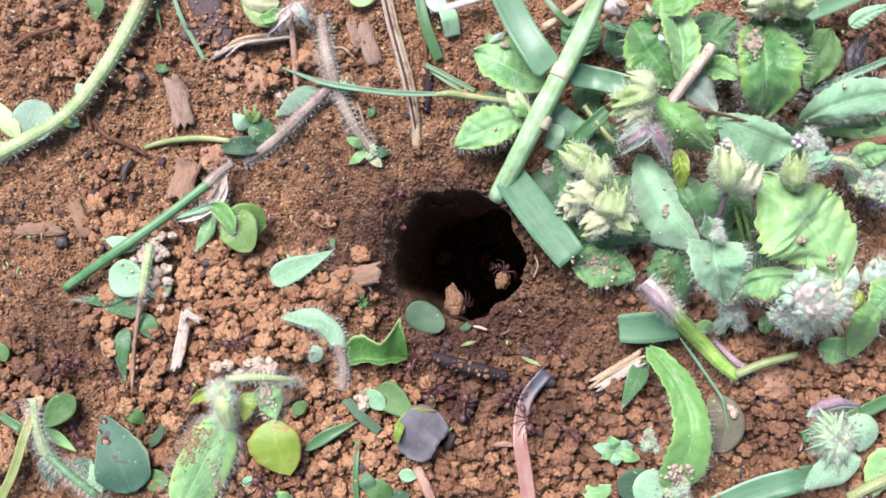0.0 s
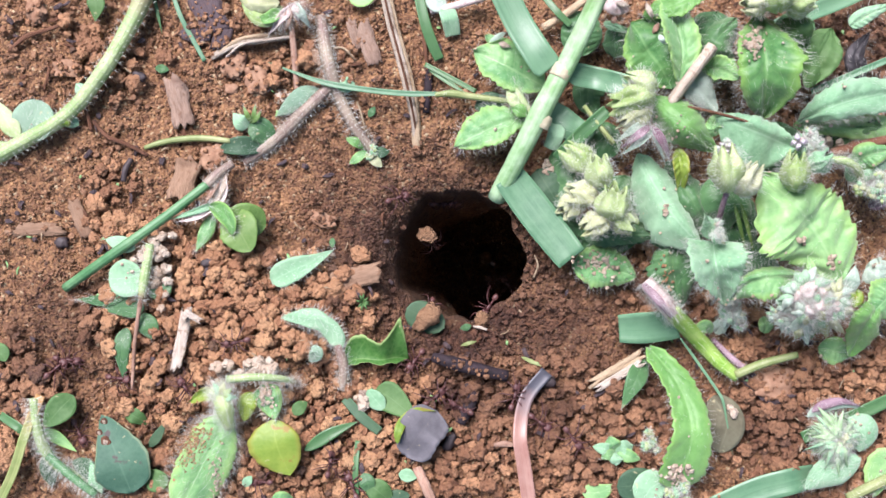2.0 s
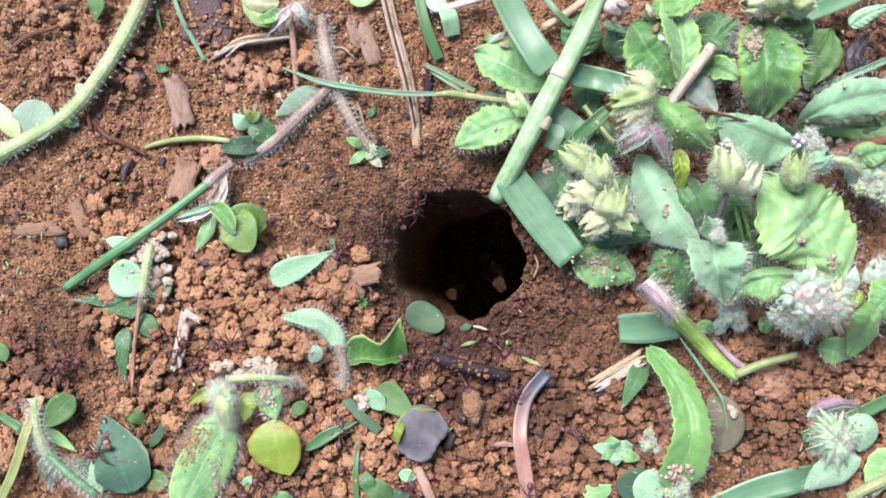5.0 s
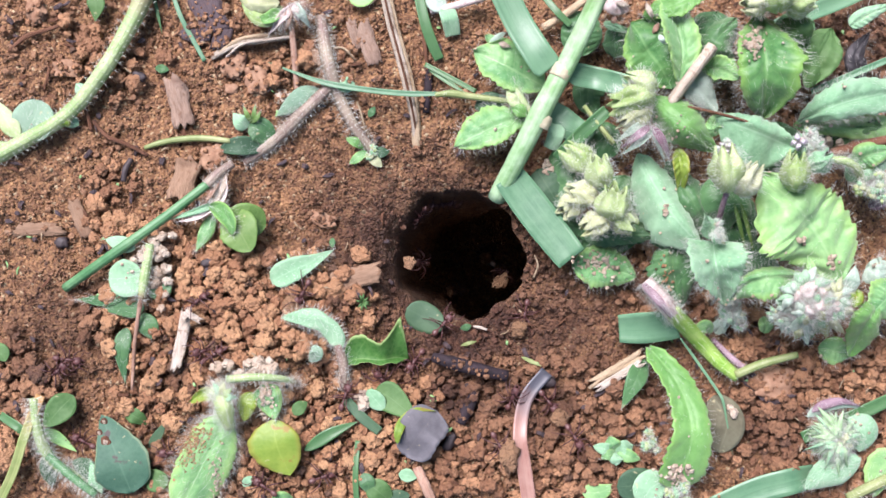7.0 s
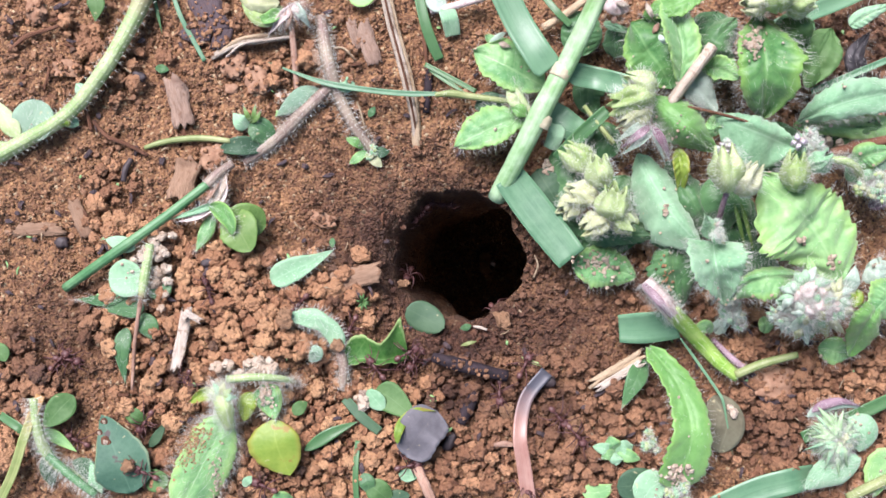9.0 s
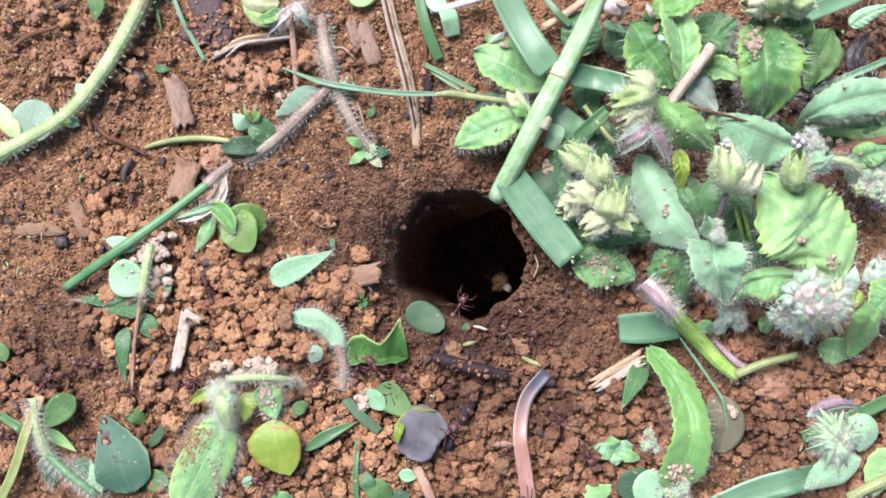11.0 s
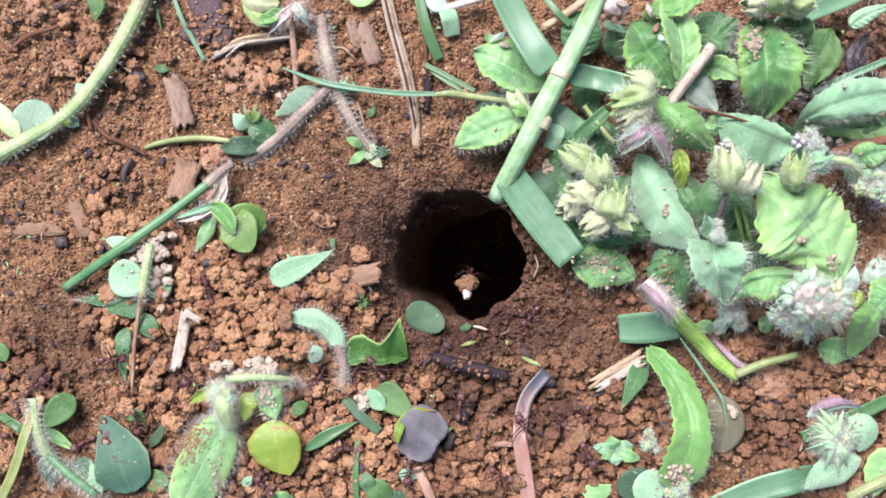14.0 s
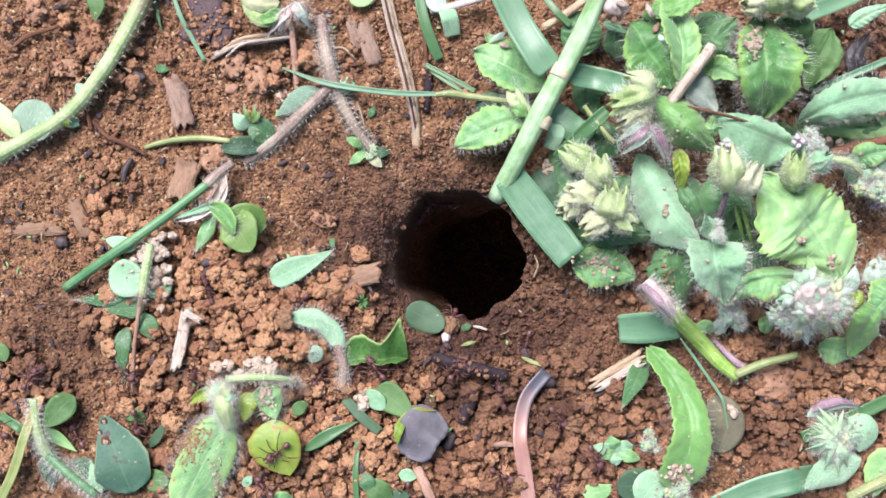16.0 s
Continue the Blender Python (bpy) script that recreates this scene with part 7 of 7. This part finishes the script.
def smooth_rows(rows, step):
    """Times and grid places at even steps, on a smooth line through the rows."""
    ts = [r[0] for r in rows]
    out = []
    t = 0.0
    while t <= 16.001:
        if t <= ts[0]:
            p = (*rows[0], 0)[1:4]
        elif t >= ts[-1]:
            p = (*rows[-1], 0)[1:4]
        else:
            i = max(k for k in range(len(ts) - 1) if ts[k] <= t)
            x = (t - ts[i]) / (ts[i + 1] - ts[i])
            p = [(*rows[i], 0)[k] * (1 - x) + (*rows[i + 1], 0)[k] * x for k in (1, 2, 3)]
        out.append((round(t, 3), p[0], p[1], p[2]))
        t += step
    return out


def stance(place, normal, yaw, lift=0.0, ease=0.45):
    up = (Vector((0, 0, 1)) * ease + normal * (1 - ease)).normalized()
    x = Vector((math.cos(yaw), math.sin(yaw), 0))
    x = (x - up * x.dot(up)).normalized()
    y = up.cross(x)
    m = Matrix((x, y, up)).transposed().to_4x4()
    m.translation = place + up * lift * G
    return m


def turn_to(old, new_yaw, most):
    d = (new_yaw - old + math.pi) % (2 * math.pi) - math.pi
    return old + max(-most, min(most, d))


def ant_motion(tree, ob, rows, yaw=None, load=None, jitter=0.0, seed=0, reach=33, spin=0.0):
    """Keys an ant along grid rows (seconds, u, v), with its load before its jaws and its legs stepping."""
    rnd = random.Random(seed)
    step = 0.25
    pts = smooth_rows(rows, step)
    first = next(((b[1] - a[1], b[2] - a[2]) for a, b in zip(pts, pts[1:]) if math.hypot(b[1] - a[1], b[2] - a[2]) > 2), (0, 1))
    ang = radians(yaw) if yaw is not None else math.atan2(-first[1], first[0])
    poses, loads, pace = [], [], []
    height = None
    for k, (t, u, v, down) in enumerate(pts):
        a, b = pts[max(k - 1, 0)], pts[min(k + 1, len(pts) - 1)]
        du, dv = b[1] - a[1], b[2] - a[2]
        far = math.hypot(du, dv)
        if far > 5 and yaw is None:
            ang = turn_to(ang, math.atan2(-dv, du), 0.6)
        if jitter:
            u, v = u + rnd.uniform(-1, 1) * jitter, v + rnd.uniform(-1, 1) * jitter
        w = ang + (rnd.uniform(-1, 1) * 0.12 if jitter else 0)
        if load:
            lp, ln = footing(tree, u, v, down=down)
            lp = lp + ln * (load.dimensions.z or 36 * G) * 0.35
            u, v = u - math.cos(w) * reach, v + math.sin(w) * reach
        p, nrm = footing(tree, u, v, down=down)
        if load and (down > 1 or p.z < lp.z - 60 * G):
            d = Vector((math.cos(w), math.sin(w), 0))
            p, nrm = lp - d * 10 * G - Vector((0, 0, 105 * G)), (Vector((0, 0, 0.45)) - d).normalized()
        if height is not None:
            p = p.lerp(Vector((p.x, p.y, height)), 0.4)
        height = p.z
        poses.append((t, stance(p, nrm, w, 1.0, 0.1 if nrm.z < 0.5 else 0.45)))
        if load:
            m = stance(lp, Vector((0, 0, 1)), w + spin)
            loads.append((t, m))
        pace.append(far)
    walk(ob, poses)
    if load:
        walk(load, loads)
    moving = max(pace) > 3 or jitter
    if moving:
        for i, leg in enumerate([c for c in ob.children if c.name.startswith("leg")]):
            h = Vector(leg.location)
            side = 1 if h.y > 0 else -1
            rows2 = []
            for k, (t, m) in enumerate(poses):
                swing = min(1.0, pace[k] / 14) * 16 + (4 if jitter else 0)
                s = (1 if (k + i + (i // 2)) % 2 else -1) * swing
                rows2.append((t, pose(h.x, h.y, h.z, 0.3 * s * side, 0, s * side)))
            walk(leg, rows2)


def pellet(r, seed, white=False, long=1.0):
    """A carried crumb of soil; one bears a white grain."""
    sh = knob((0, 0, 0), r, seed, (long, 1, 0.85), metres=True)
    if not white:
        me = mesh_of("soil_pellet", sh.v, sh.f, sh.uv)
        ob = new("soil_pellet", me)
        me.materials.append(PELLET)
        tagged(ob, "tan soil pellet carried by an ant", "soil pellet", "carried pellets")
        return ob
    ob = thing("soil_pellet", (0, 0, 0), "brown soil pellet with a white grain carried by ant", "soil pellet", "carried pellets")
    part("crumb", sh, PELLET, ob)
    g = shifted(lump((784, 441, 0), (r * 0.42, r * 0.62, r * 0.4), 4, 0.4, sub=3), (r * 0.1, r * 0.85, r * 0.3))
    part("white_grain", g, WHITE_GRAIN, ob, "chalky white mineral grain")
    return ob

def dust_litter():
    """Grit that has fallen on the litter and about its edges."""
    vs, fs, n = [], [], 0
    spots = []
    for ob in scene.objects:
        kind = ob.name.split(".")[0]
        if ob.type == "MESH" and kind in ("ground", "soil_clumps", "wood_chip", "bark_piece", "soil_clod", "dry_stalk", "charred_twig", "straw_husk", "straw"):
            me, o = ob.data, home(ob)
            co = np.empty(len(me.vertices) * 3)
            me.vertices.foreach_get("co", co)
            vs.append(co.reshape(-1, 3) + np.array(o))
            fs += fast_faces(me, n) if len(me.polygons) > 4000 else [tuple(i + n for i in p.vertices) for p in me.polygons]
            n += len(me.vertices)
            if kind not in ("ground", "soil_clumps", "wood_chip", "straw", "dry_stalk", "straw_husk"):
                spots += [vs[-1][k] for k in range(0, len(vs[-1]), max(1, len(vs[-1]) // 40))]
    tree = BVHTree.FromPolygons(np.concatenate(vs).tolist(), fs)
    rng = np.random.default_rng(31)
    forms, f = crumb_forms(2, 6, 77, 0.03)
    out, faces = [], []
    for _ in range(800):
        p = spots[rng.integers(len(spots))] + rng.normal(size=3) * (12 * G, 12 * G, 0)
        hit = tree.ray_cast(Vector((p[0], p[1], 0.03)), Vector((0, 0, -1)))
        if hit[0] is None or hit[0].z < -60 * G:
            continue
        r = 1.8 + 5.2 * rng.random() ** 2.5
        q = np.array(Euler(rng.uniform(0, 6.28, 3)).to_matrix())
        w = forms[rng.integers(6)] @ q.T * r * G + np.array(hit[0]) + np.array([0, 0, 0.35 * r * G])
        faces.append(f + len(out) * len(w))
        out.append(w)
    ob = new("fallen_grit", big_mesh("fallen_grit", np.concatenate(out), np.concatenate(faces)))
    ob.data.materials.append(CRUMB)
    tagged(ob, "rust-coloured grit fallen over twigs and chips", "soil", kind="stuff")


def debris(name, count, material, label, seed, long, wide):
    """Small flakes and fibres of plant waste on the soil."""
    rnd = random.Random(seed)
    sh = Shape()
    for _ in range(count):
        u, v = rnd.uniform(-20, 1590), rnd.uniform(-20, 900)
        if math.hypot(u - HOLE_U, v - HOLE_V) < 135 or (u > 950 and v < 560 and rnd.random() < 0.8):
            continue
        ln, w, b = rnd.uniform(0.4, 1) * long, rnd.uniform(0.5, 1) * wide, rnd.uniform(0, 3.1416)
        x, y, k = math.cos(b) * ln * 0.5, math.sin(b) * ln * 0.5, rnd.uniform(-0.3, 0.3) * ln
        z = gh(u, v) + 5
        sh.add(leaf([(u - x, v - y, z), (u - y * k / ln, v + x * k / ln, z + rnd.uniform(1, 5)), (u + x, v + y, z)], w, rnd.choice(("lance", "cut", "oval")), cup=rnd.uniform(-0.5, 0.5), nl=7, nw=4, thick=2.5, wave=0.1, seed=seed))
    single(name, sh, material, label, "plant debris", kind="stuff")


debris("dark_debris", 190, LEAF_DEAD_DARK, "dark purplish-brown rotten plant flakes on soil", 3, 26, 9)
debris("pale_debris", 90, STRAW, "pale dry straw fibres scattered on soil", 4, 22, 3.5)
debris("brown_debris", 150, TWIG, "brown root and bark scraps on soil", 5, 30, 6)
debris("green_debris", 70, LEAF, "tiny green leaf scraps on soil", 6, 16, 5)

PELLET = crumb_material("carried_soil", (0.218, 0.118, 0.0617), (0.303, 0.177, 0.101), (0.255, 0.148, 0.0825))
WHITE_GRAIN = plain_material("white_grain", (0.34, 0.30, 0.28), (0.48, 0.44, 0.42), 0.7, 0.3, 700)
dust_litter()
FIRST_ANT = build_ant()
FIRST_ANT.scale = (0.7, 0.7, 0.7)
ANTS = [FIRST_ANT] + [copy_thing(FIRST_ANT, Matrix.Identity(4)) for _ in range(29)]
PELLETS = [pellet(r, s, w, ln) for r, s, w, ln in ((24, 1, False, 1.1), (15, 2, False, 1.3), (15, 3, False, 1.2), (14, 4, False, 1.0), (10, 5, False, 1.2),
                                                         (15, 6, False, 1.4), (20, 7, True, 1.3), (14, 8, False, 1.1), (19, 9, False, 1.0), (13, 10, False, 1.0))]


def motions():
    tree = surface()
    carriers = (
        [(0, 805, 531, 110), (0.5, 802, 527, 90), (1, 798, 526, 60), (1.5, 768, 530, 25), (2, 756, 562), (2.5, 750, 577), (3, 797, 628), (3.5, 805, 658), (4, 819, 672), (4.2, 826, 684),
         (6.3, 860, 752), (6.5, 874, 780), (7, 898, 815), (7.5, 912, 845), (8, 920, 866), (9, 925, 905), (11, 930, 950)],
        [(0, 888, 496, 120), (0.5, 877, 512, 90), (1, 874, 534, 50), (1.5, 863, 551), (2, 852, 572), (2.5, 848, 572), (3, 855, 574), (3.5, 854, 594), (4, 858, 608), (4.2, 870, 606), (6.3, 960, 700), (7.5, 1010, 760)],
        [(0, 785, 456, 800), (0.5, 772, 456, 600), (1, 767, 450, 420), (1.5, 757, 433, 220), (2, 756, 417, 110), (2.5, 727, 427, 30), (3, 676, 432), (3.5, 645, 430), (4.2, 610, 440), (6.3, 530, 520), (7.5, 505, 560)],
        [(4, 860, 460, 1000), (5, 800, 520, 500), (6.3, 766, 495, 480), (6.5, 761, 492, 380), (7, 726, 465, 60), (7.5, 668, 480), (8, 644, 530), (8.5, 620, 575), (9.2, 590, 620), (10.5, 545, 690)],
        [(5, 860, 460, 1000), (6.3, 815, 520, 600), (7, 796, 516, 600), (7.5, 775, 503, 420), (8, 746, 479, 120), (8.5, 726, 463, 30), (9, 708, 506), (9.2, 700, 530), (10.5, 640, 640), (11.2, 610, 690)],
        [(4.5, 860, 460, 1000), (5.5, 900, 500, 500), (6.5, 893, 507, 420), (7, 884, 500, 400), (7.5, 880, 519, 340), (8, 877, 533, 80), (8.5, 863, 546), (9, 889, 573), (9.2, 893, 580), (11.3, 926, 626), (11.5, 943, 632), (12, 977, 616),
         (12.5, 1010, 646), (13, 1000, 683), (13.5, 1017, 709), (14, 1030, 768), (14.5, 995, 816), (15, 990, 835), (15.5, 980, 858), (16, 970, 885)],
        [(9.2, 860, 460, 1000), (10, 892, 498, 600), (11.3, 884, 500, 520), (12, 876, 496, 480), (12.5, 871, 498, 440), (13, 865, 495, 370), (13.5, 846, 492, 280), (14, 828, 504, 200), (14.5, 842, 512, 130), (15, 808, 546, 25), (15.5, 798, 576), (16, 790, 590)],
        [(8, 860, 460, 1000), (9.3, 858, 480, 900), (10, 842, 548, 60), (10.4, 828, 590), (11.3, 793, 645), (11.5, 789, 657), (12, 781, 693), (12.5, 761, 736), (13, 735, 778), (13.5, 724, 830), (14.5, 715, 900)],
        [(4.5, 860, 460, 1000), (5.5, 905, 545), (6.3, 915, 562), (7, 921, 586), (7.5, 910, 599), (8, 908, 640), (8.5, 887, 675), (9, 893, 727), (9.2, 895, 742), (11.3, 893, 838), (12, 897, 843), (12.5, 907, 852), (13, 915, 856), (13.5, 918, 858), (16, 918, 859)],
        [(0, 640, 930), (4.3, 480, 900), (6.5, 290, 805), (7, 278, 798), (7.5, 266, 813), (8, 262, 823), (8.5, 250, 826), (9, 229, 823), (9.2, 222, 815), (11.3, -40, 760)],
    )
    for i, rows in enumerate(carriers):
        ant_motion(tree, ANTS[i], rows, load=PELLETS[i], seed=i, spin=0.6 * i if i != 6 else -1.2)
    others = (
        ([(0, 1012, 772), (9, 1014, 776), (10.5, 1040, 800), (16, 1052, 806)], dict(yaw=-60, jitter=2.5)),
        ([(0, 98, 657), (8, 100, 654), (9, 108, 640), (12, 70, 690), (16, 62, 668)], dict(yaw=40, jitter=2)),
        ([(9.5, 120, 640), (11.5, 164, 645), (12.5, 171, 628), (13.5, 190, 632), (14.5, 208, 632), (15.5, 218, 655), (16, 226, 662)], {}),
        ([(0, 140, 768), (2.8, 142, 764), (3.5, 155, 790), (4, 190, 800), (4.2, 205, 812), (5.5, 160, 790), (9, 140, 775), (11.5, 174, 774), (12.5, 146, 793), (14, 150, 787), (16, 140, 768)], {}),
        ([(4.5, 420, 600), (6.5, 385, 610), (7, 360, 620), (7.5, 328, 620), (8, 299, 650), (8.5, 280, 690), (9, 258, 742), (11.3, 232, 700), (13, 240, 745)], {}),
        ([(0, 195, 660), (1, 200, 665), (2, 214, 672), (3, 253, 675), (3.5, 285, 662), (4.2, 292, 660), (6.3, 348, 560), (8, 360, 520)], {}),
        ([(0, 540, 880), (1, 560, 850), (2, 575, 820), (3, 592, 789), (3.5, 602, 715), (4, 640, 678), (4.2, 655, 670), (6.3, 760, 600), (7.5, 800, 558), (8, 820, 530, 400), (8.4, 845, 500, 1000), (10, 860, 450, 1000)], {}),
        ([(0, 770, 690), (2.5, 764, 700), (3, 756, 737), (3.5, 752, 762), (4, 736, 795), (4.2, 732, 812), (6, 700, 920)], dict(yaw=38)),
        ([(0, 932, 742), (1, 934, 737), (1.5, 938, 748), (2, 954, 745), (2.5, 946, 765), (3, 950, 815), (3.5, 935, 852), (4, 937, 855), (6.3, 930, 905), (10.5, 945, 905), (12.5, 935, 840), (13.5, 932, 772),
          (14, 927, 757), (14.5, 922, 752), (15.5, 902, 722), (16, 896, 700)], {}),
        ([(0, 824, 722), (0.5, 828, 655), (1, 838, 592), (1.4, 850, 548), (1.7, 856, 520, 500), (2.0, 858, 500, 1000), (3, 860, 450, 1000)], {}),
        ([(0, 905, 706), (0.5, 895, 700), (1, 880, 690), (1.5, 848, 698), (2, 822, 714), (2.5, 795, 716), (3, 790, 718), (3.5, 776, 712), (4.2, 758, 700), (6.3, 690, 680), (8, 668, 650)], {}),
        ([(8, 905, 700), (9, 930, 650), (11.3, 940, 597), (12, 955, 568), (12.5, 952, 580), (13, 950, 562), (13.5, 940, 546), (14, 936, 560), (14.5, 931, 590), (15.2, 926, 610), (16, 932, 606)], dict(jitter=2)),
        ([(0, 985, 620), (0.5, 960, 600), (1, 934, 572), (1.4, 922, 545), (1.7, 904, 520, 500), (2.0, 890, 500, 1000), (3, 860, 450, 1000)], {}),
        ([(0, 782, 352), (16, 782, 352)], dict(yaw=8, jitter=0.8)),
        ([(0, 690, 350), (3, 705, 352), (3.5, 722, 345), (6.5, 738, 372), (16, 742, 372)], dict(jitter=1.2)),
        ([(0, 340, 700), (2, 332, 690), (3.5, 318, 668), (4.2, 322, 655), (7, 380, 640), (9, 340, 662), (12, 352, 668), (16, 338, 660)], dict(jitter=1.5)),
        ([(0, 640, 920), (4.2, 602, 800), (6.5, 608, 710), (7, 614, 702), (7.5, 618, 683), (8, 652, 650), (9, 720, 622), (9.2, 735, 612), (10.8, 800, 556), (11.2, 820, 525, 500), (11.5, 830, 510, 1000), (13, 860, 450, 1000)], {}),
        ([(0, 472, 860), (16, 470, 862)], dict(yaw=150, jitter=3)),
        ([(0, 520, 920), (5, 520, 890), (6.3, 540, 850), (8, 611, 829), (8.5, 665, 826), (9, 722, 822), (9.2, 740, 815), (11.3, 800, 760), (12.5, 774, 712), (13.5, 818, 738), (14, 815, 720), (15, 782, 690), (16, 811, 654)], {}),
        ([(9, 735, 640), (11.3, 700, 690), (12.5, 672, 760), (13.5, 640, 800), (14.5, 598, 810), (15, 548, 800), (15.5, 502, 790), (16, 492, 798)], {}),
    )
    for i, (rows, how) in enumerate(others):
        ant_motion(tree, ANTS[len(carriers) + i], rows, seed=40 + i, **how)


motions()
